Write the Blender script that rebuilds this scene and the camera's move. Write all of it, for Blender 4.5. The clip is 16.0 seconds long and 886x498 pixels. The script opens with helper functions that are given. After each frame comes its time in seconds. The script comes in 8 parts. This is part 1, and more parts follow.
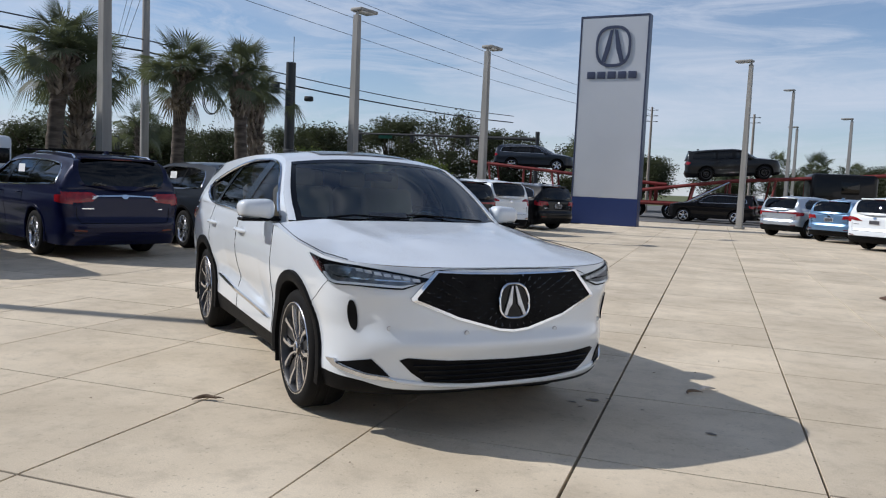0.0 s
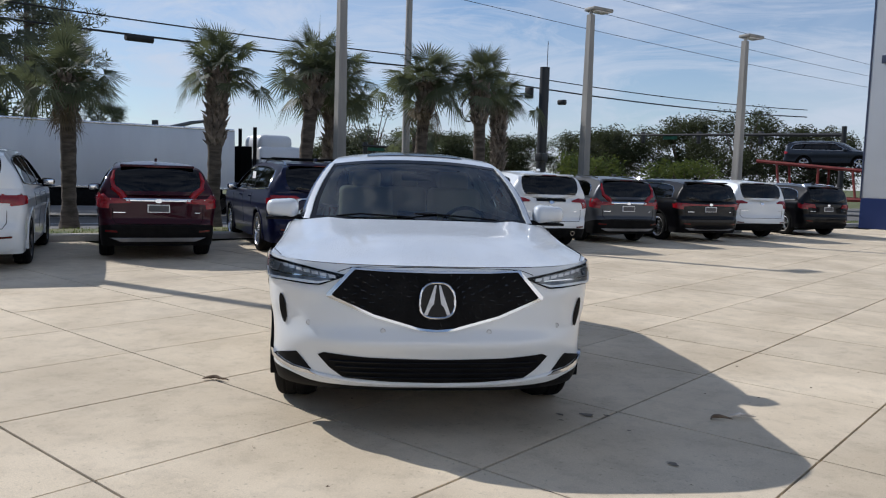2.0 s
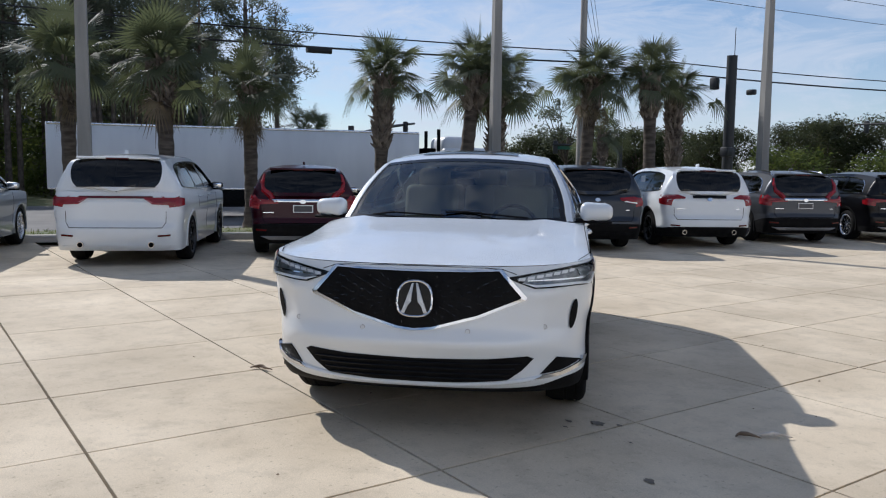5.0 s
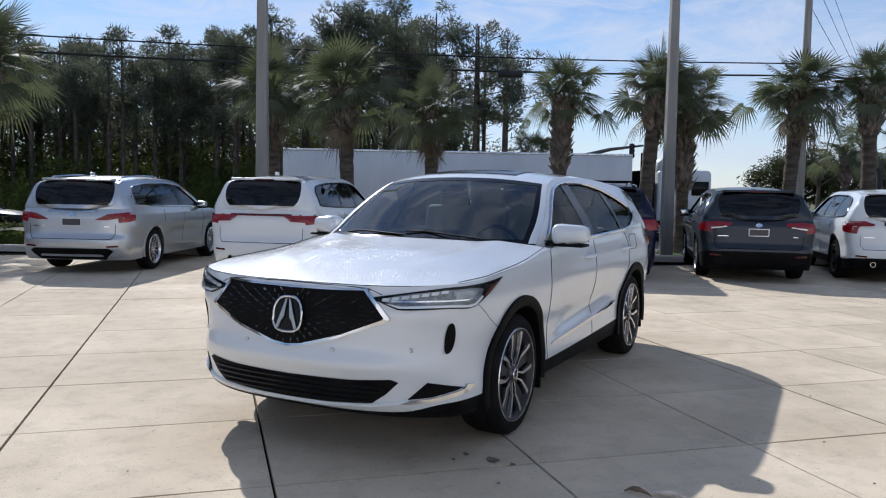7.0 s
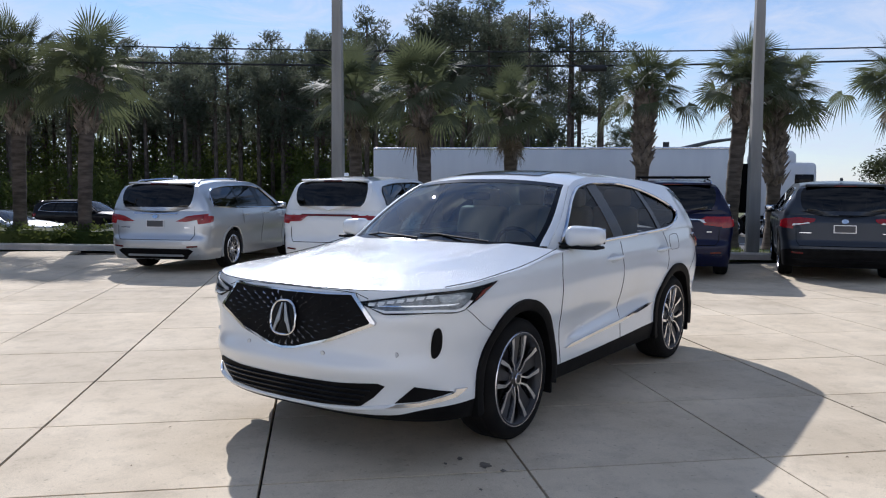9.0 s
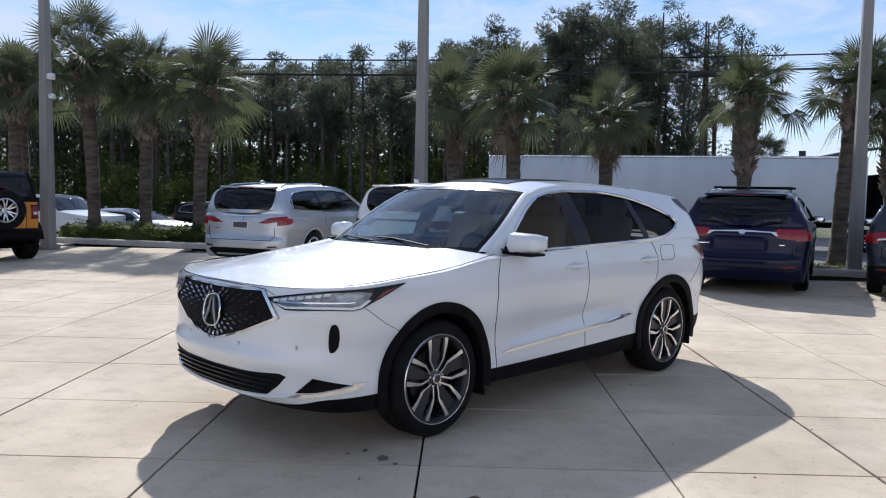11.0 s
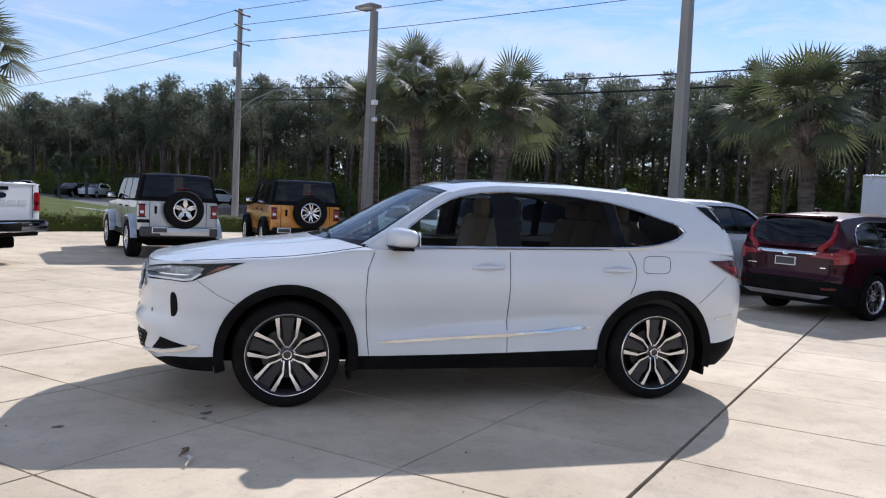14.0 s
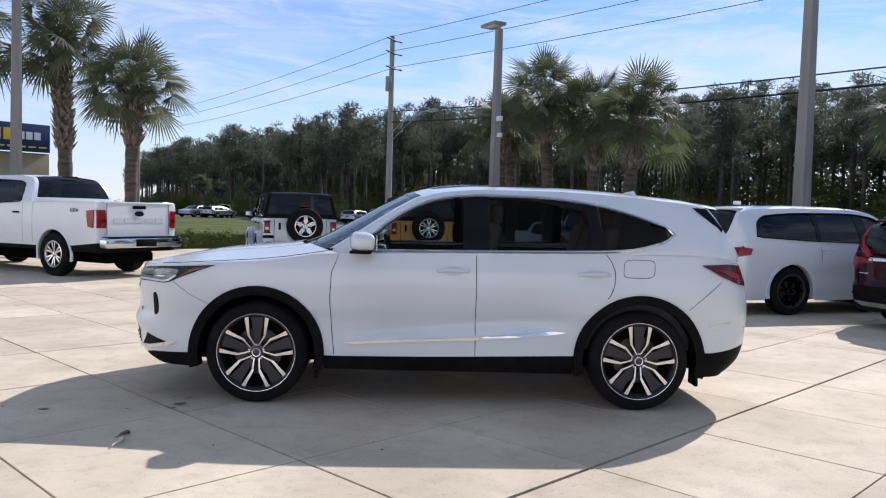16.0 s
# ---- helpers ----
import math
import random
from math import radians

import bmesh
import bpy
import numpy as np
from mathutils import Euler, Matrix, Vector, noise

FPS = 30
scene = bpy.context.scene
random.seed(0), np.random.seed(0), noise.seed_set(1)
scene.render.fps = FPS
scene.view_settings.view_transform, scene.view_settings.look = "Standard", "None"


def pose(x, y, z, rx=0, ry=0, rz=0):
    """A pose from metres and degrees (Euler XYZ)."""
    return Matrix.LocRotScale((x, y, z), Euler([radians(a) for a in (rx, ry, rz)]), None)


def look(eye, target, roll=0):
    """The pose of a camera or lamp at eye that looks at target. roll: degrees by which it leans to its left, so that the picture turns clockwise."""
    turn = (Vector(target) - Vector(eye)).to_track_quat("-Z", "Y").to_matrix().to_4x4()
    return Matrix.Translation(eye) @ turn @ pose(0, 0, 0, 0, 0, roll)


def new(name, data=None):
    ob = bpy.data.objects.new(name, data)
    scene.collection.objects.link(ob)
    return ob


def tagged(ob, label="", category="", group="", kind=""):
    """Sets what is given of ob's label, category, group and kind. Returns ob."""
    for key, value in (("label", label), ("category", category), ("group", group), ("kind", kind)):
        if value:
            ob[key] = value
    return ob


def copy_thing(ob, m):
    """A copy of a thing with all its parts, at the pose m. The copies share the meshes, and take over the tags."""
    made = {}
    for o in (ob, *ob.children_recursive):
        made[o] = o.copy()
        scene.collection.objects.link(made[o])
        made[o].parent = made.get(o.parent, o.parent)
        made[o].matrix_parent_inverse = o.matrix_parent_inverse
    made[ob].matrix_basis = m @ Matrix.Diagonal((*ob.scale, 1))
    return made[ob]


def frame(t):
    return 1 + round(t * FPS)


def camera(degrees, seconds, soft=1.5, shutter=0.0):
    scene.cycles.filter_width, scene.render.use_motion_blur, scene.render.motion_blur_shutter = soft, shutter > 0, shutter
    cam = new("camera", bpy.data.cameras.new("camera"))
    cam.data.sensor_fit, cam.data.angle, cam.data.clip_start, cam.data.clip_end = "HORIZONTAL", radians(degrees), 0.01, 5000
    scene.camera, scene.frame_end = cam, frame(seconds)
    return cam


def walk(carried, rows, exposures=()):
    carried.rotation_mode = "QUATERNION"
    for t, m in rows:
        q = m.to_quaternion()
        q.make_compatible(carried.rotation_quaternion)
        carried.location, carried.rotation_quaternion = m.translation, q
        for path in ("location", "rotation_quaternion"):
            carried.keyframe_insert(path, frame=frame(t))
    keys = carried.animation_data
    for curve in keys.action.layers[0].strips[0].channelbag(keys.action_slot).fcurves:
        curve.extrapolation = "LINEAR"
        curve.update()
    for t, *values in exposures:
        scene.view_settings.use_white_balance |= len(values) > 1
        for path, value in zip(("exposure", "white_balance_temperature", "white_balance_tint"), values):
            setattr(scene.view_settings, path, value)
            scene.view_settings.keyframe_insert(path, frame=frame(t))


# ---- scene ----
cam = camera(58.3, 16.0, 1.15)
PATH = [
    (0, (0.413, 0.548, 1.478), (-0.225, 2.436, 1.313), 2.6),
    (0.5, (0.963, 0.783, 1.494), (0.138, 2.597, 1.322), 2.7),
    (1, (1.45, 1.099, 1.489), (0.443, 2.818, 1.31), 2.5),
    (1.5, (1.892, 1.391, 1.504), (0.723, 3.004, 1.322), 2.1),
    (2, (2.235, 1.659, 1.519), (0.941, 3.174, 1.335), 1.8),
    (2.5, (2.466, 1.805, 1.525), (1.091, 3.246, 1.342), 1.7),
    (3, (2.537, 1.884, 1.539), (1.114, 3.278, 1.353), 1.4),
    (3.2, (2.545, 1.885, 1.542), (1.11, 3.265, 1.354), 1.5),
    (5.3, (3.194, 2.896, 1.53), (1.504, 3.949, 1.338), 0.9),
    (5.5, (3.29, 3.095, 1.524), (1.565, 4.089, 1.336), 1.1),
    (6, (3.558, 3.62, 1.536), (1.75, 4.457, 1.358), 1.0),
    (6.5, (3.717, 4.128, 1.52), (1.847, 4.82, 1.361), 1.0),
    (7, (3.863, 4.57, 1.532), (1.95, 5.134, 1.384), 1.0),
    (7.5, (3.929, 4.906, 1.527), (1.988, 5.369, 1.386), 1.0),
    (8, (3.98, 5.064, 1.549), (2.024, 5.458, 1.412), 1.2),
    (8.2, (3.978, 5.104, 1.562), (2.018, 5.476, 1.415), 0.8),
    (10.3, (4.24, 5.692, 1.592), (2.251, 5.846, 1.448), 0.9),
    (10.5, (4.295, 5.901, 1.593), (2.303, 6.004, 1.449), 0.9),
    (11, (4.31, 6.555, 1.59), (2.316, 6.511, 1.445), 1.0),
    (11.5, (4.282, 7.242, 1.59), (2.3, 7.021, 1.44), 1.0),
    (12, (4.21, 7.91, 1.578), (2.258, 7.501, 1.425), 1.2),
    (12.5, (4.088, 8.549, 1.568), (2.182, 7.962, 1.419), 1.6),
    (13, (3.895, 9.143, 1.552), (2.048, 8.389, 1.41), 2.2),
    (13.5, (3.659, 9.69, 1.533), (1.88, 8.786, 1.401), 2.5),
    (14, (3.44, 10.21, 1.521), (1.734, 9.174, 1.398), 2.6),
    (14.5, (3.175, 10.656, 1.506), (1.545, 9.502, 1.395), 2.5),
    (15, (2.932, 11.051, 1.499), (1.378, 9.797, 1.397), 2.1),
    (15.5, (2.673, 11.337, 1.49), (1.19, 9.998, 1.395), 1.8),
    (16, (2.503, 11.535, 1.471), (1.077, 10.136, 1.378), 1.7),
]
EXPOSURES = [(0.0, 0.18, 6080, 12), (3.2, 0.21, 6080, 12.2), (5.5, 0.28, 6030, 12.8), (8.0, 0.36, 5930, 14.2), (11.0, 0.46, 5900, 15.2), (16.0, 0.59, 6020, 16.8)]
walk(cam, [(t, look(eye, target, roll)) for t, eye, target, roll in PATH], EXPOSURES)

# ---- world, sun, exposure ----
SUN_AZ, SUN_EL = radians(-170.5), radians(37.0)
sun_way = Vector((math.cos(SUN_EL) * math.cos(SUN_AZ), math.cos(SUN_EL) * math.sin(SUN_AZ), math.sin(SUN_EL)))
world = bpy.data.worlds.new("sky")
scene.world = world
world.use_nodes = True
wn, wl = world.node_tree.nodes, world.node_tree.links
wn.clear()
w_out, w_bg, w_sky = wn.new("ShaderNodeOutputWorld"), wn.new("ShaderNodeBackground"), wn.new("ShaderNodeTexSky")
w_sky.sky_type, w_sky.sun_disc = "NISHITA", False
w_sky.sun_elevation, w_sky.sun_rotation = SUN_EL, radians(90) - SUN_AZ
w_sky.air_density, w_sky.dust_density, w_sky.ozone_density = 1.0, 0.05, 4.0
w_bg.inputs["Strength"].default_value = 0.083
w_tc, w_map = wn.new("ShaderNodeTexCoord"), wn.new("ShaderNodeMapping")
w_map.inputs["Scale"].default_value = (1.5, 2.6, 10.0)
w_map.inputs["Rotation"].default_value = (0.16, 0.10, 0.5)
w_map.inputs["Location"].default_value = (0.7, 0.2, 0.35)
wl.new(w_tc.outputs["Generated"], w_map.inputs["Vector"])
w_sep = wn.new("ShaderNodeSeparateXYZ")
wl.new(w_tc.outputs["Generated"], w_sep.inputs["Vector"])


def cloud_layer(scale, rough, twist, lo, hi, most):
    """Wisps of high cloud: a stretched noise cut to a range."""
    t, r = wn.new("ShaderNodeTexNoise"), wn.new("ShaderNodeMapRange")
    t.inputs["Scale"].default_value, t.inputs["Detail"].default_value = scale, 10.0
    t.inputs["Roughness"].default_value, t.inputs["Distortion"].default_value = rough, twist
    r.inputs["From Min"].default_value, r.inputs["From Max"].default_value = lo, hi
    r.inputs["To Min"].default_value, r.inputs["To Max"].default_value = 0.0, most
    wl.new(w_map.outputs["Vector"], t.inputs["Vector"])
    wl.new(t.outputs["Fac"], r.inputs["Value"])
    return r.outputs["Result"]


w_band = cloud_layer(0.9, 0.55, 0.6, 0.44, 0.70, 0.70)
w_wisp = cloud_layer(2.3, 0.68, 1.4, 0.45, 0.74, 0.85)
w_low = wn.new("ShaderNodeMapRange")
w_low.inputs["From Min"].default_value, w_low.inputs["From Max"].default_value = 0.0, 0.24
w_low.inputs["To Min"].default_value, w_low.inputs["To Max"].default_value = 0.42, 0.0
wl.new(w_sep.outputs["Z"], w_low.inputs["Value"])
w_cover = w_low.outputs["Result"]
for layer in (w_band, w_wisp):
    w_scr = wn.new("ShaderNodeMath")
    w_scr.operation = "MULTIPLY_ADD"
    w_inv = wn.new("ShaderNodeMath")
    w_inv.operation = "SUBTRACT"
    w_inv.inputs[0].default_value = 1.0
    wl.new(w_cover, w_inv.inputs[1])
    wl.new(layer, w_scr.inputs[0])
    wl.new(w_inv.outputs["Value"], w_scr.inputs[1])
    wl.new(w_cover, w_scr.inputs[2])
    w_cover = w_scr.outputs["Value"]
w_mix = wn.new("ShaderNodeMix")
w_mix.data_type = "RGBA"
w_mix.inputs["B"].default_value = (6.5, 6.95, 7.7, 1)
wl.new(w_cover, w_mix.inputs["Factor"])
wl.new(w_sky.outputs["Color"], w_mix.inputs["A"])
wl.new(w_mix.outputs["Result"], w_bg.inputs["Color"])
wl.new(w_bg.outputs["Background"], w_out.inputs["Surface"])
sun = new("sun", bpy.data.lights.new("sun", "SUN"))
sun.data.energy, sun.data.angle, sun.data.color = 3.6, radians(0.6), (1.0, 0.95, 0.87)
sun.matrix_world = look((0, 0, 60), Vector((0, 0, 60)) - sun_way)


# ---- materials ----
def mat(name, color, rough=0.5, metal=0.0, color2=None, scale=4.0, fine=0.0, bump=0.0, coat=0.0, rand=0.0, coords="Object", spec=0.5, streak=None, detail=6.0):
    """Principled surface: two colours mixed by a soft noise, fine grain, bump, and a change from piece to piece."""
    m = bpy.data.materials.new(name)
    m.use_nodes = True
    n, l = m.node_tree.nodes, m.node_tree.links
    b = n["Principled BSDF"]
    b.inputs["Roughness"].default_value, b.inputs["Metallic"].default_value = rough, metal
    b.inputs["Coat Weight"].default_value, b.inputs["Coat Roughness"].default_value = coat, 0.04
    b.inputs["Specular IOR Level"].default_value = spec
    color2 = color2 or color
    tc = n.new("ShaderNodeTexCoord")
    src = tc.outputs[coords]
    if streak:
        mp = n.new("ShaderNodeMapping")
        mp.inputs["Scale"].default_value = streak
        l.new(src, mp.inputs["Vector"])
        src = mp.outputs["Vector"]
    big = n.new("ShaderNodeTexNoise")
    big.inputs["Scale"].default_value, big.inputs["Detail"].default_value = scale, detail
    l.new(src, big.inputs["Vector"])
    ramp = n.new("ShaderNodeValToRGB")
    ramp.color_ramp.elements[0].position, ramp.color_ramp.elements[1].position = 0.36, 0.66
    ramp.color_ramp.elements[0].color, ramp.color_ramp.elements[1].color = (*color, 1), (*color2, 1)
    l.new(big.outputs["Fac"], ramp.inputs["Fac"])
    last = ramp.outputs["Color"]
    grain = n.new("ShaderNodeTexNoise")
    grain.inputs["Scale"].default_value, grain.inputs["Detail"].default_value = scale * 28, 4.0
    l.new(src, grain.inputs["Vector"])
    if fine:
        hv = n.new("ShaderNodeHueSaturation")
        mr = n.new("ShaderNodeMapRange")
        mr.inputs["To Min"].default_value, mr.inputs["To Max"].default_value = 1 - fine, 1 + fine
        l.new(grain.outputs["Fac"], mr.inputs["Value"])
        l.new(mr.outputs["Result"], hv.inputs["Value"])
        l.new(last, hv.inputs["Color"])
        last = hv.outputs["Color"]
    if rand:
        oi, hv, mr = n.new("ShaderNodeObjectInfo"), n.new("ShaderNodeHueSaturation"), n.new("ShaderNodeMapRange")
        mr.inputs["To Min"].default_value, mr.inputs["To Max"].default_value = 1 - rand, 1 + rand
        l.new(oi.outputs["Random"], mr.inputs["Value"])
        l.new(mr.outputs["Result"], hv.inputs["Value"])
        l.new(last, hv.inputs["Color"])
        last = hv.outputs["Color"]
    l.new(last, b.inputs["Base Color"])
    if bump:
        bp = n.new("ShaderNodeBump")
        bp.inputs["Strength"].default_value, bp.inputs["Distance"].default_value = bump, 0.01
        l.new(grain.outputs["Fac"], bp.inputs["Height"])
        l.new(bp.outputs["Normal"], b.inputs["Normal"])
    return m


def glass_mat(name, tint, rough=0.0, ior=1.5):
    """Tinted pane: what passes takes the tint, the gloss follows Fresnel."""
    m = bpy.data.materials.new(name)
    m.use_nodes = True
    n, l = m.node_tree.nodes, m.node_tree.links
    n.remove(n["Principled BSDF"])
    tr, gl, fr, mx = n.new("ShaderNodeBsdfTransparent"), n.new("ShaderNodeBsdfGlossy"), n.new("ShaderNodeFresnel"), n.new("ShaderNodeMixShader")
    tr.inputs["Color"].default_value = (*tint, 1)
    gl.inputs["Roughness"].default_value = rough
    fr.inputs["IOR"].default_value = ior
    l.new(fr.outputs["Fac"], mx.inputs["Fac"])
    l.new(tr.outputs["BSDF"], mx.inputs[1])
    l.new(gl.outputs["BSDF"], mx.inputs[2])
    l.new(mx.outputs["Shader"], n["Material Output"].inputs["Surface"])
    return m


def leaf_mat(name, color, color2, through_col, scale=0.8, gloss=0.35):
    """Leaf: lit on its face and letting some light through."""
    m = mat(name, color, gloss, 0, color2, scale, spec=0.05)
    n, l = m.node_tree.nodes, m.node_tree.links
    tl, mx = n.new("ShaderNodeBsdfTranslucent"), n.new("ShaderNodeMixShader")
    tl.inputs["Color"].default_value = (*through_col, 1)
    mx.inputs["Fac"].default_value = 0.35
    l.new(n["Principled BSDF"].outputs["BSDF"], mx.inputs[1])
    l.new(tl.outputs["BSDF"], mx.inputs[2])
    l.new(mx.outputs["Shader"], n["Material Output"].inputs["Surface"])
    return m




def concrete_mat(name, color, color2):
    """Broom-finished slab: broad patches, blotches, small dark spots, tyre grime and sand grain, over the whole lot."""
    m = mat(name, color, 0.88, 0, color2, 1.0, rand=0.07, spec=0.22)
    n, l = m.node_tree.nodes, m.node_tree.links
    b = n["Principled BSDF"]
    old = b.inputs["Base Color"].links[0].from_socket
    geo = n.new("ShaderNodeNewGeometry")
    for nd in list(n):
        if nd.bl_idname == "ShaderNodeTexNoise":
            l.new(geo.outputs["Position"], nd.inputs["Vector"])

    def noise(scale, lo, hi, a, z, detail=5.0, rough=0.6):
        t, r = n.new("ShaderNodeTexNoise"), n.new("ShaderNodeMapRange")
        t.inputs["Scale"].default_value, t.inputs["Detail"].default_value, t.inputs["Roughness"].default_value = scale, detail, rough
        r.inputs["From Min"].default_value, r.inputs["From Max"].default_value = lo, hi
        r.inputs["To Min"].default_value, r.inputs["To Max"].default_value = a, z
        l.new(geo.outputs["Position"], t.inputs["Vector"])
        l.new(t.outputs["Fac"], r.inputs["Value"])
        return r.outputs["Result"], t.outputs["Fac"]

    def times(x, y):
        k = n.new("ShaderNodeMath")
        k.operation = "MULTIPLY"
        l.new(x, k.inputs[0])
        l.new(y, k.inputs[1])
        return k.outputs["Value"]

    patches, _ = noise(0.35, 0.36, 0.64, 0.88, 1.06, 4.0)
    blotch, _ = noise(4.5, 0.28, 0.52, 0.80, 1.0, 6.0, 0.7)
    grain, g_raw = noise(150.0, 0.3, 0.7, 0.86, 1.10, 3.0)
    specks, _ = noise(33.0, 0.64, 0.74, 1.0, 0.75, 2.0, 0.4)
    v = times(times(patches, blotch), times(grain, specks))
    mul = n.new("ShaderNodeMix")
    mul.data_type, mul.blend_type = "RGBA", "MULTIPLY"
    mul.inputs["Factor"].default_value = 1.0
    l.new(old, mul.inputs["A"])
    l.new(v, mul.inputs["B"])
    spot, where = n.new("ShaderNodeTexVoronoi"), n.new("ShaderNodeMapRange")
    spot.inputs["Scale"].default_value = 0.5
    where.inputs["From Min"].default_value, where.inputs["From Max"].default_value = 0.01, 0.09
    where.inputs["To Min"].default_value, where.inputs["To Max"].default_value = 0.55, 0.0
    l.new(geo.outputs["Position"], spot.inputs["Vector"])
    l.new(spot.outputs["Distance"], where.inputs["Value"])
    oil = n.new("ShaderNodeMix")
    oil.data_type = "RGBA"
    oil.inputs["B"].default_value = (0.10, 0.085, 0.07, 1)
    ragged, _ = noise(16.0, 0.42, 0.58, 0.0, 1.0, 4.0)
    l.new(times(where.outputs["Result"], ragged), oil.inputs["Factor"])
    l.new(mul.outputs["Result"], oil.inputs["A"])
    l.new(oil.outputs["Result"], b.inputs["Base Color"])
    bp = n.new("ShaderNodeBump")
    bp.inputs["Strength"].default_value, bp.inputs["Distance"].default_value = 0.30, 0.004
    l.new(g_raw, bp.inputs["Height"])
    l.new(bp.outputs["Normal"], b.inputs["Normal"])
    return m


CONC = concrete_mat("concrete", (0.55, 0.462, 0.338), (0.67, 0.572, 0.43))
JOINT = mat("joint_filler", (0.012, 0.010, 0.009), 0.95, 0, (0.03, 0.026, 0.022), 6, fine=0.2, bump=0.3, spec=0.05)
KERB = mat("kerb_concrete", (0.42, 0.40, 0.36), 0.9, 0, (0.55, 0.52, 0.47), 2.5, fine=0.12, bump=0.3)
ASPHALT = mat("asphalt", (0.11, 0.108, 0.105), 0.9, 0, (0.15, 0.146, 0.14), 0.6, fine=0.25, bump=0.3)
GRASS = mat("grass", (0.045, 0.075, 0.015), 0.9, 0, (0.14, 0.13, 0.045), 1.2, fine=0.35, bump=0.6)
BLADE = leaf_mat("grass_blade", (0.06, 0.10, 0.02), (0.16, 0.15, 0.05), (0.12, 0.16, 0.03), 1.0, 0.6)
RUBBER = mat("tyre_rubber", (0.008, 0.008, 0.0085), 0.8, 0, (0.014, 0.0135, 0.013), 6, fine=0.15, bump=0.08, spec=0.08)
PLASTIC = mat("black_plastic", (0.005, 0.005, 0.0055), 0.55, 0, (0.009, 0.009, 0.0095), 8, bump=0.06, spec=0.06)
GLOSSB = mat("gloss_black", (0.003, 0.003, 0.0035), 0.16, 0, coat=0.08, spec=0.16)
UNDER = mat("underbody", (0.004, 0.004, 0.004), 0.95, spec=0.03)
CHROME = mat("chrome", (0.66, 0.67, 0.69), 0.08, 1.0, (0.58, 0.59, 0.61), 5)
ALU = mat("machined_aluminium", (0.74, 0.74, 0.75), 0.24, 1.0, (0.62, 0.62, 0.64), 9)
ALUDARK = mat("painted_wheel_pocket", (0.03, 0.03, 0.032), 0.4, 0.3)
STEEL = mat("brake_steel", (0.10, 0.095, 0.09), 0.5, 0.8, (0.06, 0.055, 0.05), 12)
GLASS = glass_mat("window_glass", (0.58, 0.63, 0.63), 0.0, 1.15)
SHIELD = glass_mat("windscreen_glass", (0.50, 0.70, 0.70), 0.0, 1.92)
SMOKE = glass_mat("smoked_glass", (0.27, 0.29, 0.30), 0.0, 1.16)
PRIV = glass_mat("privacy_glass", (0.09, 0.10, 0.11))
DARKGL = glass_mat("dark_glass", (0.035, 0.04, 0.045))
LENS = glass_mat("lamp_lens", (0.90, 0.93, 0.95), 0.0, 1.22)
REDLENS = mat("red_lens", (0.20, 0.005, 0.010), 0.2, 0, (0.28, 0.008, 0.013), 14, coat=0.4, spec=0.3)
REDDARK = mat("dark_red_lens", (0.06, 0.002, 0.003), 0.2, 0, (0.10, 0.003, 0.004), 14, coat=0.4, spec=0.3)
CLEARLENS = mat("clear_lens", (0.72, 0.72, 0.74), 0.2, 0.2, coat=0.6)
LEDW = mat("led_strip", (0.90, 0.91, 0.93), 0.25, 0.0, coat=0.5)
BOWL = mat("lamp_reflector", (0.24, 0.25, 0.265), 0.28, 0.7, (0.12, 0.125, 0.135), 30)
AMBER = mat("amber_reflector", (0.20, 0.030, 0.016), 0.25, 0, (0.26, 0.04, 0.02), 20, coat=0.6)
LEATHER = mat("tan_leather", (0.56, 0.42, 0.30), 0.55, 0, (0.62, 0.48, 0.35), 5, bump=0.1)
TRIMIN = mat("dark_interior", (0.02, 0.02, 0.022), 0.7)
PLATE = mat("plate_insert", (0.05, 0.05, 0.055), 0.4)
PAPER = mat("price_paper", (0.8, 0.8, 0.78), 0.7)


def paint(name, color, metal=0.0, color2=None, rough=0.32):
    dark = max(color) < 0.2
    return mat(name, color, rough, metal, color2 or tuple(c * 0.94 for c in color), 1.3, coat=0.4 if dark else 0.9, spec=0.06 if dark else 0.5)


WHITEP = paint("pearl_white_paint", (0.655, 0.69, 0.72), 0.0, (0.625, 0.66, 0.69), 0.3)
WHITE2 = paint("white_paint", (0.70, 0.735, 0.76))
SILVERP = paint("silver_paint", (0.47, 0.50, 0.535), 0.75)
MAROON = paint("maroon_paint", (0.030, 0.003, 0.008), 0.2)
NAVY = paint("navy_paint", (0.004, 0.006, 0.030), 0.2)
GREYP = paint("grey_paint", (0.060, 0.064, 0.072), 0.5)
BLUEGREY = paint("blue_grey_paint", (0.030, 0.037, 0.050), 0.5)
BLACKP = paint("black_paint", (0.003, 0.003, 0.004), 0.0)
ORANGE = paint("orange_paint", (0.72, 0.27, 0.010), 0.0)
BLUEP = paint("light_blue_paint", (0.12, 0.22, 0.36), 0.5)
DGREY = paint("dark_grey_paint", (0.018, 0.019, 0.021), 0.3)
REDSTEEL = mat("red_steel", (0.16, 0.022, 0.02), 0.55, 0.1, (0.22, 0.04, 0.03), 2, fine=0.1)
CANVAS = mat("black_soft_top", (0.006, 0.0065, 0.008), 0.85, 0, (0.011, 0.011, 0.013), 9, bump=0.2, spec=0.08)
# copy of the red lens with shade put into its colour, also for lamp cores
REDMID = mat("shaded_red_lens", (0.17, 0.005, 0.008), 0.2, 0, (0.24, 0.008, 0.011), 14, coat=0.4, spec=0.3)
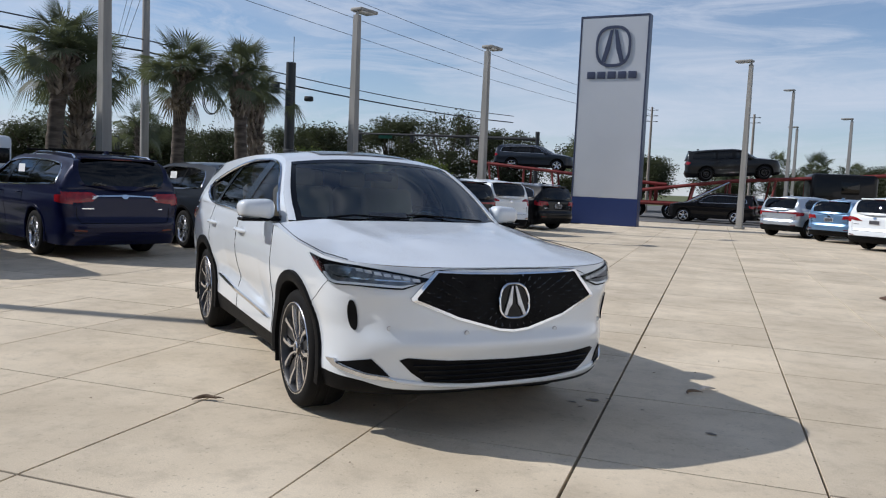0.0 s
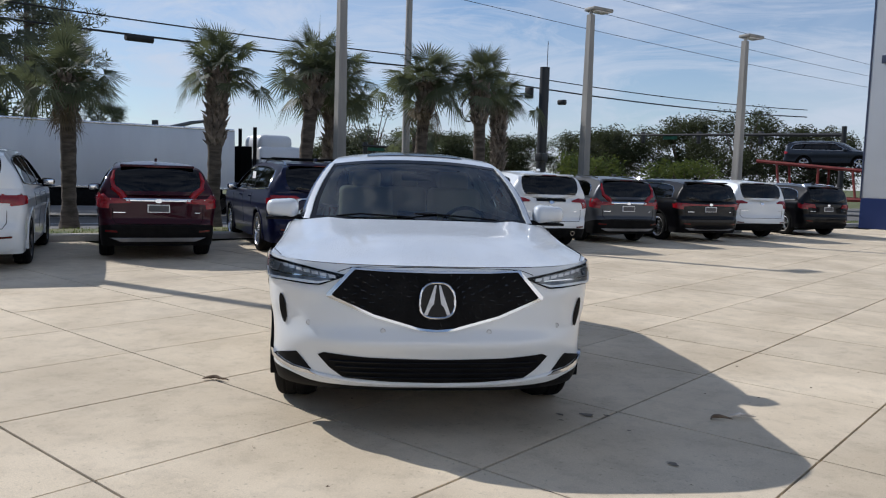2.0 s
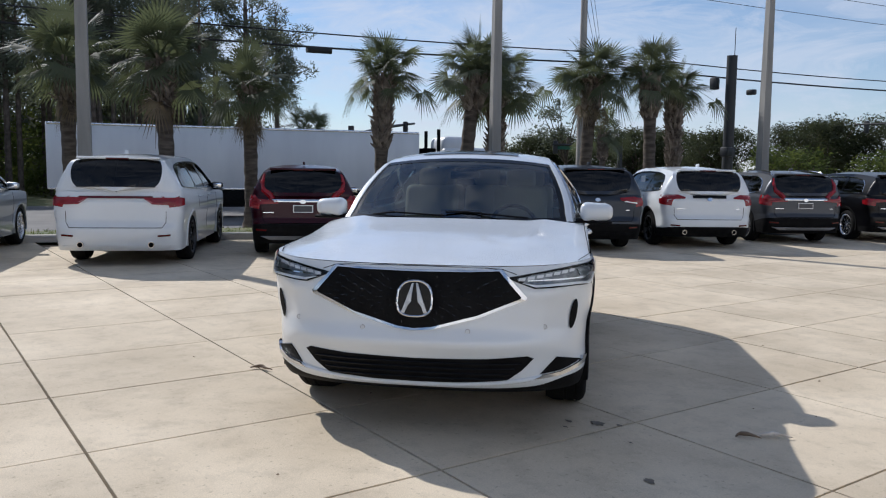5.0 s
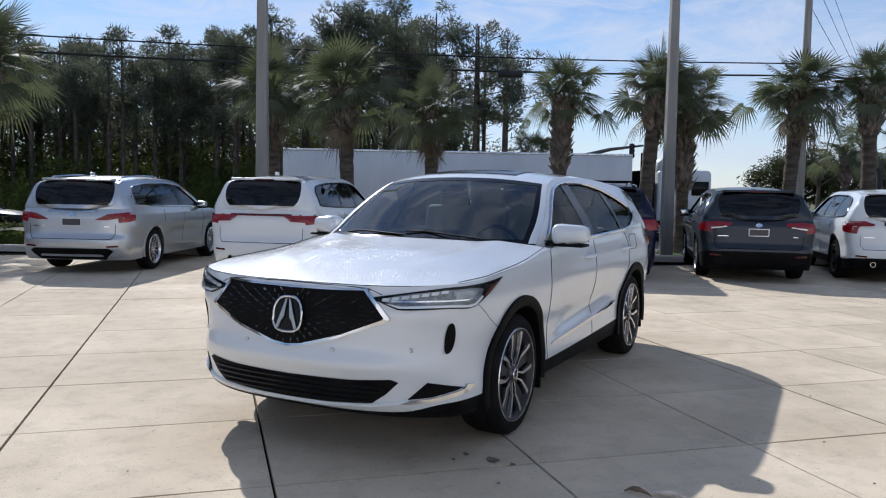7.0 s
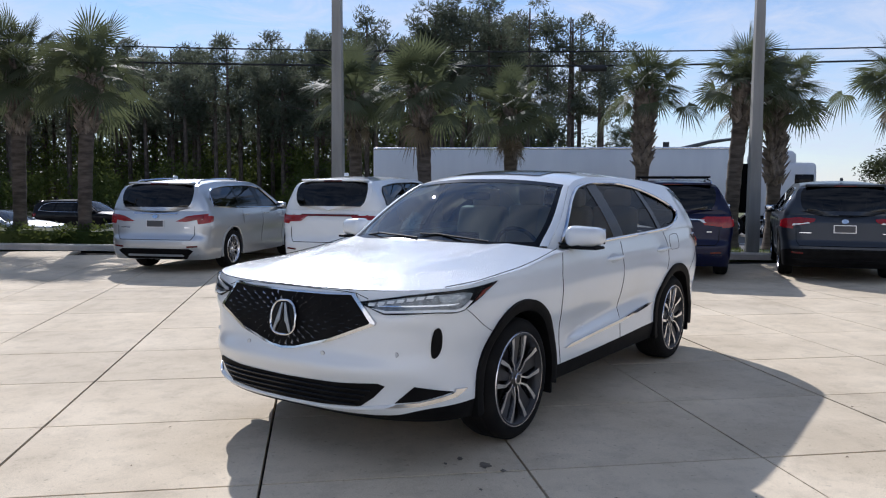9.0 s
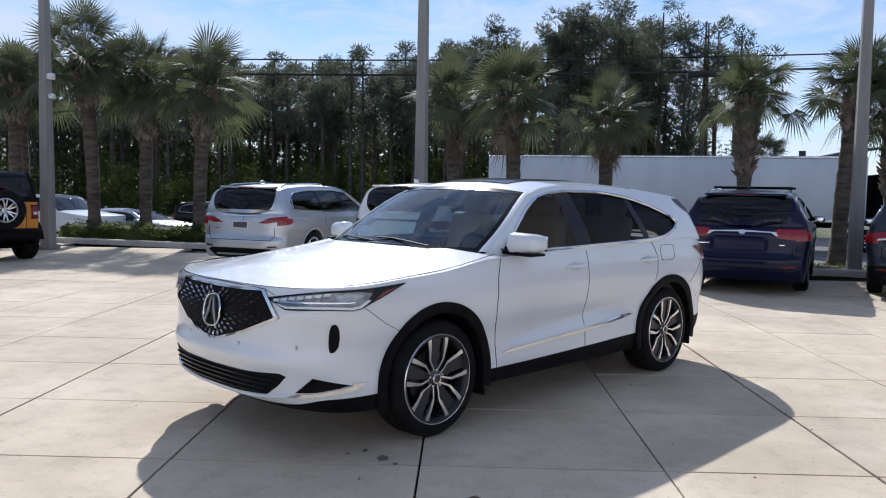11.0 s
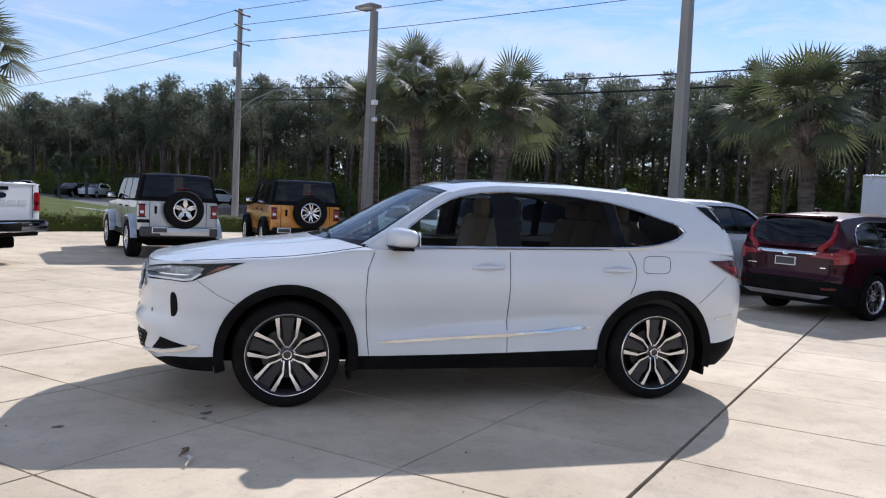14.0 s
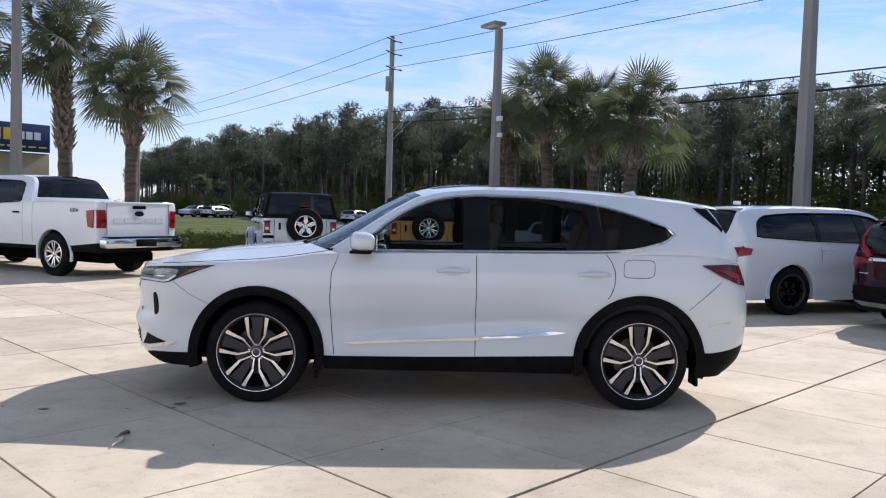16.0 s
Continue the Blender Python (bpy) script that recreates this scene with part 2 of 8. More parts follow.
POLE = mat("painted_pole", (0.20, 0.195, 0.18), 0.6, 0, (0.27, 0.26, 0.24), 1.5, fine=0.08, streak=(4, 4, 0.4))
POLEB = mat("black_pole", (0.012, 0.013, 0.014), 0.5)
WOOD = mat("weathered_wood_pole", (0.20, 0.17, 0.14), 0.9, 0, (0.33, 0.29, 0.25), 2, fine=0.2, bump=0.4, streak=(6, 6, 0.3))
CONCPOLE = mat("concrete_pole", (0.24, 0.225, 0.205), 0.85, 0, (0.33, 0.31, 0.285), 2, fine=0.1, streak=(4, 4, 0.4))
ALUGREY = mat("weathered_aluminium", (0.30, 0.31, 0.32), 0.5, 0.6, (0.22, 0.225, 0.23), 6)
CABLE = mat("cable", (0.015, 0.015, 0.016), 0.7)
SIGNW = mat("sign_panel", (0.46, 0.475, 0.50), 0.4, 0.35, (0.50, 0.515, 0.54), 0.5)
SIGNB = mat("sign_blue", (0.012, 0.026, 0.10), 0.4, 0.1, (0.015, 0.03, 0.11), 0.6)
SIGNE = mat("sign_edge", (0.05, 0.06, 0.10), 0.4, 0.4)
TRAILERW = mat("trailer_skin", (0.72, 0.73, 0.74), 0.4, 0.1, (0.62, 0.63, 0.65), 0.8, streak=(1, 1, 0.2))
BARK = mat("pine_bark", (0.060, 0.045, 0.034), 0.95, 0, (0.13, 0.10, 0.08), 3, fine=0.3, bump=0.6)
NEEDLE = leaf_mat("pine_needles", (0.062, 0.074, 0.056), (0.118, 0.130, 0.098), (0.16, 0.18, 0.12), 0.35, 0.6)
OAKLEAF = leaf_mat("oak_leaves", (0.038, 0.045, 0.026), (0.078, 0.084, 0.050), (0.075, 0.088, 0.04), 0.4, 0.6)
SHRUB = leaf_mat("shrub_leaves", (0.05, 0.075, 0.022), (0.11, 0.13, 0.04), (0.13, 0.16, 0.04), 0.5, 0.6)
FROND = leaf_mat("palm_frond", (0.046, 0.057, 0.034), (0.090, 0.103, 0.066), (0.13, 0.15, 0.07), 0.9, 0.6)
FROND.node_tree.nodes["Principled BSDF"].inputs["Specular IOR Level"].default_value = 0.22
DEADFROND = mat("dry_frond", (0.10, 0.075, 0.045), 0.9, 0, (0.20, 0.155, 0.10), 2, fine=0.2)
BOOT = mat("palm_leaf_base", (0.10, 0.078, 0.062), 0.9, 0, (0.27, 0.22, 0.18), 5, fine=0.25, bump=0.4)
PALMBARK = mat("palm_bark", (0.055, 0.042, 0.034), 0.95, 0, (0.135, 0.108, 0.086), 3, fine=0.25, bump=0.5, streak=(1, 1, 4))
MULCH = mat("mulch", (0.06, 0.035, 0.022), 0.95, 0, (0.13, 0.07, 0.04), 6, fine=0.4, bump=0.8)
GREENSIGN = mat("green_street_sign", (0.01, 0.10, 0.06), 0.5)
YELLOW = mat("yellow_panel", (0.75, 0.52, 0.03), 0.5)
TWIGM = mat("bark_litter", (0.12, 0.08, 0.05), 0.9, 0, (0.22, 0.16, 0.11), 9, bump=0.5)


# ---- building helpers ----
def part(name, geo, material, parent=None, label="", smooth=True):
    """Links one mesh object from (verts, faces) or a bmesh under a thing or a part."""
    me = bpy.data.meshes.new(name)
    if isinstance(geo, bmesh.types.BMesh):
        geo.to_mesh(me)
        geo.free()
    else:
        me.from_pydata([tuple(v) for v in geo[0]], [], geo[1])
    me.materials.append(material)
    if smooth:
        me.polygons.foreach_set("use_smooth", [True] * len(me.polygons))
        me.set_sharp_from_angle(angle=radians(38))
    ob = new(name, me)
    ob.parent = parent
    if label:
        ob["label"] = label
    return ob


def components(geo):
    """Splits (verts, faces) into its loose pieces."""
    vs, fs = geo
    root = list(range(len(vs)))

    def top_of(i):
        while root[i] != i:
            root[i] = root[root[i]]
            i = root[i]
        return i

    for f in fs:
        for i in f[1:]:
            root[top_of(i)] = top_of(f[0])
    groups = {}
    for f in fs:
        groups.setdefault(top_of(f[0]), []).append(f)
    out = []
    for g in groups.values():
        used = sorted({i for f in g for i in f})
        idx = {o: k for k, o in enumerate(used)}
        out.append(([vs[i] for i in used], [tuple(idx[i] for i in f) for f in g]))
    return out


def parts(name, geos, material, parent=None, label="", smooth=True):
    """One part for each geometry, all of one name."""
    return [part(name, g, material, parent, label, smooth) for g in geos]


def welded(geo, dist=0.0006):
    bm = bmesh.new()
    bv = [bm.verts.new(v) for v in geo[0]]
    for f in geo[1]:
        try:
            bm.faces.new([bv[i] for i in f])
        except ValueError:
            pass
    bmesh.ops.remove_doubles(bm, verts=bm.verts[:], dist=dist)
    bm.verts.index_update()
    out = [tuple(v.co) for v in bm.verts], [tuple(v.index for v in f.verts) for f in bm.faces]
    bm.free()
    return out


def thing(name, m, label, category, group="", kind=""):
    ob = new(name)
    ob.empty_display_size = 0.2
    ob.matrix_world = m
    return tagged(ob, label, category, group, kind)


def rbox(cx, cy, cz, sx, sy, sz, bevel=0.02, seg=2, m=None):
    """A box with rounded edges, centre and size."""
    bm = bmesh.new()
    bmesh.ops.create_cube(bm, size=1.0)
    bmesh.ops.scale(bm, vec=(sx, sy, sz), verts=bm.verts)
    if bevel > 0:
        bmesh.ops.bevel(bm, geom=bm.edges[:], offset=min(bevel, 0.49 * min(sx, sy, sz)), segments=seg, affect="EDGES", profile=0.5)
    if m is not None:
        bmesh.ops.transform(bm, matrix=m, verts=bm.verts)
    bmesh.ops.translate(bm, vec=(cx, cy, cz), verts=bm.verts)
    return bm


def merged(*geos):
    """Several (verts, faces) or bmeshes in one (verts, faces)."""
    vs, fs = [], []
    for g in geos:
        if isinstance(g, bmesh.types.BMesh):
            g.verts.index_update()
            gv, gf = [v.co.copy() for v in g.verts], [[v.index for v in f.verts] for f in g.faces]
            g.free()
        else:
            gv, gf = g
        o = len(vs)
        vs += [tuple(v) for v in gv]
        fs += [[i + o for i in f] for f in gf]
    return vs, fs


def grid(rows):
    """Quads between rows of equally many points."""
    n = len(rows[0])
    vs = [tuple(p) for r in rows for p in r]
    fs = [(i * n + j, i * n + j + 1, (i + 1) * n + j + 1, (i + 1) * n + j) for i in range(len(rows) - 1) for j in range(n - 1)]
    return vs, fs


def mirrored(geo):
    vs, fs = geo
    return [(x, -y, z) for x, y, z in vs], [tuple(reversed(f)) for f in fs]


def tube(points, radius, sides=8, closed=False):
    """A round bar along points; radius one number or one for each point."""
    pts = [Vector(p) for p in points]
    n = len(pts)
    rad = radius if isinstance(radius, (list, tuple)) else [radius] * n
    rows, up = [], Vector((0, 0, 1))
    for i, p in enumerate(pts):
        a = pts[(i + 1) % n] if closed else pts[min(i + 1, n - 1)]
        b = pts[(i - 1) % n] if closed else pts[max(i - 1, 0)]
        t = (a - b).normalized()
        side = t.cross(up)
        side = side.normalized() if side.length > 1e-3 else Vector((1, 0, 0))
        oth = side.cross(t).normalized()
        rows.append([p + rad[i] * (math.cos(2 * math.pi * k / sides) * side + math.sin(2 * math.pi * k / sides) * oth) for k in range(sides)])
    vs = [tuple(v) for r in rows for v in r]
    fs = [(i * sides + k, i * sides + (k + 1) % sides, ((i + 1) % n) * sides + (k + 1) % sides, ((i + 1) % n) * sides + k) for i in range(n if closed else n - 1) for k in range(sides)]
    if not closed:
        fs += [tuple(reversed(range(sides))), tuple((n - 1) * sides + k for k in range(sides))]
    return vs, fs


def lathe(profile, sides=40, axis="y"):
    """Turns (radius, along) round an axis."""
    rows = []
    for r, a in profile:
        ring = []
        for k in range(sides + 1):
            c, s = r * math.cos(2 * math.pi * k / sides), r * math.sin(2 * math.pi * k / sides)
            ring.append((c, a, s) if axis == "y" else (c, s, a))
        rows.append(ring)
    n = sides
    vs = [p for r in rows for p in r[:-1]]
    fs = [(i * n + k, i * n + (k + 1) % n, (i + 1) * n + (k + 1) % n, (i + 1) * n + k) for i in range(len(rows) - 1) for k in range(n)]
    return vs, fs


def moved(geo, m):
    vs, fs = geo
    return [tuple(m @ Vector(v)) for v in vs], fs


def smooth_curve(pts):
    """A monotone cubic through (a, b) pairs, sorted by a."""
    pts = sorted(pts)
    xs, ys = np.array([p[0] for p in pts], float), np.array([p[1] for p in pts], float)
    h, d = np.diff(xs), np.diff(ys) / np.diff(xs)
    m = np.zeros(len(xs))
    m[0], m[-1] = d[0], d[-1]
    for i in range(1, len(xs) - 1):
        m[i] = 0 if d[i - 1] * d[i] <= 0 else 2 * d[i - 1] * d[i] / (d[i - 1] + d[i])

    xs, ys, h, m = xs.tolist(), ys.tolist(), h.tolist(), m.tolist()
    last = len(xs) - 2

    def f(x):
        x = min(max(x, xs[0]), xs[-1])
        i = 0
        while i < last and x > xs[i + 1]:
            i += 1
        t = (x - xs[i]) / h[i]
        return ((2 * t**3 - 3 * t**2 + 1) * ys[i] + (t**3 - 2 * t**2 + t) * h[i] * m[i] + (3 * t**2 - 2 * t**3) * ys[i + 1] + (t**3 - t**2) * h[i] * m[i + 1])

    return f


def slab_patch(poly, place, thick, cuts=3):
    """A plate with the outline poly (a, b), laid on a surface place(a, b, lift), thick metres deep."""
    bm = bmesh.new()
    bm.faces.new([bm.verts.new((a, b, 0)) for a, b in poly])
    bmesh.ops.triangulate(bm, faces=bm.faces[:])
    if cuts:
        bmesh.ops.subdivide_edges(bm, edges=bm.edges[:], cuts=cuts, use_grid_fill=True)
    bm.verts.index_update()
    flat = [(v.co.x, v.co.y) for v in bm.verts]
    tris = [[v.index for v in f.verts] for f in bm.faces]
    rim = [(e.verts[0].index, e.verts[1].index) for e in bm.edges if e.is_boundary]
    bm.free()
    n = len(flat)
    vs = [place(a, b, thick) for a, b in flat] + [place(a, b, 0.0) for a, b in flat]
    fs = tris + [[i + n for i in reversed(t)] for t in tris] + [(a, b, b + n, a + n) for a, b in rim]
    bm = bmesh.new()
    bv = [bm.verts.new(v) for v in vs]
    for f in fs:
        try:
            bm.faces.new([bv[i] for i in f])
        except ValueError:
            pass
    bmesh.ops.recalc_face_normals(bm, faces=bm.faces[:])
    return bm


def sheet_patch(poly, place, lift, cuts=3):
    """A single clear sheet with the outline poly on a surface, its face turned away from the car's middle."""
    bm = bmesh.new()
    bm.faces.new([bm.verts.new((a, b, 0)) for a, b in poly])
    bmesh.ops.triangulate(bm, faces=bm.faces[:])
    bmesh.ops.subdivide_edges(bm, edges=bm.edges[:], cuts=cuts, use_grid_fill=True)
    for v in bm.verts:
        v.co = place(v.co.x, v.co.y, lift)
    bm.normal_update()
    way = sum(((f.calc_center_median() - Vector((-1.4, 0, 0.9))).dot(f.normal) for f in bm.faces))
    if way < 0:
        bmesh.ops.reverse_faces(bm, faces=bm.faces[:])
    return bm


def ring_strip(outer, inner, place, lift):
    """A band between two outlines of equally many points on a surface."""
    n = len(outer)
    vs = [place(a, b, lift) for a, b in outer] + [place(a, b, lift) for a, b in inner] + [place(a, b, -0.01) for a, b in outer] + [place(a, b, -0.01) for a, b in inner]
    fs = []
    for i in range(n):
        j = (i + 1) % n
        fs += [(i, j, n + j, n + i), (2 * n + i, 2 * n + j, j, i), (n + i, n + j, 3 * n + j, 3 * n + i)]
    return vs, fs


# ---- cars ----
class Shell:
    """The surface of a car body. x runs forward from the front axle, y to the car's left, z up from the ground."""

    def __init__(self, wb, front, rear, side, top, clad, nose=(0.40, 2.2, 3.0), tail=(0.55, 2.6, 4.0), wheel=0.38, arch=0.50, carved=False):
        self.wb, self.wheel, self.arch, self.carved = wb, wheel, arch, carved
        self.xf, self.xr = smooth_curve(front), smooth_curve(rear)
        self.w, self.top, self.clad = smooth_curve(side), smooth_curve(top), smooth_curve(clad)
        self.fa, self.fn, self.fm = nose
        self.known = {}
        self.ra, self.rn, self.rm = tail
        self.x0, self.x1 = self.xf(0.6) - self.fa - 0.2, self.xr(0.6) + self.ra

    def front(self, y, z, lift=0.0):
        a = self.xf(z) - self.x0
        k = max(0.0, 1 - min(1.0, abs(y) / self.w(z)) ** self.fm) ** (1 / self.fn)
        return (self.x0 + a * k + lift + self.sculpt(abs(y), z), y, z)

    def sculpt(self, y, z):
        """Swellings and hollows of the bumper."""
        if not self.carved:
            return 0.0
        swell = 0.028 * math.exp(-(((z - 0.575) / 0.055) ** 2)) * (1 - min(1, max(0, (y - 0.45) / 0.40)) ** 2)
        brow = 0.018 * math.exp(-(((z - 0.85) / 0.05) ** 2)) * math.exp(-(((y - 0.74) / 0.10) ** 2))
        hollow = 0.034 * math.exp(-(((z - 0.71) / 0.12) ** 2)) * math.exp(-(((y - 0.83) / 0.085) ** 2))
        under = 0.022 * math.exp(-(((z - 0.43) / 0.06) ** 2)) * math.exp(-(((y - 0.80) / 0.10) ** 2))
        return swell + brow - hollow - under

    def back(self, y, z, lift=0.0):
        a = self.x1 - self.xr(z)
        k = max(0.0, 1 - min(1.0, abs(y) / self.w(z)) ** self.rm) ** (1 / self.rn)
        return (self.x1 - a * k - lift, y, z)

    def crease(self, x, z):
        """Hollow in the lower doors, with a folded upper edge, and a soft shoulder over the rear wheel."""
        if not self.carved or z > 1.12:
            return 0.0
        e = min(1.0, max(0.0, (-0.62 - x) / 0.3)) * min(1.0, max(0.0, (x + 2.50) / 0.45))
        zs = 0.50 + 0.055 * max(0.0, -0.6 - x) / 1.6
        zc = zs + 0.035 + 0.085 * min(1.0, max(0.0, (-0.75 - x) / 1.2))
        up = max(0.0, min(1.0, (1.00 - z) / (1.00 - zc)))
        down = max(0.0, min(1.0, (z - zs) / (zc - zs)))
        waist = -0.012 * max(0.0, 1 - abs(z - 0.985) / 0.05) * min(1.0, max(0.0, (-0.7 - x) / 0.4)) * min(1.0, max(0.0, (x + 3.1) / 0.4))
        return -0.036 * e * min(up**1.5, down) + 0.25 * waist

    def half_width(self, x, z):
        if x > self.x0:
            u = min(1.0, (x - self.x0) / (self.xf(z) - self.x0))
            return self.w(z) * max(0.0, 1 - u**self.fn) ** (1 / self.fm)
        if x < self.x1:
            u = min(1.0, (self.x1 - x) / (self.x1 - self.xr(z)))
            return self.w(z) * max(0.0, 1 - u**self.rn) ** (1 / self.rm)
        return self.w(z) + self.crease(x, z)

    def flank(self, x, z, lift=0.0, sign=1):
        return (x, sign * (self.half_width(x, z) + lift), z)

    def outline(self, z):
        """Half outline at height z, from the middle of the front to the flank, with its running length."""
        key = round(z, 5)
        if key in self.known:
            return self.known[key]
        pts = [self.front(self.w(z) * math.sin(0.5 * math.pi * i / 60) ** 0.8, z) for i in range(60)] + [(self.x0 - 0.02 * i, self.w(z), z) for i in range(60)]
        d = np.concatenate([[0], np.cumsum([math.dist(a, b) for a, b in zip(pts, pts[1:])])])
        self.known[key] = np.array(pts), d
        return self.known[key]

    def run_y(self, y, z=0.95):
        p, d = self.outline(z)
        return float(np.interp(y, p[:60, 1], d[:60]))

    def run_x(self, x, z=0.95):
        p, d = self.outline(z)
        return float(np.interp(-x, -p[:, 0], d))

    def wrap(self, a, z, lift=0.0, sign=1):
        """The point a metres round from the middle of the front, lifted off the surface."""
        p, d = self.outline(z)
        x, y = np.interp(a, d, p[:, 0]), np.interp(a, d, p[:, 1])
        x2, y2 = np.interp(a + 0.02, d, p[:, 0]), np.interp(a + 0.02, d, p[:, 1])
        n = Vector((y2 - y, x - x2, 0)).normalized()
        return (x + n.x * lift, sign * (y + n.y * lift), z)

    def columns(self, step):
        """Places along the half outline, from the middle of the front to the middle of the back."""
        nf = 40 if self.carved else 16
        c = [("f", math.sin(0.5 * math.pi * i / nf) ** 0.8) for i in range(nf)]
        n = int((self.x0 - self.x1) / step)
        c += [("s", self.x0 + (self.x1 - self.x0) * i / n) for i in range(n + 1)]
        c += [("b", math.sin(0.5 * math.pi * (1 - (i + 1) / 12)) ** 0.8) for i in range(12)]
        return c

    def at(self, col, z):
        kind, v = col
        if kind == "s":
            return (v, self.w(z) + self.crease(v, z), z)
        return self.front(v * self.w(z), z) if kind == "f" else self.back(v * self.w(z), z)


def shell_body(sh, low, rows=20, step=0.045):
    """The painted lower body and the black cladding under it, as two (verts, faces), with open wheel arches."""
    cols = sh.columns(step)
    out = []
    for which in ("clad", "body"):
        rr = []
        for i in range((4 if which == "clad" else rows) + 1):
            row = []
            for c in cols:
                x = sh.at(c, 0.7)[0]
                zc, zt = sh.clad(x), sh.top(x)
                f = i / (4 if which == "clad" else rows)
                z = low + (zc - low) * f if which == "clad" else zc + (zt - zc) * f
                row.append(sh.at(c, z))
            rr.append(row)
        vs, fs = grid(rr)
        vs = [list(v) for v in vs]
        keep, cut = [], set()
        for f in fs:
            cx, cz = sum(vs[i][0] for i in f) / 4, sum(vs[i][2] for i in f) / 4
            inside = any(math.hypot(cx - ax, max(cz, 0.0) - sh.wheel) < sh.arch or (cz < sh.wheel and abs(cx - ax) < sh.arch) for ax in (0.0, -sh.wb))
            (cut.update(f) if inside else keep.append(f))
        for i in {i for f in keep for i in f} & cut:
            x, y, z = vs[i]
            ax = 0.0 if abs(x) < abs(x + sh.wb) else -sh.wb
            if z < sh.wheel:
                vs[i][0] = ax + math.copysign(sh.arch, x - ax)
            else:
                r = math.hypot(x - ax, z - sh.wheel)
                vs[i][0], vs[i][2] = ax + (x - ax) * sh.arch / r, sh.wheel + (z - sh.wheel) * sh.arch / r
        used = sorted({i for f in keep for i in f})
        idx = {o: k for k, o in enumerate(used)}
        half = [tuple(vs[i]) for i in used], [tuple(reversed([idx[i] for i in f])) for f in keep]
        out.append(welded(merged(half, mirrored(half))))
    return out[0], out[1]


def arch_lip(sh, ax, width=0.065, proud=0.018):
    """The black lip round a wheel arch, left side."""
    rows = []
    for k in range(29):
        a = radians(-14 + 208 * k / 28)
        row = []
        for r, o in ((sh.arch + 0.006, -0.02), (sh.arch + 0.004, proud), (sh.arch - width * 0.5, proud + 0.006), (sh.arch - width, proud - 0.004), (sh.arch - width, -0.10)):
            x, z = ax + r * math.cos(a), max(0.22, sh.wheel + r * math.sin(a))
            row.append((x, sh.w(max(z, 0.45)) + o if o > -0.05 else sh.w(0.6) + o, z))
        rows.append(row)
    return grid(rows)


def wheel_well(sh, ax):
    """Dark liner over a wheel, left side."""
    rows = []
    for k in range(17):
        a = radians(-8 + 196 * k / 16)
        rows.append([(ax + (sh.arch - 0.03) * math.cos(a), y, max(0.2, sh.wheel + (sh.arch - 0.03) * math.sin(a))) for y in (sh.w(0.6) - 0.03, sh.w(0.6) - 0.38)])
    back = [(ax, sh.w(0.6) - 0.38, sh.wheel)] + [r[1] for r in rows]
    return merged(grid(rows), (back, [(0, i, i + 1) for i in range(1, len(back) - 1)]))


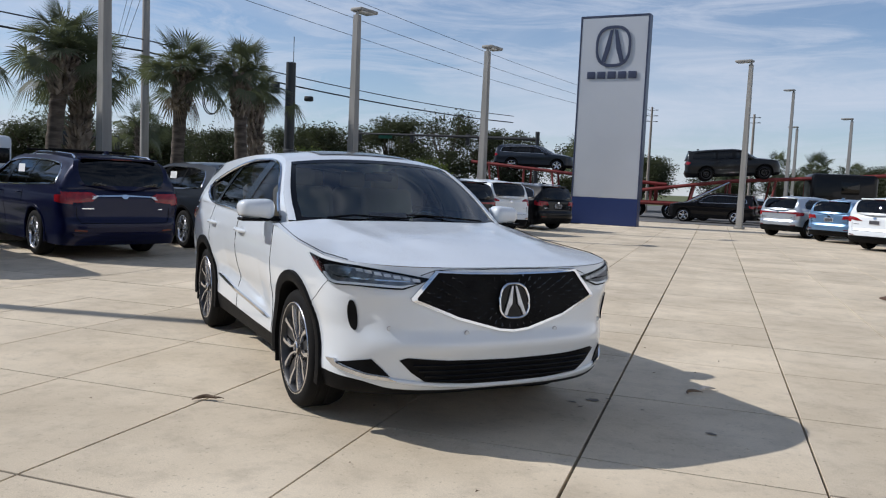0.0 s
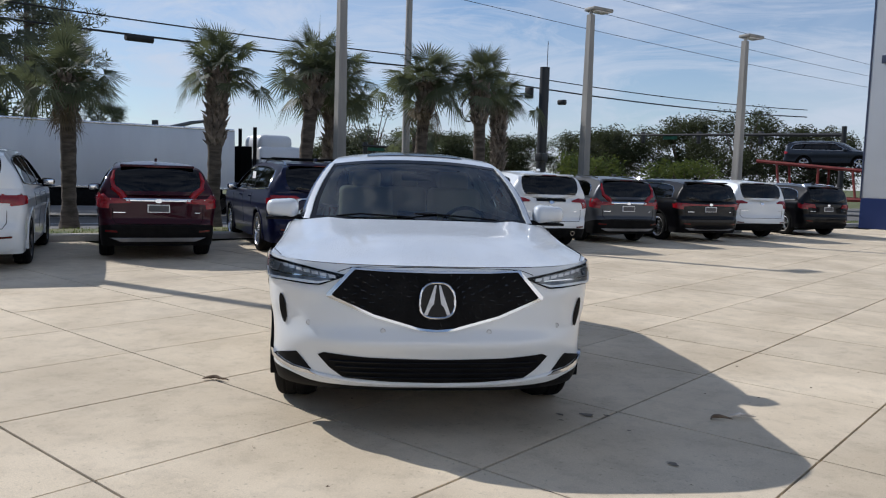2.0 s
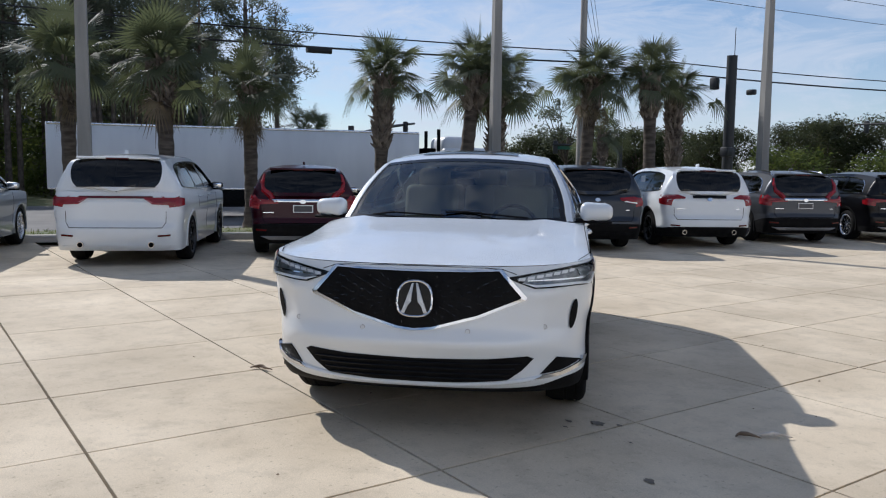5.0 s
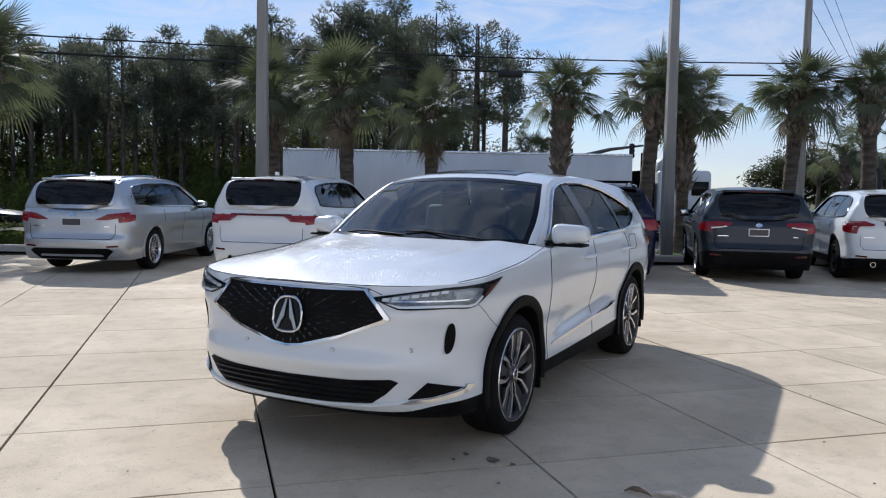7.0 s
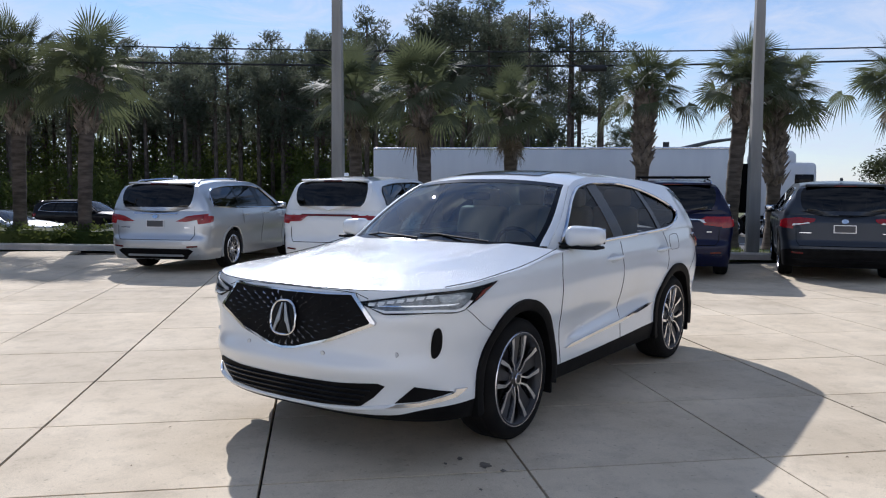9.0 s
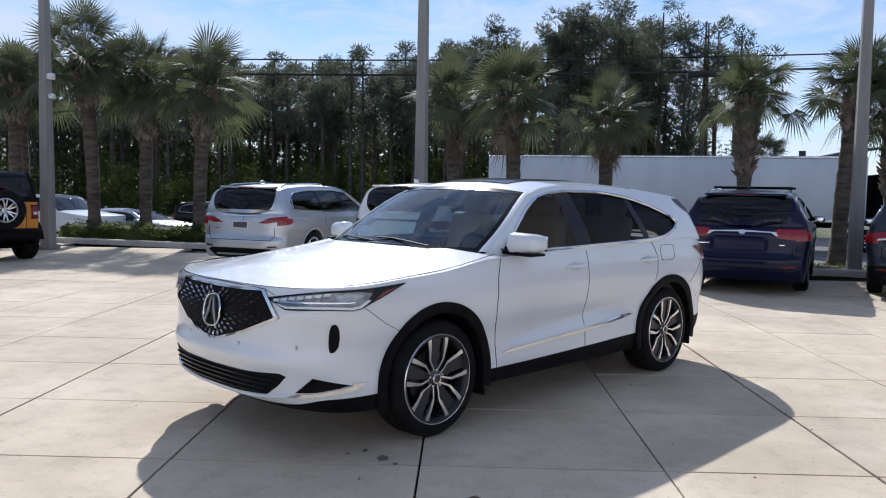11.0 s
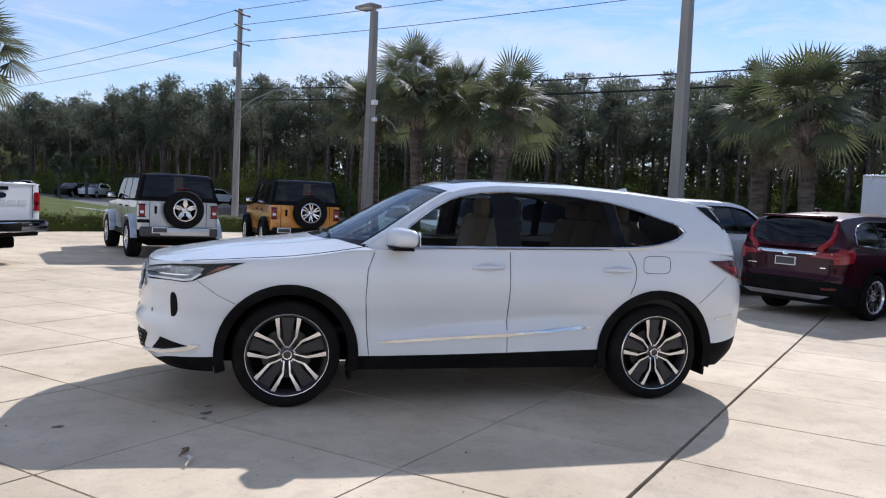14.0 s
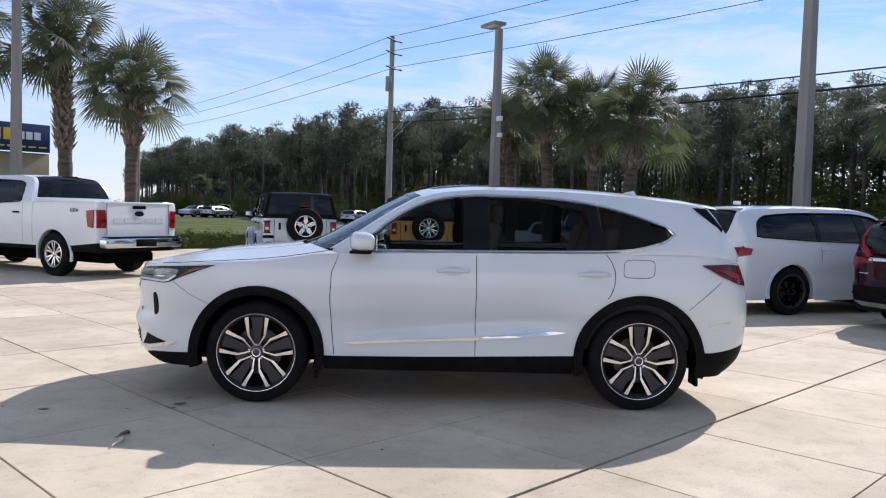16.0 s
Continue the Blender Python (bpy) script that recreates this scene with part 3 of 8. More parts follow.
def make_wheel(parent, x, y, z, r, rim, style="y5", sign=1, width=0.25, label="", turn=0):
    """A wheel with its tyre, rim and brake disc, its face turned to sign * y."""
    m = pose(x, y, z, 0, 0, turn if sign > 0 else 180)
    w = width / 2
    tyre = lathe([(rim + 0.005, w - 0.012), (rim + 0.012, w), (r - 0.055, w + 0.006), (r - 0.02, w - 0.008), (r - 0.004, w - 0.03), (r, w - 0.055), (r - 0.006, w - 0.06), (r - 0.006, w - 0.068), (r, w - 0.073),
                  (r, 0.012), (r - 0.006, 0.008), (r - 0.006, -0.008), (r, -0.012), (r, -w + 0.055), (r - 0.02, -w), (rim, -w)], 48)
    wheel = part("wheel", moved(tyre, m), RUBBER, parent, label)
    barrel = lathe([(rim + 0.008, w - 0.004), (rim - 0.010, w + 0.002), (rim - 0.022, w - 0.012), (rim - 0.03, w - 0.05), (rim - 0.035, -w)], 48)
    part("rim", moved(barrel, m), ALUDARK if style in ("y5", "black") else ALU, wheel)
    if style == "y5":
        part("rim_edge", moved(lathe([(rim + 0.007, w - 0.002), (rim + 0.003, w + 0.003), (rim - 0.001, w + 0.002)], 48), m), ALU, wheel)
    disc = lathe([(0.001, w - 0.10), (rim - 0.06, w - 0.10), (rim - 0.06, w - 0.12)], 32)
    part("brake_disc", moved(disc, m), STEEL, wheel)
    # near-black ring behind the spokes, put in for the shade inside the rim
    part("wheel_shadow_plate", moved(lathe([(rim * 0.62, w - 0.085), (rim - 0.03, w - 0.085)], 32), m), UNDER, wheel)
    geos = []
    n, split = {"y5": (5, 0.17), "ten": (10, 0.0), "five": (5, 0.05), "black": (5, 0.17), "six": (6, 0.10), "star": (5, 0.02)}[style]
    thick = {"y5": 0.021, "ten": 0.02, "five": 0.045, "black": 0.02, "six": 0.03, "star": 0.055}[style]

    def spoke(a0, a1, r0, r1, t0, t1, d0, d1):
        p, q = (r0 * math.cos(a0), r0 * math.sin(a0)), (r1 * math.cos(a1), r1 * math.sin(a1))
        tx, tz = q[0] - p[0], q[1] - p[1]
        L = math.hypot(tx, tz)
        nx, nz = -tz / L, tx / L
        vs = []
        for (px, pz), t, d in ((p, t0, d0), (((p[0] + q[0]) / 2, (p[1] + q[1]) / 2), (t0 + t1) / 2 * 0.92, (d0 + d1) / 2 + 0.004), (q, t1, d1)):
            for s, dd in ((-1, -0.03), (-0.8, 0), (0.8, 0), (1, -0.03)):
                vs.append((px + nx * t * s / 2, d + dd, pz + nz * t * s / 2))
        fs = [(i * 4 + j, i * 4 + j + 1, i * 4 + 5 + j, i * 4 + 4 + j) for i in range(2) for j in range(3)] + [(0, 3, 2, 1), (8, 9, 10, 11)]
        return vs, [tuple(reversed(f)) for f in fs]

    for k in range(n):
        a = 2 * math.pi * k / n + math.pi / 2
        if style == "y5":
            for s in (-1, 1):
                geos.append(spoke(a + s * 0.20, a + s * 0.45, 0.044, rim * 0.50, 0.012, 0.018, w - 0.030, w - 0.018))
                geos.append(spoke(a + s * 0.45, a + s * 0.275, rim * 0.475, rim - 0.004, 0.021, 0.041, w - 0.018, w - 0.006))
        elif split:
            for s in (-1, 1):
                geos.append(spoke(a + s * 0.12, a + s * 0.17, 0.045, rim * 0.50, 0.030, thick * 1.35, w - 0.035, w - 0.022))
                geos.append(spoke(a + s * 0.17, a + s * split * 1.9, rim * 0.48, rim - 0.012, thick * 1.4, thick * 1.15, w - 0.022, w - 0.014))
        else:
            geos.append(spoke(a, a, 0.04, rim - 0.012, thick * 1.8, thick * 1.2, w - 0.032, w - 0.014))
    part("spoke_star", moved(merged(*geos), m), ALU if style != "black" else GLOSSB, wheel, "" if style != "black" else "gloss black spokes")
    if style in ("y5", "five", "star"):
        pocket = lathe([(0.05, w - 0.055), (rim - 0.05, w - 0.05), (rim - 0.025, w - 0.03)], 40)
        web = []
        for k in range(n):
            a = 2 * math.pi * k / n + math.pi / 2
            web.append(spoke(a, a, 0.05, rim - 0.02, 0.05, 0.12 if style == "y5" else 0.05, w - 0.045, w - 0.03))
        part("spoke_pocket", moved(merged(*web), m), ALUDARK, wheel)
    cap = merged(lathe([(0.001, w - 0.012), (0.030, w - 0.014), (0.034, w - 0.024), (0.06, w - 0.034), (0.066, w - 0.05)], 24))
    part("hub_cap", moved(cap, m), STEEL if style == "y5" else (ALU if style != "black" else GLOSSB), wheel)
    if style == "y5":
        part("hub_ring", moved(lathe([(0.026, w - 0.009), (0.033, w - 0.008), (0.037, w - 0.014), (0.034, w - 0.022)], 24), m), ALU, wheel)
    nuts = [moved(lathe([(0.001, 0.014), (0.008, 0.012), (0.010, 0.0)], 8), pose(0.057 * math.cos(2 * math.pi * k / 5 + 0.3), w - 0.03, 0.057 * math.sin(2 * math.pi * k / 5 + 0.3))) for k in range(5)]
    parts("wheel_nut", [moved(g, m) for g in nuts], CHROME, wheel)
    return wheel


def mirror_unit(parent, x, y, z, material, sign, size=1.0):
    bm = rbox(0, 0, 0, 0.15 * size, 0.22 * size, 0.135 * size, 0.05 * size, 4)
    for v in bm.verts:
        k = (v.co.y + 0.11 * size) / (0.22 * size)
        v.co.z *= 0.82 + 0.22 * (1 - k)
        v.co.x += -0.05 * k * k
    bmesh.ops.translate(bm, vec=(0, 0.10 * size, 0.03), verts=bm.verts)
    if sign < 0:
        bmesh.ops.scale(bm, vec=(1, -1, 1), verts=bm.verts)
        bmesh.ops.reverse_faces(bm, faces=bm.faces[:])
    bmesh.ops.translate(bm, vec=(x, y, z), verts=bm.verts)
    cap = part("mirror", bm, material, parent)
    part("mirror_foot", merged(rbox(x + 0.005, y + sign * 0.02, z - 0.035, 0.10, 0.16, 0.035, 0.012), rbox(x - 0.01, y + sign * 0.12 * size, z - 0.045, 0.14 * size, 0.17 * size, 0.02, 0.008)), PLASTIC, cap)
    part("mirror_glass", rbox(x - 0.115 * size, y + sign * 0.11 * size, z + 0.028, 0.006, 0.16 * size, 0.095 * size, 0.002), CHROME, cap)


def greenhouse(car, sh, paintm, roofline, dlo_top, dlo_bot, splits, y_roof, crown=0.05, cowl_bulge=0.33, head_bulge=0.10, glass_rows=None, front_glass=GLASS, rear_glass=PRIV, sunroof=True, rail="", trim=CHROME, black_pillars=True, pinch=0.0):
    """Pillars, roof, windscreen, side windows and rear window."""
    rl = np.array(roofline, float)
    d = np.concatenate([[0], np.cumsum(np.hypot(*np.diff(rl, axis=0).T))])
    i_head, i_tail = glass_rows
    zmax = rl[:, 1].max()
    along_x, along_z = smooth_curve(list(zip(d.tolist(), rl[:, 0].tolist()))), smooth_curve(list(zip(d.tolist(), rl[:, 1].tolist())))
    dense = np.array([(along_x(v), along_z(v)) for v in np.linspace(0, d[-1], 240)])

    def yg(x, z):
        zt = sh.top(x)
        yb = sh.half_width(max(x, -sh.wb - 0.45), min(zt, 1.16)) if x > -sh.wb - 0.45 else min(sh.half_width(x, zt) + 0.02, sh.w(zt))
        k = max(0.0, (z - zt) / (zmax - zt))
        yb -= pinch * min(1.0, max(0.0, (x + 1.25) / 0.6)) ** 1.2 * (1 - k)
        return yb - (sh.w(1.1) - y_roof) * k**1.25

    # rows over the car: windscreen, roof, rear window
    s_all = []
    for a, b, n in ((0, i_head, 14), (i_head, i_tail, 30), (i_tail, len(rl) - 1, 8)):
        s_all.append(np.linspace(d[a], d[b], n + 1))

    def row(s, bulge, cr, n=20):
        x, z = along_x(s), along_z(s)
        ys = yg(x, z)
        out = []
        for j in range(n + 1):
            v = -1 + 2 * j / n
            k = 1 - abs(v) ** 2.3
            out.append((x + bulge * k, ys * v, z + cr * k))
        return out

    shield = [row(s, cowl_bulge + (head_bulge - cowl_bulge) * i / 14, 0.0 + crown * (i / 14) ** 1.5) for i, s in enumerate(s_all[0])]
    roof_rows = [row(s, head_bulge * (1 - i / 30) - 0.04 * (i / 30), crown) for i, s in enumerate(s_all[1])]
    rear_rows = [row(s, -0.04 - 0.05 * i / 8, crown * (1 - i / 8)) for i, s in enumerate(s_all[2])]
    part("windscreen", grid([[p for p in r[1:-1]] for r in shield]), SHIELD, car)
    band = [[(x + 0.004 * 0, y, z) for x, y, z in r] for r in shield]
    frit = merged(grid([r[0:2] for r in band]), grid([r[-2:] for r in band]), grid([[(x, y, z + 0.003) for x, y, z in r] for r in shield[-2:]]), grid([[(x, y, z + 0.003) for x, y, z in r] for r in shield[:2]]))
    part("windscreen_frame", frit, GLOSSB, car)
    for e, f in ((0, 1), (-1, -2)):
        post = []
        for r in shield:
            p, q = Vector(r[e]), Vector(r[f])
            post.append([tuple(p + Vector((0.0, 0.0, -0.02))), tuple(p + Vector((0.004, 0, 0.006))), tuple(p.lerp(q, 0.30) + Vector((0.006, 0, 0.009))), tuple(p.lerp(q, 0.52) + Vector((0.005, 0, 0.007))), tuple(p.lerp(q, 0.55) - Vector((0, 0, 0.004)))])
        part("windscreen_pillar", grid(post), paintm, car)
    part("roof", grid(roof_rows), paintm, car)
    if sunroof:
        part("sunroof", grid([[(x, y, z + 0.006) for x, y, z in r[4:-4]] for r in roof_rows[2:16]]), GLOSSB, car, "black panoramic glass sunroof")
    part("rear_window", grid([r[1:-1] for r in rear_rows]), DARKGL, car)
    part("tailgate_frame", merged(grid([r[0:2] for r in rear_rows]), grid([r[-2:] for r in rear_rows]), grid([[(x - 0.003, y, z) for x, y, z in r] for r in rear_rows[-2:]])), paintm, car)
    # side panels round the window opening
    xa, xb = rl[0, 0] + 0.02, rl[-1, 0]
    ft, fb = smooth_curve(dlo_top), smooth_curve(dlo_bot)
    x_f, x_b = max(p[0] for p in dlo_bot), min(p[0] for p in dlo_bot)
    roof_z = lambda x: float(np.interp(-x, -dense[:, 0], dense[:, 1]))
    xs = sorted(set(np.linspace(xb, xa, 70).tolist() + [x_f, x_b]))
    for sign in (1, -1):
        lo, hi = [], []
        for x in xs:
            zt, zr = sh.top(x) - 0.004, max(roof_z(x), sh.top(x))
            if x_b < x < x_f:
                zb, zu = max(fb(x), zt), min(ft(x), zr - 0.012)
            else:
                zb = zu = zt + (zr - zt) * 0.45
            lo.append([(x, sign * (sh.half_width(x, zt) if x > -1.3 and pinch else yg(x, zt)), zt)] + [(x, sign * yg(x, z), z) for z in np.linspace(zt + 0.004, zb, 4)])
            hi.append([(x, sign * yg(x, z), z) for z in np.linspace(zu, zr, 4)])
        geo = merged(grid(lo), grid(hi))
        if sign > 0:
            geo = geo[0], [tuple(reversed(f)) for f in geo[1]]
        part("side_frame", geo, paintm, car)
        # panes
        edges = [x_f - 0.015] + [s for s in splits] + [x_b + 0.02]
        for k in range(len(edges) - 1):
            a, b = edges[k], edges[k + 1]
            pane = []
            for x in np.linspace(a - (0.035 if k else 0), b + 0.035, 14):
                zb, zu = fb(x) + 0.004, max(ft(x) - 0.004, fb(x) + 0.006)
                pane.append([(x, sign * (yg(x, z) - 0.010), z) for z in np.linspace(zb, zu, 6)])
            pane = grid(pane)
            if sign > 0:
                pane = pane[0], [tuple(reversed(f)) for f in pane[1]]
            part("side_window", pane, front_glass if k == 0 else rear_glass, car)
        for k, s in enumerate(splits):
            pil = []
            for z in np.linspace(fb(s), ft(s), 7):
                sl = s - 0.10 * (z - 1.2) * (0 if k == 0 else -1)
                hw = 0.10 if k == 0 else 0.045
                pil.append([(sl + hw * u, sign * (yg(sl + hw * u, z) - 0.004), z) for u in (-1, -0.3, 0.3, 1)])
            g = grid(pil)
            part("window_pillar", g if sign < 0 else (g[0], [tuple(reversed(f)) for f in g[1]]), GLOSSB if black_pillars else paintm, car)
        loop = [(x, ft(x)) for x in np.linspace(x_f, x_b, 40)] + [(x, fb(x)) for x in np.linspace(x_b, x_f, 30)[1:-1]]
        if trim:
            part("window_trim", tube([(x, sign * (yg(x, z) + 0.006), z) for x, z in loop], 0.0125, 6, True), trim, car, "bright window trim" if trim == CHROME else "")
        if rail:
            pts = [(x, sign * (yg(x, roof_z(x)) - 0.06), roof_z(x) + 0.055 + 0.0 * x) for x in np.linspace(rl[i_head, 0] - 0.15, rl[i_tail, 0] + 0.15, 14)]
            pts[0] = (pts[0][0], pts[0][1], pts[0][2] - 0.05)
            pts[-1] = (pts[-1][0], pts[-1][1], pts[-1][2] - 0.05)
            part("roof_rail", tube(pts, 0.016, 6), CHROME if rail == "chrome" else PLASTIC, car)
    return yg


def hood_panel(sh, cowl, rise=0.12, power=2.6):
    """The bonnet from the front edge back to the windscreen's foot."""
    rows = []
    for i in range(23):
        u = i / 22
        u = u**1.35
        row = []
        for j in range(65):
            v = -1 + 2 * j / 64
            y = 0.985 * sh.w(1.0) * math.copysign(abs(v) ** 0.85, v)
            xe = sh.front(y, 1.0)[0] - 0.01
            xc = cowl + 0.0 - 0.38 * abs(v) ** 2.4
            x = xe + (xc - xe) * u
            ridge, edge = 0.47 + 0.20 * u, 0.985 * sh.w(1.0)
            flat = 1 - 0.20 * (abs(y) / ridge) ** 2 - 0.05 * max(0.0, 1 - abs(abs(y) / ridge - 0.80) / 0.20)
            slope = 0.80 * (1 - (abs(y) - ridge) / (edge - ridge)) ** 0.95 if abs(y) > ridge else 1.0
            z = sh.top(x) + rise * min(flat, slope) * (1 - (1 - u) ** 2.4)
            row.append((x, y, z))
        rows.append(row)
    vs, fs = grid(rows)
    return vs, [tuple(reversed(f)) for f in fs]


def underbody(car, sh):
    part("underbody", rbox((sh.xf(0.6) + sh.xr(0.6)) / 2 - 0.02, 0, 0.36, sh.xf(0.6) - sh.xr(0.6) - 0.5, 1.2, 0.2, 0.04), UNDER, car)
    part("cabin_floor", rbox(-sh.wb / 2 - 0.3, 0, 0.52, sh.wb + 0.6, 2 * sh.w(0.6) - 0.5, 0.06, 0.02), TRIMIN, car)


def seat(car, x, y, material, back=0.62, wide=0.48):
    a = part("seat", rbox(x, y, 0.80, 0.50, wide, 0.16, 0.06, 3), material, car)
    part("backrest", rbox(x - 0.27, y, 1.10, 0.15, wide, back, 0.06, 3, pose(0, 0, 0, 0, -14, 0)), material, a)
    part("headrest", rbox(x - 0.37, y, 1.47, 0.10, 0.26, 0.17, 0.045, 3), material, a)
    parts("headrest_post", (tube([(x - 0.36, y - 0.06, 1.32), (x - 0.37, y - 0.06, 1.42)], 0.008, 6), tube([(x - 0.36, y + 0.06, 1.32), (x - 0.37, y + 0.06, 1.42)], 0.008, 6)), CHROME, a)


def door_line(sh, pts, sign, yfun=None, lift=0.0008, r=0.0028):
    out = []
    for (xa, za), (xb, zb) in zip(pts, pts[1:]):
        for t in np.linspace(0, 1, 8):
            x, z = xa + (xb - xa) * t, za + (zb - za) * t
            out.append((x, sign * (sh.half_width(x, z) + lift), z))
    return tube(out, r, 4)


# ---- the white three-row SUV in the middle of the lot ----
def main_suv():
    car = thing("suv", pose(-1.41, 5.726, 0, 0, 0, -43.65), "pearl white three-row SUV with black cladding on the concrete lot", "car")
    sh = Shell(2.89,
               front=[(0.18, 0.72), (0.25, 0.88), (0.31, 0.99), (0.36, 1.03), (0.45, 1.05), (0.55, 1.065), (0.68, 1.055), (0.82, 1.04), (0.96, 1.015), (1.05, 0.99), (1.2, 0.97)],
               rear=[(0.2, -3.55), (0.3, -3.72), (0.42, -3.83), (0.6, -3.87), (0.75, -3.87), (0.95, -3.84), (1.1, -3.79), (1.25, -3.74)],
               side=[(0.18, 0.90), (0.30, 0.945), (0.40, 0.962), (0.52, 0.958), (0.62, 0.962), (0.75, 0.985), (0.88, 0.995), (1.0, 0.985), (1.10, 0.965), (1.2, 0.94)],
               top=[(-3.9, 1.10), (-3.6, 1.17), (-3.2, 1.20), (-2.66, 1.185), (-1.7, 1.162), (-0.9, 1.15), (-0.5, 1.135), (-0.25, 1.10), (0.0, 1.07), (0.4, 1.045), (0.75, 1.02), (1.1, 1.0)],
               clad=[(-3.9, 0.53), (-3.4, 0.45), (-2.4, 0.41), (-0.5, 0.37), (0.5, 0.37), (0.75, 0.36), (0.95, 0.315), (1.1, 0.295)], carved=True)
    clad, body = shell_body(sh, 0.265, 40, 0.03)
    part("body", body, WHITEP, car, "pearl white painted body")
    parts("cladding", components(clad), PLASTIC, car, "black plastic lower cladding")
    part("hood", hood_panel(sh, -0.22, 0.10), WHITEDROP, car, "white bonnet with rain drops on it")
    yg = greenhouse(car, sh, WHITEP,
                    roofline=[(-0.56, 1.165), (-0.72, 1.27), (-0.90, 1.395), (-1.06, 1.500), (-1.22, 1.583), (-1.42, 1.632), (-1.72, 1.656), (-2.2, 1.658), (-2.7, 1.640), (-3.1, 1.607), (-3.44, 1.562), (-3.56, 1.38), (-3.74, 1.15)],
                    dlo_top=[(-0.70, 1.172), (-0.80, 1.25), (-0.95, 1.375), (-1.12, 1.487), (-1.30, 1.562), (-1.50, 1.596), (-1.72, 1.610), (-2.08, 1.608), (-2.48, 1.572), (-2.78, 1.508), (-3.00, 1.437), (-3.10, 1.395), (-3.14, 1.365), (-3.15, 1.345)],
                    dlo_bot=[(-0.70, 1.165), (-1.66, 1.182), (-2.45, 1.200), (-2.66, 1.208), (-2.83, 1.226), (-3.04, 1.280), (-3.12, 1.312), (-3.15, 1.340)],
                    splits=[-1.63, -2.56], y_roof=0.66, glass_rows=(4, 10), crown=0.05, pinch=0.085, rear_glass=SMOKE)
    lid = [[(x - 0.04 * (1 - abs(v) ** 2.3), 0.615 * v, z + 0.048 * (1 - abs(v) ** 2.3)) for v in np.linspace(-1, 1, 21)] for x, z in ((-3.40, 1.574), (-3.50, 1.562), (-3.575, 1.552), (-3.580, 1.545), (-3.570, 1.530), (-3.42, 1.530))]
    part("rear_spoiler", grid(lid), WHITEP, car)
    parts("spoiler_side", [rbox(-3.475, 0.615, 1.46, 0.15, 0.03, 0.14, 0.012), rbox(-3.475, -0.615, 1.46, 0.15, 0.03, 0.14, 0.012)], GLOSSB, car)
    for s in (1, -1):
        part("pillar_wedge", slab_patch([(-3.33, 1.560), (-3.44, 1.556), (-3.545, 1.40), (-3.535, 1.375)], lambda a, b, o, s=s: (a, s * (yg(a, b) + o), b), 0.006, 1), GLOSSB, car, "gloss black wedge beside the rear window")
    fin = [[(-2.90 - 0.18 * k, 0.028 * s * (1 - h) * math.sin(math.pi * (0.12 + 0.80 * k)), 1.655 - 0.02 * k + (0.075 * k**0.8 if k < 0.93 else 0.04) * h) for s, h in ((1, 0), (1, 0.6), (0, 1), (-1, 0.6), (-1, 0))] for k in np.linspace(0, 1, 9)]
    part("antenna_fin", grid(fin), WHITEP, car)
    underbody(car, sh)
    for ax in (0.0, -2.89):
        lip, well = arch_lip(sh, ax), wheel_well(sh, ax)
        part("arch_lip", lip, PLASTIC, car)
        part("arch_lip", mirrored(lip), PLASTIC, car)
        parts("wheel_liner", [well, mirrored(well)], UNDER, car)
        for s in (1, -1):
            make_wheel(car, ax, s * 0.845, 0.381, 0.381, 0.29, "y5", s, 0.255)
            part("mud_flap", rbox(ax - 0.45, s * 0.88, 0.28, 0.025, 0.17, 0.17, 0.01), PLASTIC, car)
    # shut lines, handles, bright strip
    lines = [[(-0.60, 1.13), (-0.55, 1.00), (-0.54, 0.80), (-0.56, 0.55), (-0.58, 0.375)], [(-1.63, 1.15), (-1.635, 0.8), (-1.64, 0.39)], [(-2.61, 1.19), (-2.655, 1.13), (-2.680, 1.06), (-2.682, 1.0), (-2.672, 0.94), (-2.65, 0.885), (-2.63, 0.852)]]
    for s in (1, -1):
        parts("door_gap", [door_line(sh, l, s) for l in lines], UNDER, car)
        parts("fender_gap", [door_line(sh, [(0.62, 0.90), (0.48, 0.80), (0.36, 0.74)], s, r=0.0016), door_line(sh, [(-3.25, 0.78), (-3.36, 0.88), (-3.50, 1.0)], s, r=0.0016)], UNDER, car)
        fuel = [(-2.865 - 0.118 * math.copysign(abs(math.cos(a)) ** 0.45, math.cos(a)) - 0.012 * math.sin(a), 1.083 + 0.068 * math.copysign(abs(math.sin(a)) ** 0.45, math.sin(a))) for a in np.linspace(0, 2 * math.pi, 29)]
        if s > 0:
            part("fuel_door_gap", door_line(sh, fuel, s, r=0.0022), UNDER, car)
        strip = [(-0.63, 0.47), (-0.75, 0.487), (-1.2, 0.512), (-1.64, 0.535), (-2.1, 0.582), (-2.24, 0.594), (-2.34, 0.585), (-2.2, 0.565), (-1.64, 0.512), (-1.1, 0.487), (-0.75, 0.465)]
        part("door_strip", slab_patch(strip, lambda a, b, o, s=s: sh.flank(a, b, o, s), 0.016, 2), CHROME, car, "bright chrome door strip")
        for hx in (-1.455, -2.52):
            part("door_handle", merged(tube([(hx - 0.125, s * (sh.half_width(hx, 1.035) - 0.004), 1.033), (hx - 0.08, s * (sh.half_width(hx, 1.035) + 0.032), 1.038), (hx + 0.06, s * (sh.half_width(hx, 1.035) + 0.034), 1.036), (hx + 0.125, s * (sh.half_width(hx, 1.035) - 0.004), 1.03)], [0.013, 0.017, 0.016, 0.012], 8)), WHITEP, car)
            cup = [(hx + 0.085 * math.cos(a), 1.033 + 0.036 * math.sin(a)) for a in np.linspace(0, 2 * math.pi, 18, endpoint=False)]
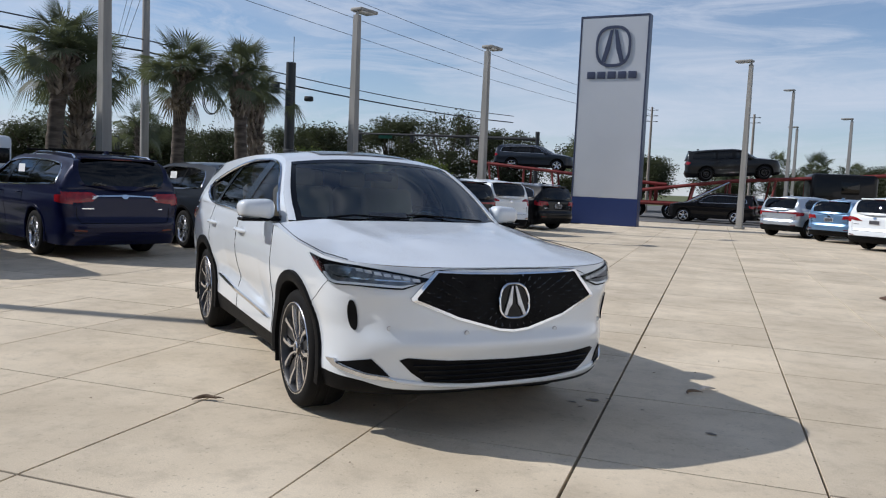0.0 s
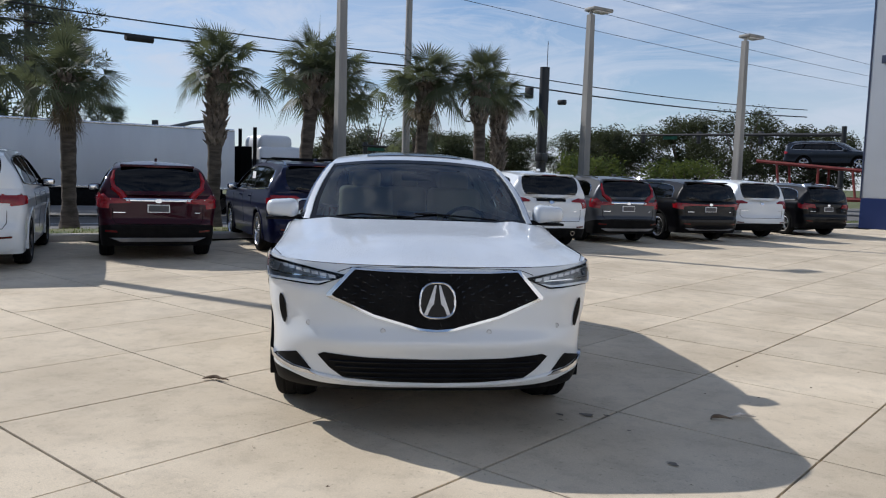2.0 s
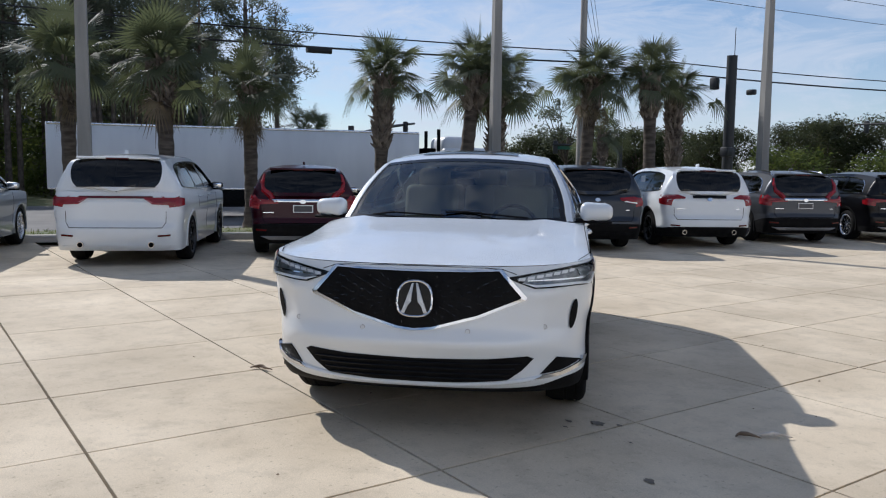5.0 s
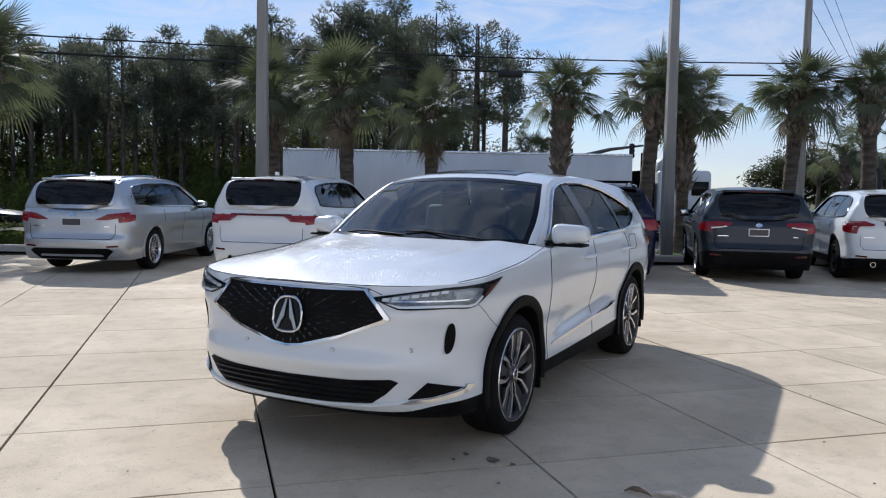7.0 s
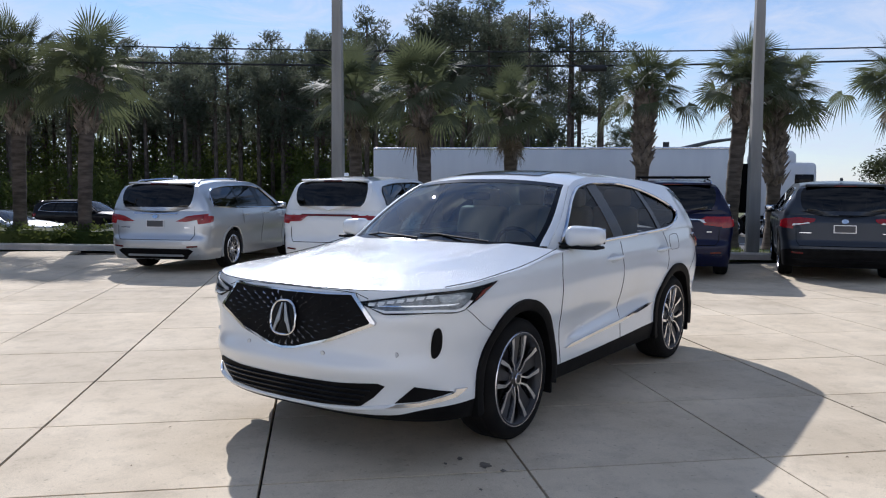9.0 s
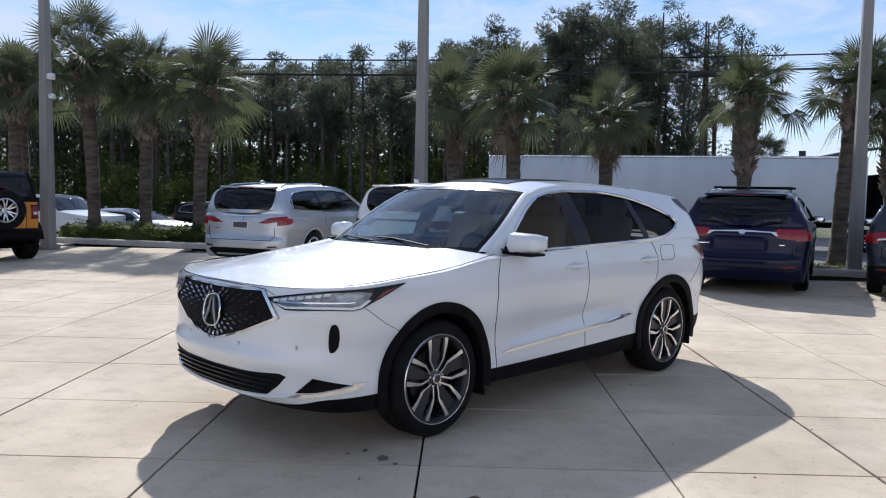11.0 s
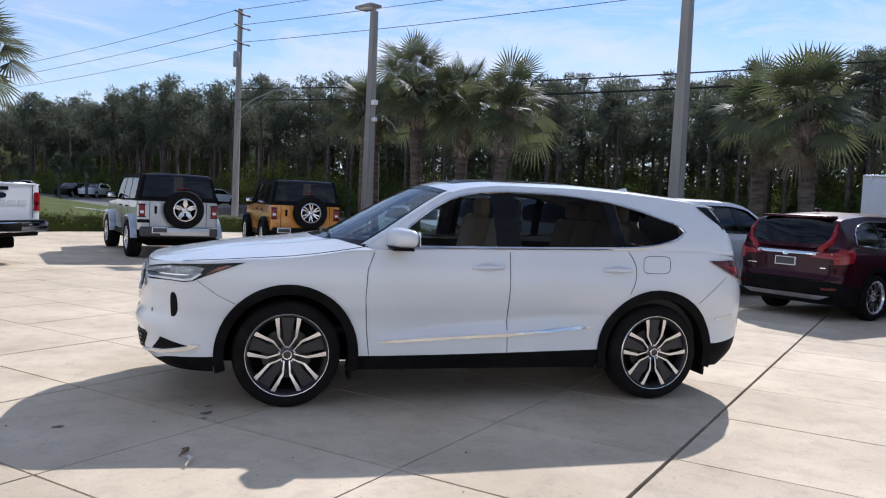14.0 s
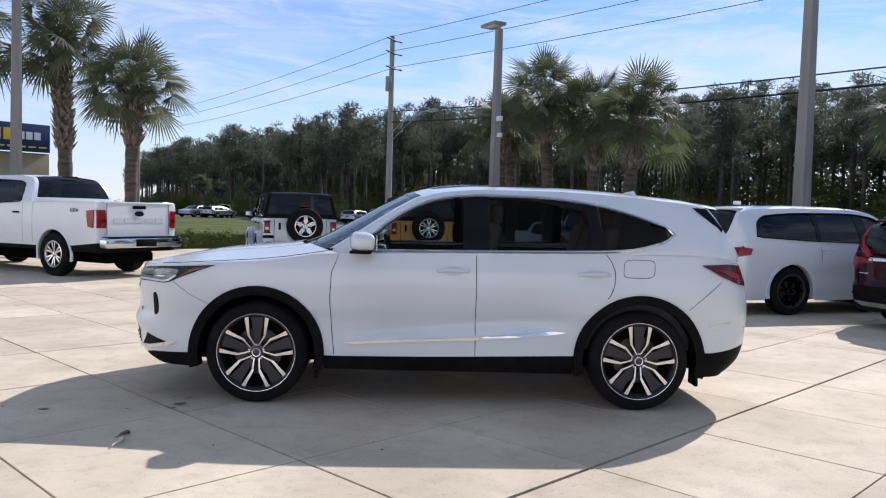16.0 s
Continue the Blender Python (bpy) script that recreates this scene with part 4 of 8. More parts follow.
            # the cup is a flat plate; its hollow's shade is in the darker white
            part("handle_cup", slab_patch(cup, lambda a, b, o, s=s: sh.flank(a, b, o, s), 0.003, 0), WHITESHADE, car)
        mirror_unit(car, -0.76, s * 0.93, 1.205, WHITEP, s, 1.12)
        part("rear_side_strip", slab_patch([(-3.42, 0.645), (-3.74, 0.70), (-3.74, 0.715), (-3.42, 0.658)], lambda a, b, o, s=s: sh.flank(a, b, o, s), 0.008, 1), CHROME, car)
        tail = [(-3.34, 1.125), (-3.50, 1.04), (-3.64, 0.985), (-3.735, 0.965), (-3.745, 1.05), (-3.73, 1.12), (-3.55, 1.135)]
        part("taillight", slab_patch(tail, lambda a, b, o, s=s: sh.flank(a, b, o, s), 0.018, 3), REDDARK, car, "dark red wrap-round tail light")
        part("taillight_glow", slab_patch([(-3.45, 1.10), (-3.56, 1.045), (-3.70, 1.005), (-3.72, 1.04), (-3.60, 1.08)], lambda a, b, o, s=s: sh.flank(a, b, o + 0.017, s), 0.008, 2), REDLENS, car)
        # headlamp
        ry, rx = sh.run_y, sh.run_x
        place = lambda a, b, o, s=s: sh.wrap(a, b, o, s)
        lifted = lambda q, s=s: (lambda a, b, o: sh.wrap(a, b, o + q, s))
        head = [(ry(0.50), 0.945), (ry(0.62), 0.965), (ry(0.76), 0.988), (rx(0.80), 1.003), (rx(0.68), 1.010), (rx(0.50), 1.020), (rx(0.33), 1.030), (rx(0.45), 0.980), (rx(0.565), 0.930), (rx(0.63), 0.895), (rx(0.68), 0.885), (rx(0.78), 0.890), (ry(0.70), 0.884), (ry(0.655), 0.884), (ry(0.58), 0.912)]
        lamp = part("headlight", slab_patch(head, place, 0.008, 3), GLOSSB, car, "slim LED headlight with dark housing")
        part("reflector_bowl", slab_patch([(ry(0.56), 0.938), (ry(0.64), 0.958), (ry(0.77), 0.978), (rx(0.78), 0.990), (rx(0.66), 0.996), (rx(0.58), 0.985), (rx(0.615), 0.925), (rx(0.66), 0.900), (rx(0.78), 0.902), (ry(0.72), 0.897), (ry(0.66), 0.897), (ry(0.60), 0.918)], lifted(0.007), 0.003, 3), BOWL, lamp)
        part("running_light", slab_patch([(ry(0.585), 0.917), (ry(0.66), 0.893), (ry(0.78), 0.897), (rx(0.78), 0.898), (rx(0.68), 0.893), (rx(0.635), 0.902), (rx(0.585), 0.945), (rx(0.60), 0.950), (rx(0.65), 0.914), (rx(0.69), 0.907), (rx(0.78), 0.911), (ry(0.76), 0.910), (ry(0.67), 0.905)], lifted(0.008), 0.010, 2), LEDW, lamp, "pale LED running light")
        for k in range(7):
            c = ry(0.585) + 0.052 * k
            zc = 0.936 + 0.0072 * k
            part("lamp_cell", slab_patch([(c - 0.020, zc - 0.009), (c + 0.018, zc - 0.007), (c + 0.024, zc + 0.010), (c - 0.014, zc + 0.008)], lifted(0.008), 0.006, 1), CLEARLENS, lamp)
        part("lamp_rib", slab_patch([(ry(0.62), 0.926), (ry(0.78), 0.928), (rx(0.70), 0.930), (rx(0.66), 0.940), (rx(0.70), 0.938), (ry(0.78), 0.936), (ry(0.62), 0.932)], lifted(0.008), 0.006, 1), CHROME, lamp)
        part("side_marker", slab_patch([(rx(0.560), 0.944), (rx(0.515), 0.962), (rx(0.40), 1.012), (rx(0.50), 0.993)], lifted(0.008), 0.005, 2), AMBER, lamp, "amber side marker")
        part("side_beam", slab_patch([(rx(0.76), 0.945), (rx(0.70), 0.945), (rx(0.64), 0.965), (rx(0.63), 0.980), (rx(0.70), 0.988), (rx(0.78), 0.982)], lifted(0.008), 0.008, 2), BEAM, lamp)
        part("lamp_cover", sheet_patch(head, place, 0.021, 3), LENS, lamp)
        # slit intakes and lower corner trims
        slit = [(s * (0.880 + 0.020 * math.cos(t) + 0.012 * math.sin(t)), 0.722 + 0.086 * math.sin(t)) for t in np.linspace(0, 2 * math.pi, 24, endpoint=False)]
        part("intake", slab_patch(slit, sh.front, 0.010, 1), PLASTIC, car)
        r4 = lambda y: sh.run_y(y, 0.42)
        part("corner_trim", slab_patch([(r4(0.655), 0.365), (r4(0.80), 0.374), (r4(0.93), 0.412), (rx(0.68, 0.42), 0.436), (rx(0.58, 0.42), 0.450), (rx(0.66, 0.42), 0.456), (r4(0.925), 0.434), (r4(0.80), 0.395), (r4(0.71), 0.388)], place, 0.018, 2), CHROME, car, "chrome lower bumper corner trim")
        part("fog_recess", slab_patch([(r4(0.70), 0.392), (r4(0.80), 0.399), (r4(0.925), 0.440), (r4(0.79), 0.484)], place, 0.006, 2), PLASTIC, car)
        part("hood_gap", tube([sh.front(s * y, z, 0.001) for y, z in ((0.0, 1.0), (0.2, 0.998), (0.40, 0.995), (0.48, 0.99), (0.56, 0.962))], 0.0022, 4), UNDER, car)
        part("hood_side_gap", tube([(x, s * (sh.half_width(x, sh.top(x)) - 0.012), z) for x, z in ((0.72, 1.028), (0.5, 1.046), (0.27, 1.062), (0.0, 1.082), (-0.2, 1.106), (-0.38, 1.135), (-0.55, 1.165))], 0.0025, 4), UNDER, car)
    # grille, emblem, lower intake
    half_o = [(0.0, 0.980), (0.30, 0.984), (0.478, 0.992), (0.622, 0.838), (0.615, 0.822), (0.36, 0.722), (0.10, 0.652), (0.0, 0.643)]
    half_i = [(0.0, 0.970), (0.30, 0.974), (0.464, 0.981), (0.590, 0.838), (0.584, 0.829), (0.35, 0.735), (0.095, 0.665), (0.0, 0.656)]
    outer = half_o + [(-a, b) for a, b in reversed(half_o[1:-1])]
    inner = half_i + [(-a, b) for a, b in reversed(half_i[1:-1])]
    grille = part("grille", slab_patch(inner, sh.front, 0.008, 4), PLASTIC, car, "black pentagonal grille with radiating studs")
    part("grille_surround", ring_strip(outer, inner, sh.front, 0.016), CHROME, grille, "chrome grille surround")
    studs = []
    for ring in range(2, 13):
        n = 10 + ring * 4
        for k in range(n):
            a = 2 * math.pi * (k + 0.5 * (ring % 2)) / n
            y, z = 0.052 * ring * 1.0 * math.cos(a), 0.822 + 0.037 * ring * math.sin(a)
            if abs(y) > 0.54 or z > 0.962 or z < 0.675 + 0.29 * max(0, abs(y) - 0.05) ** 1.02 or z > 0.972 - 1.27 * max(0, abs(y) - 0.445) or math.hypot(y / 0.115, (z - 0.822) / 0.115) < 1:
                continue
            L, t = 0.013 + 0.0016 * ring, 0.0042
            c, s2 = math.cos(a), math.sin(a)
            p = [(y - L * c, z - L * s2), (y + t * s2, z - t * c), (y + L * c, z + L * s2), (y - t * s2, z + t * c)]
            o = len(studs)
            studs.append(([sh.front(q[0], q[1], 0.010) for q in p] + [sh.front(y, z, 0.024)], [(0, 1, 4), (1, 2, 4), (2, 3, 4), (3, 0, 4)]))
    part("grille_studs", merged(*studs), ALUDARKG, grille, "small gloss dark studs")["kind"] = "stuff"
    em = [(0.098 * math.copysign(abs(math.cos(a)) ** 0.75, math.cos(a)) * (1 - 0.10 * math.sin(a)), 0.822 + 0.098 * math.copysign(abs(math.sin(a)) ** 0.75, math.sin(a))) for a in np.linspace(0, 2 * math.pi, 40, endpoint=False)]
    badge = part("emblem_plate", slab_patch(em, lambda a, b, o: sh.front(a, b, o + 0.006), 0.018, 0), GLOSSB, car, "round caliper-like emblem on the grille")
    part("emblem_ring", tube([sh.front(a, b, 0.026) for a, b in em], 0.0075, 8, True), CHROME, badge)
    for s in (1, -1):
        part("emblem_leg", slab_patch([(s * 0.006, 0.908), (s * 0.017, 0.906), (s * 0.042, 0.832), (s * 0.074, 0.744), (s * 0.056, 0.740), (s * 0.036, 0.786), (s * 0.020, 0.802), (s * 0.014, 0.850)], lambda a, b, o: sh.front(a, b, o + 0.024), 0.010, 0), EMBLEM, badge)
    low = [(0.0, 0.482), (0.40, 0.490), (0.63, 0.505), (0.665, 0.488), (0.60, 0.42), (0.52, 0.365), (0.25, 0.345), (0.0, 0.340)]
    low = low + [(-a, b) for a, b in reversed(low[1:-1])]
    lower = part("lower_grille", slab_patch(low, sh.front, 0.006, 4), PLASTIC, car, "black lower intake")
    for k in range(4):
        z = 0.372 + 0.030 * k
        w2 = 0.50 + 0.032 * k
        part("grille_slat", tube([sh.front(y, z, 0.014) for y in np.linspace(-w2, w2, 15)], 0.006, 6), GLOSSB, lower)
    part("lower_lip", tube([sh.front(y, 0.328 + 0.045 * abs(y / 0.7) ** 2.2, 0.004) for y in np.linspace(-0.72, 0.72, 21)], 0.014, 8), WHITEP, car)
    for y, z in ((0.30, 0.645), (-0.30, 0.645), (0.72, 0.665), (-0.72, 0.665)):
        p = sh.front(y, z, 0.002)
        eye = part("parking_sensor", tube([(p[0] - 0.004, p[1], p[2]), (p[0] + 0.001, p[1], p[2])], 0.0145, 14), SENSORRING, car, "small round parking sensor")
        part("sensor_face", tube([p, (p[0] + 0.0025, p[1], p[2])], 0.0115, 12), WHITESHADE, eye)
    wip = [(-0.30, 0.55, 1.205), (-0.36, 0.1, 1.235), (-0.34, -0.05, 1.235)]
    parts("wiper", [tube(wip, 0.007, 5), tube([(-0.30, -0.05, 1.21), (-0.37, -0.45, 1.225), (-0.45, -0.62, 1.20)], 0.007, 5)], PLASTIC, car)
    part("cowl_panel", grid([[(-0.24 - 0.36 * abs(v) ** 2.4 + o, 0.80 * v, 1.175 + 0.012 * (1 - v * v) - 0.03 * (o > 0)) for v in np.linspace(-1, 1, 17)] for o in (-0.06, 0.05)]), PLASTIC, car)
    # cabin
    for y in (0.40, -0.40):
        seat(car, -1.45, y, LEATHER)
    for y in (0.45, 0.0, -0.45):
        seat(car, -2.40, y, LEATHER, 0.60, 0.44)
    bm = rbox(-0.72, 0, 1.02, 0.42, 1.66, 0.26, 0.09, 4)
    part("dashboard", bm, DASHLIGHT, car)
    part("screen", rbox(-0.80, 0, 1.17, 0.03, 0.32, 0.12, 0.01), GLOSSB, car)
    wh = [(-0.98 + 0.06 * math.sin(a), 0.40 + 0.185 * math.cos(a), 1.09 + 0.175 * math.sin(a)) for a in np.linspace(0, 2 * math.pi, 28, endpoint=False)]
    wheel = part("steering_wheel", tube(wh, 0.015, 8, True), TRIMIN, car)
    part("steering_hub", rbox(-0.97, 0.40, 1.08, 0.05, 0.20, 0.09, 0.03), TRIMIN, wheel)
    for s in (1, -1):
        part("door_card", grid([[(x, s * (sh.w(z) - 0.10), z) for z in (0.45, 0.8, 1.05, 1.15)] for x in np.linspace(-0.6, -3.3, 12)]), TRIMIN, car)
    part("rear_view_mirror", rbox(-1.02, 0, 1.50, 0.03, 0.24, 0.06, 0.015), TRIMIN, car)
    return car


SENSORRING = mat("sensor_ring", (0.30, 0.30, 0.31), 0.5)
# body white darkened: shade of handle cups and embossing put into the colour
WHITESHADE = paint("pearl_white_shaded", (0.58, 0.61, 0.635))
DASHLIGHT = mat("light_dashboard", (0.20, 0.185, 0.16), 0.6, 0, (0.24, 0.22, 0.19), 5)
EMBLEM = mat("brushed_emblem", (0.42, 0.43, 0.45), 0.3, 1.0, (0.34, 0.35, 0.37), 30)
ALUDARKG = mat("dark_chrome_stud", (0.55, 0.56, 0.58), 0.22, 0.9)
BEAM = mat("projector_glass", (0.30, 0.32, 0.34), 0.12, 0.5, (0.2, 0.22, 0.24), 40, coat=0.6)
WHITEDROP = paint("wet_white_paint", (0.655, 0.69, 0.72), 0.0, (0.625, 0.66, 0.69), 0.3)
dn, dl = WHITEDROP.node_tree.nodes, WHITEDROP.node_tree.links
d_tc, d_v, d_r, d_b = dn.new("ShaderNodeTexCoord"), dn.new("ShaderNodeTexVoronoi"), dn.new("ShaderNodeMapRange"), dn.new("ShaderNodeBump")
d_v.inputs["Scale"].default_value, d_v.inputs["Randomness"].default_value = 85.0, 1.0
d_r.inputs["From Min"].default_value, d_r.inputs["From Max"].default_value = 0.12, 0.42
d_r.inputs["To Min"].default_value, d_r.inputs["To Max"].default_value = 1.0, 0.0
d_b.inputs["Strength"].default_value, d_b.inputs["Distance"].default_value = 0.55, 0.004
dl.new(d_tc.outputs["Object"], d_v.inputs["Vector"])
dl.new(d_v.outputs["Distance"], d_r.inputs["Value"])
dl.new(d_r.outputs["Result"], d_b.inputs["Height"])
dl.new(d_b.outputs["Normal"], dn["Principled BSDF"].inputs["Coat Normal"])
dl.new(d_b.outputs["Normal"], dn["Principled BSDF"].inputs["Normal"])
d_n, d_m, d_k = dn.new("ShaderNodeTexNoise"), dn.new("ShaderNodeMapRange"), dn.new("ShaderNodeMath")
d_n.inputs["Scale"].default_value = 2.6
d_m.inputs["From Min"].default_value, d_m.inputs["From Max"].default_value = 0.38, 0.52
d_k.operation = "MULTIPLY"
dl.new(d_tc.outputs["Object"], d_n.inputs["Vector"])
dl.new(d_n.outputs["Fac"], d_m.inputs["Value"])
dl.new(d_r.outputs["Result"], d_k.inputs[0])
dl.new(d_m.outputs["Result"], d_k.inputs[1])
dl.new(d_k.outputs["Value"], d_b.inputs["Height"])


# ---- parked cars ----
def parked_suv(name, label, x, y, heading, paintm, L=4.7, W=1.88, H=1.70, wb=2.75, lamp=None, lampm=None, bar=None, barm=None, rail="", style="five", plate=True, exhaust=False, bumper=0.52, glass_tail=0.30, sticker=False, group="cars parked along the kerb", lowtrim=None, badge=True, rack=False, clad_m=None, crown=0.05, cat="car", pillar_lamps=False, skid=None, mirror_m=None, insert=False):
    """A parked SUV seen mostly from behind; x, y is the middle of its rear axle, heading its nose's way in degrees."""
    m = pose(x, y, 0, 0, 0, heading) @ pose(wb, 0, 0)
    car = thing(name, m, label, cat, group)
    fo, hw, k = 0.92, W / 2, H / 1.70
    ro = L - wb - fo
    r = 0.36 * k
    sh = Shell(wb,
               front=[(0.2, fo - 0.15), (0.4, fo), (0.7, fo), (0.95, fo - 0.06), (1.2, fo - 0.1)],
               rear=[(0.2, -wb - ro + 0.16), (0.35, -wb - ro + 0.03), (0.5, -wb - ro), (0.61, -wb - ro + 0.005), (0.67, -wb - ro + 0.045), (0.80, -wb - ro + 0.055), (0.98, -wb - ro + 0.065), (1.15 * k, -wb - ro + 0.12)],
               side=[(0.2, hw * 0.93), (0.45, hw * 0.965), (0.62, hw * 0.97), (0.85, hw), (1.0, hw * 0.99), (1.12 * k, hw * 0.95)],
               top=[(-wb - ro, 1.08 * k), (-wb, 1.13 * k), (-1.0, 1.10 * k), (-0.3, 1.05 * k), (0.3, 1.0 * k), (fo, 0.93 * k)],
               clad=[(-wb - ro, bumper), (-wb - ro + 0.35, bumper * 0.9), (-wb, 0.40), (0, 0.38), (fo, 0.40)], nose=(0.36, 2.4, 3.0), tail=(0.34, 2.8, 5.0), wheel=r, arch=r + 0.095)
    clad, body = shell_body(sh, 0.24, 18, 0.08)
    part("body", body, paintm, car)
    parts("bumper_cladding", components(clad), clad_m or PLASTIC, car)
    part("hood", hood_panel(sh, -0.25, 0.09), paintm, car)
    zt, tail = H - 0.10, -wb - ro
    yg = greenhouse(car, sh, paintm, [(-0.55, 1.10 * k), (-0.95, 1.36 * k), (-1.32, zt - 0.05), (-1.75, zt), (-2.5, zt), (tail + 0.62, zt - 0.04), (tail + glass_tail, zt - 0.09), (tail + glass_tail * 0.6, zt - 0.26), (tail + 0.10, 1.09 * k)],
               [(-0.70, 1.09 * k), (-1.0, 1.30 * k), (-1.3, zt - 0.12), (-1.8, zt - 0.07), (-2.6, zt - 0.08), (tail + 0.72, zt - 0.14), (tail + 0.50, zt - 0.28), (tail + 0.46, 1.17 * k)],
               [(-0.70, 1.085 * k), (-1.5, 1.10 * k), (-2.6, 1.12 * k), (tail + 0.46, 1.16 * k)], [-1.58, -2.52], hw * 0.67, crown, glass_rows=(3, 6), rear_glass=DARKGL, front_glass=PRIV, sunroof=False, rail=rail, trim=CHROME if style != "black" else GLOSSB)
    underbody(car, sh)
    part("spoiler", rbox(tail + glass_tail + 0.02, 0, zt - 0.035, 0.20, hw * 1.25, 0.04, 0.015), paintm, car)
    part("brake_light", rbox(tail + glass_tail - 0.075, 0, zt - 0.045, 0.02, 0.34, 0.022, 0.006), REDDARK, car)
    for ax in (0.0, -wb):
        lip, well = arch_lip(sh, ax, 0.05, 0.010), wheel_well(sh, ax)
        part("arch_lip", lip, PLASTIC if clad_m is None else clad_m, car)
        part("arch_lip", mirrored(lip), PLASTIC if clad_m is None else clad_m, car)
        parts("wheel_liner", [well, mirrored(well)], UNDER, car)
        for s in (1, -1):
            make_wheel(car, ax, s * (hw - 0.14), r, r, r * 0.70, style, s, 0.23)
    for s in (1, -1):
        mirror_unit(car, -0.72, s * (hw - 0.05), 1.10 * k, mirror_m or paintm, s, 1.0)
        parts("door_gap", ([door_line(sh, l, s) for l in ([(-0.55, 1.05), (-0.52, 0.7), (-0.55, 0.45)], [(-1.58, 1.08), (-1.60, 0.45)], [(-2.5, 1.08), (-2.48, 0.85)])]), UNDER, car)
        for hx in (-1.42, -2.38):
            part("door_handle", tube([(hx - 0.10, s * (hw - 0.01), 0.98 * k), (hx - 0.06, s * (hw + 0.028), 0.985 * k), (hx + 0.06, s * (hw + 0.028), 0.985 * k), (hx + 0.10, s * (hw - 0.01), 0.98 * k)], 0.014, 6), paintm, car)
        for k2, poly in enumerate(lamp or []):
            pm = (lampm or [REDLENS] * 9)[k2]
            part("taillight", slab_patch([(s * a, b * k) for a, b in poly], sh.back, 0.022 + 0.006 * k2, 3), pm, car, "" if pm != CLEARLENS else "clear reversing lens")
            if k2 == 0:
                cx, cz = sum(q[0] for q in poly) / len(poly), sum(q[1] for q in poly) / len(poly)
                ring = [(s * (cx + (a - cx) * 0.80), (cz + (b - cz) * 0.55) * k) for a, b in poly]
                part("taillight_core", slab_patch(ring, lambda u, v, o: sh.back(u, v, o + 0.021), 0.010, 2), REDMID if pm != REDDARK else REDLENS, car)
        if pillar_lamps:
            zs = [1.03 * k, 1.10 * k, 1.09 * k + 0.45 * (zt - 0.26 - 1.09 * k), zt - 0.26, zt - 0.13]
            line = [(float(np.interp(z, [1.09 * k, zt - 0.26, zt - 0.09], [tail + 0.10, tail + glass_tail * 0.6, tail + glass_tail])), z) for z in zs]
            part("pillar_lamp", tube([(x - 0.012, s * (yg(x, z) - 0.045), z) for x, z in line], [0.062, 0.058, 0.046, 0.036, 0.022], 8), REDLENS, car, "tall red lamp up the pillar")
        wrap = [(tail + 0.10, 1.02 * k), (tail + 0.34, 0.99 * k), (tail + 0.30, 0.90 * k), (tail + 0.10, 0.86 * k)]
        if lamp:
            part("taillight_side", slab_patch(wrap, lambda a, b, o, s=s: sh.flank(a, b, o, s), 0.02, 2), REDLENS, car)
        part("reflector", slab_patch([(s * 0.62, 0.46), (s * 0.80, 0.47), (s * 0.80, 0.50), (s * 0.62, 0.49)], sh.back, 0.018, 1), REDDARK, car)
        if exhaust:
            p = sh.back(s * 0.52, 0.34, -0.05)
            part("exhaust_tip", tube([p, (p[0] - 0.09, p[1], p[2])], 0.048, 14), CHROME, car)
            part("exhaust_bore", tube([(p[0] - 0.085, p[1], p[2]), (p[0] - 0.093, p[1], p[2])], 0.038, 14), UNDER, car)
        if sticker:
            part("price_sheet", grid([[(a, s * (hw * 0.86 - 0.10 * (b - 1.2) + 0.005), b) for b in (1.17 * k, 1.30 * k, 1.44 * k)] for a in (-1.90, -2.05, -2.2)]), PAPER, car, "white paper on the window")
    if bar:
        part("tail_bar", slab_patch([(a, b * k) for a, b in bar], sh.back, 0.020, 3), barm or CHROME, car)
    gate = [(-hw * 0.72, 0.62), (hw * 0.72, 0.62), (hw * 0.76, 0.80), (hw * 0.70, 1.05 * k)]
    part("tailgate_gap", merged(tube([sh.back(a, 0.60, 0.002) for a in np.linspace(-hw * 0.7, hw * 0.7, 15)], 0.005, 4), *[tube([sh.back(s * hw * a, b, 0.002) for a, b in ((0.70, 0.60), (0.755, 0.68), (0.76, 0.85))], 0.005, 4) for s in (1, -1)]), UNDER, car)
    if plate:
        part("plate_frame", slab_patch([(-0.17, 0.80 * k), (0.17, 0.80 * k), (0.17, 0.93 * k), (-0.17, 0.93 * k)], sh.back, 0.022, 1), CLEARLENS, car, "bright empty plate frame")
        part("plate_insert", slab_patch([(-0.156, 0.812 * k), (0.156, 0.812 * k), (0.156, 0.918 * k), (-0.156, 0.918 * k)], sh.back, 0.026, 1), PLATE, car)
    if badge:
        part("badge", slab_patch([(0.055 * math.cos(a), (0.99 + 0.035 * math.sin(a)) * k) for a in np.linspace(0, 2 * math.pi, 14, endpoint=False)], sh.back, 0.024, 0), CHROME, car)
        part("badge_bar", slab_patch([(0.50, 0.79 * k), (0.68, 0.79 * k), (0.68, 0.805 * k), (0.50, 0.805 * k)], sh.back, 0.008, 1), CHROME, car)
        part("badge_bar", slab_patch([(-0.64, 0.79 * k), (-0.56, 0.79 * k), (-0.56, 0.803 * k), (-0.64, 0.803 * k)], sh.back, 0.008, 1), CHROME, car)
    part("bumper_step", slab_patch([(-hw * 0.8, bumper - 0.06), (hw * 0.8, bumper - 0.06), (hw * 0.82, bumper - 0.02), (-hw * 0.82, bumper - 0.02)], sh.back, 0.03, 2), lowtrim or PLASTIC, car)
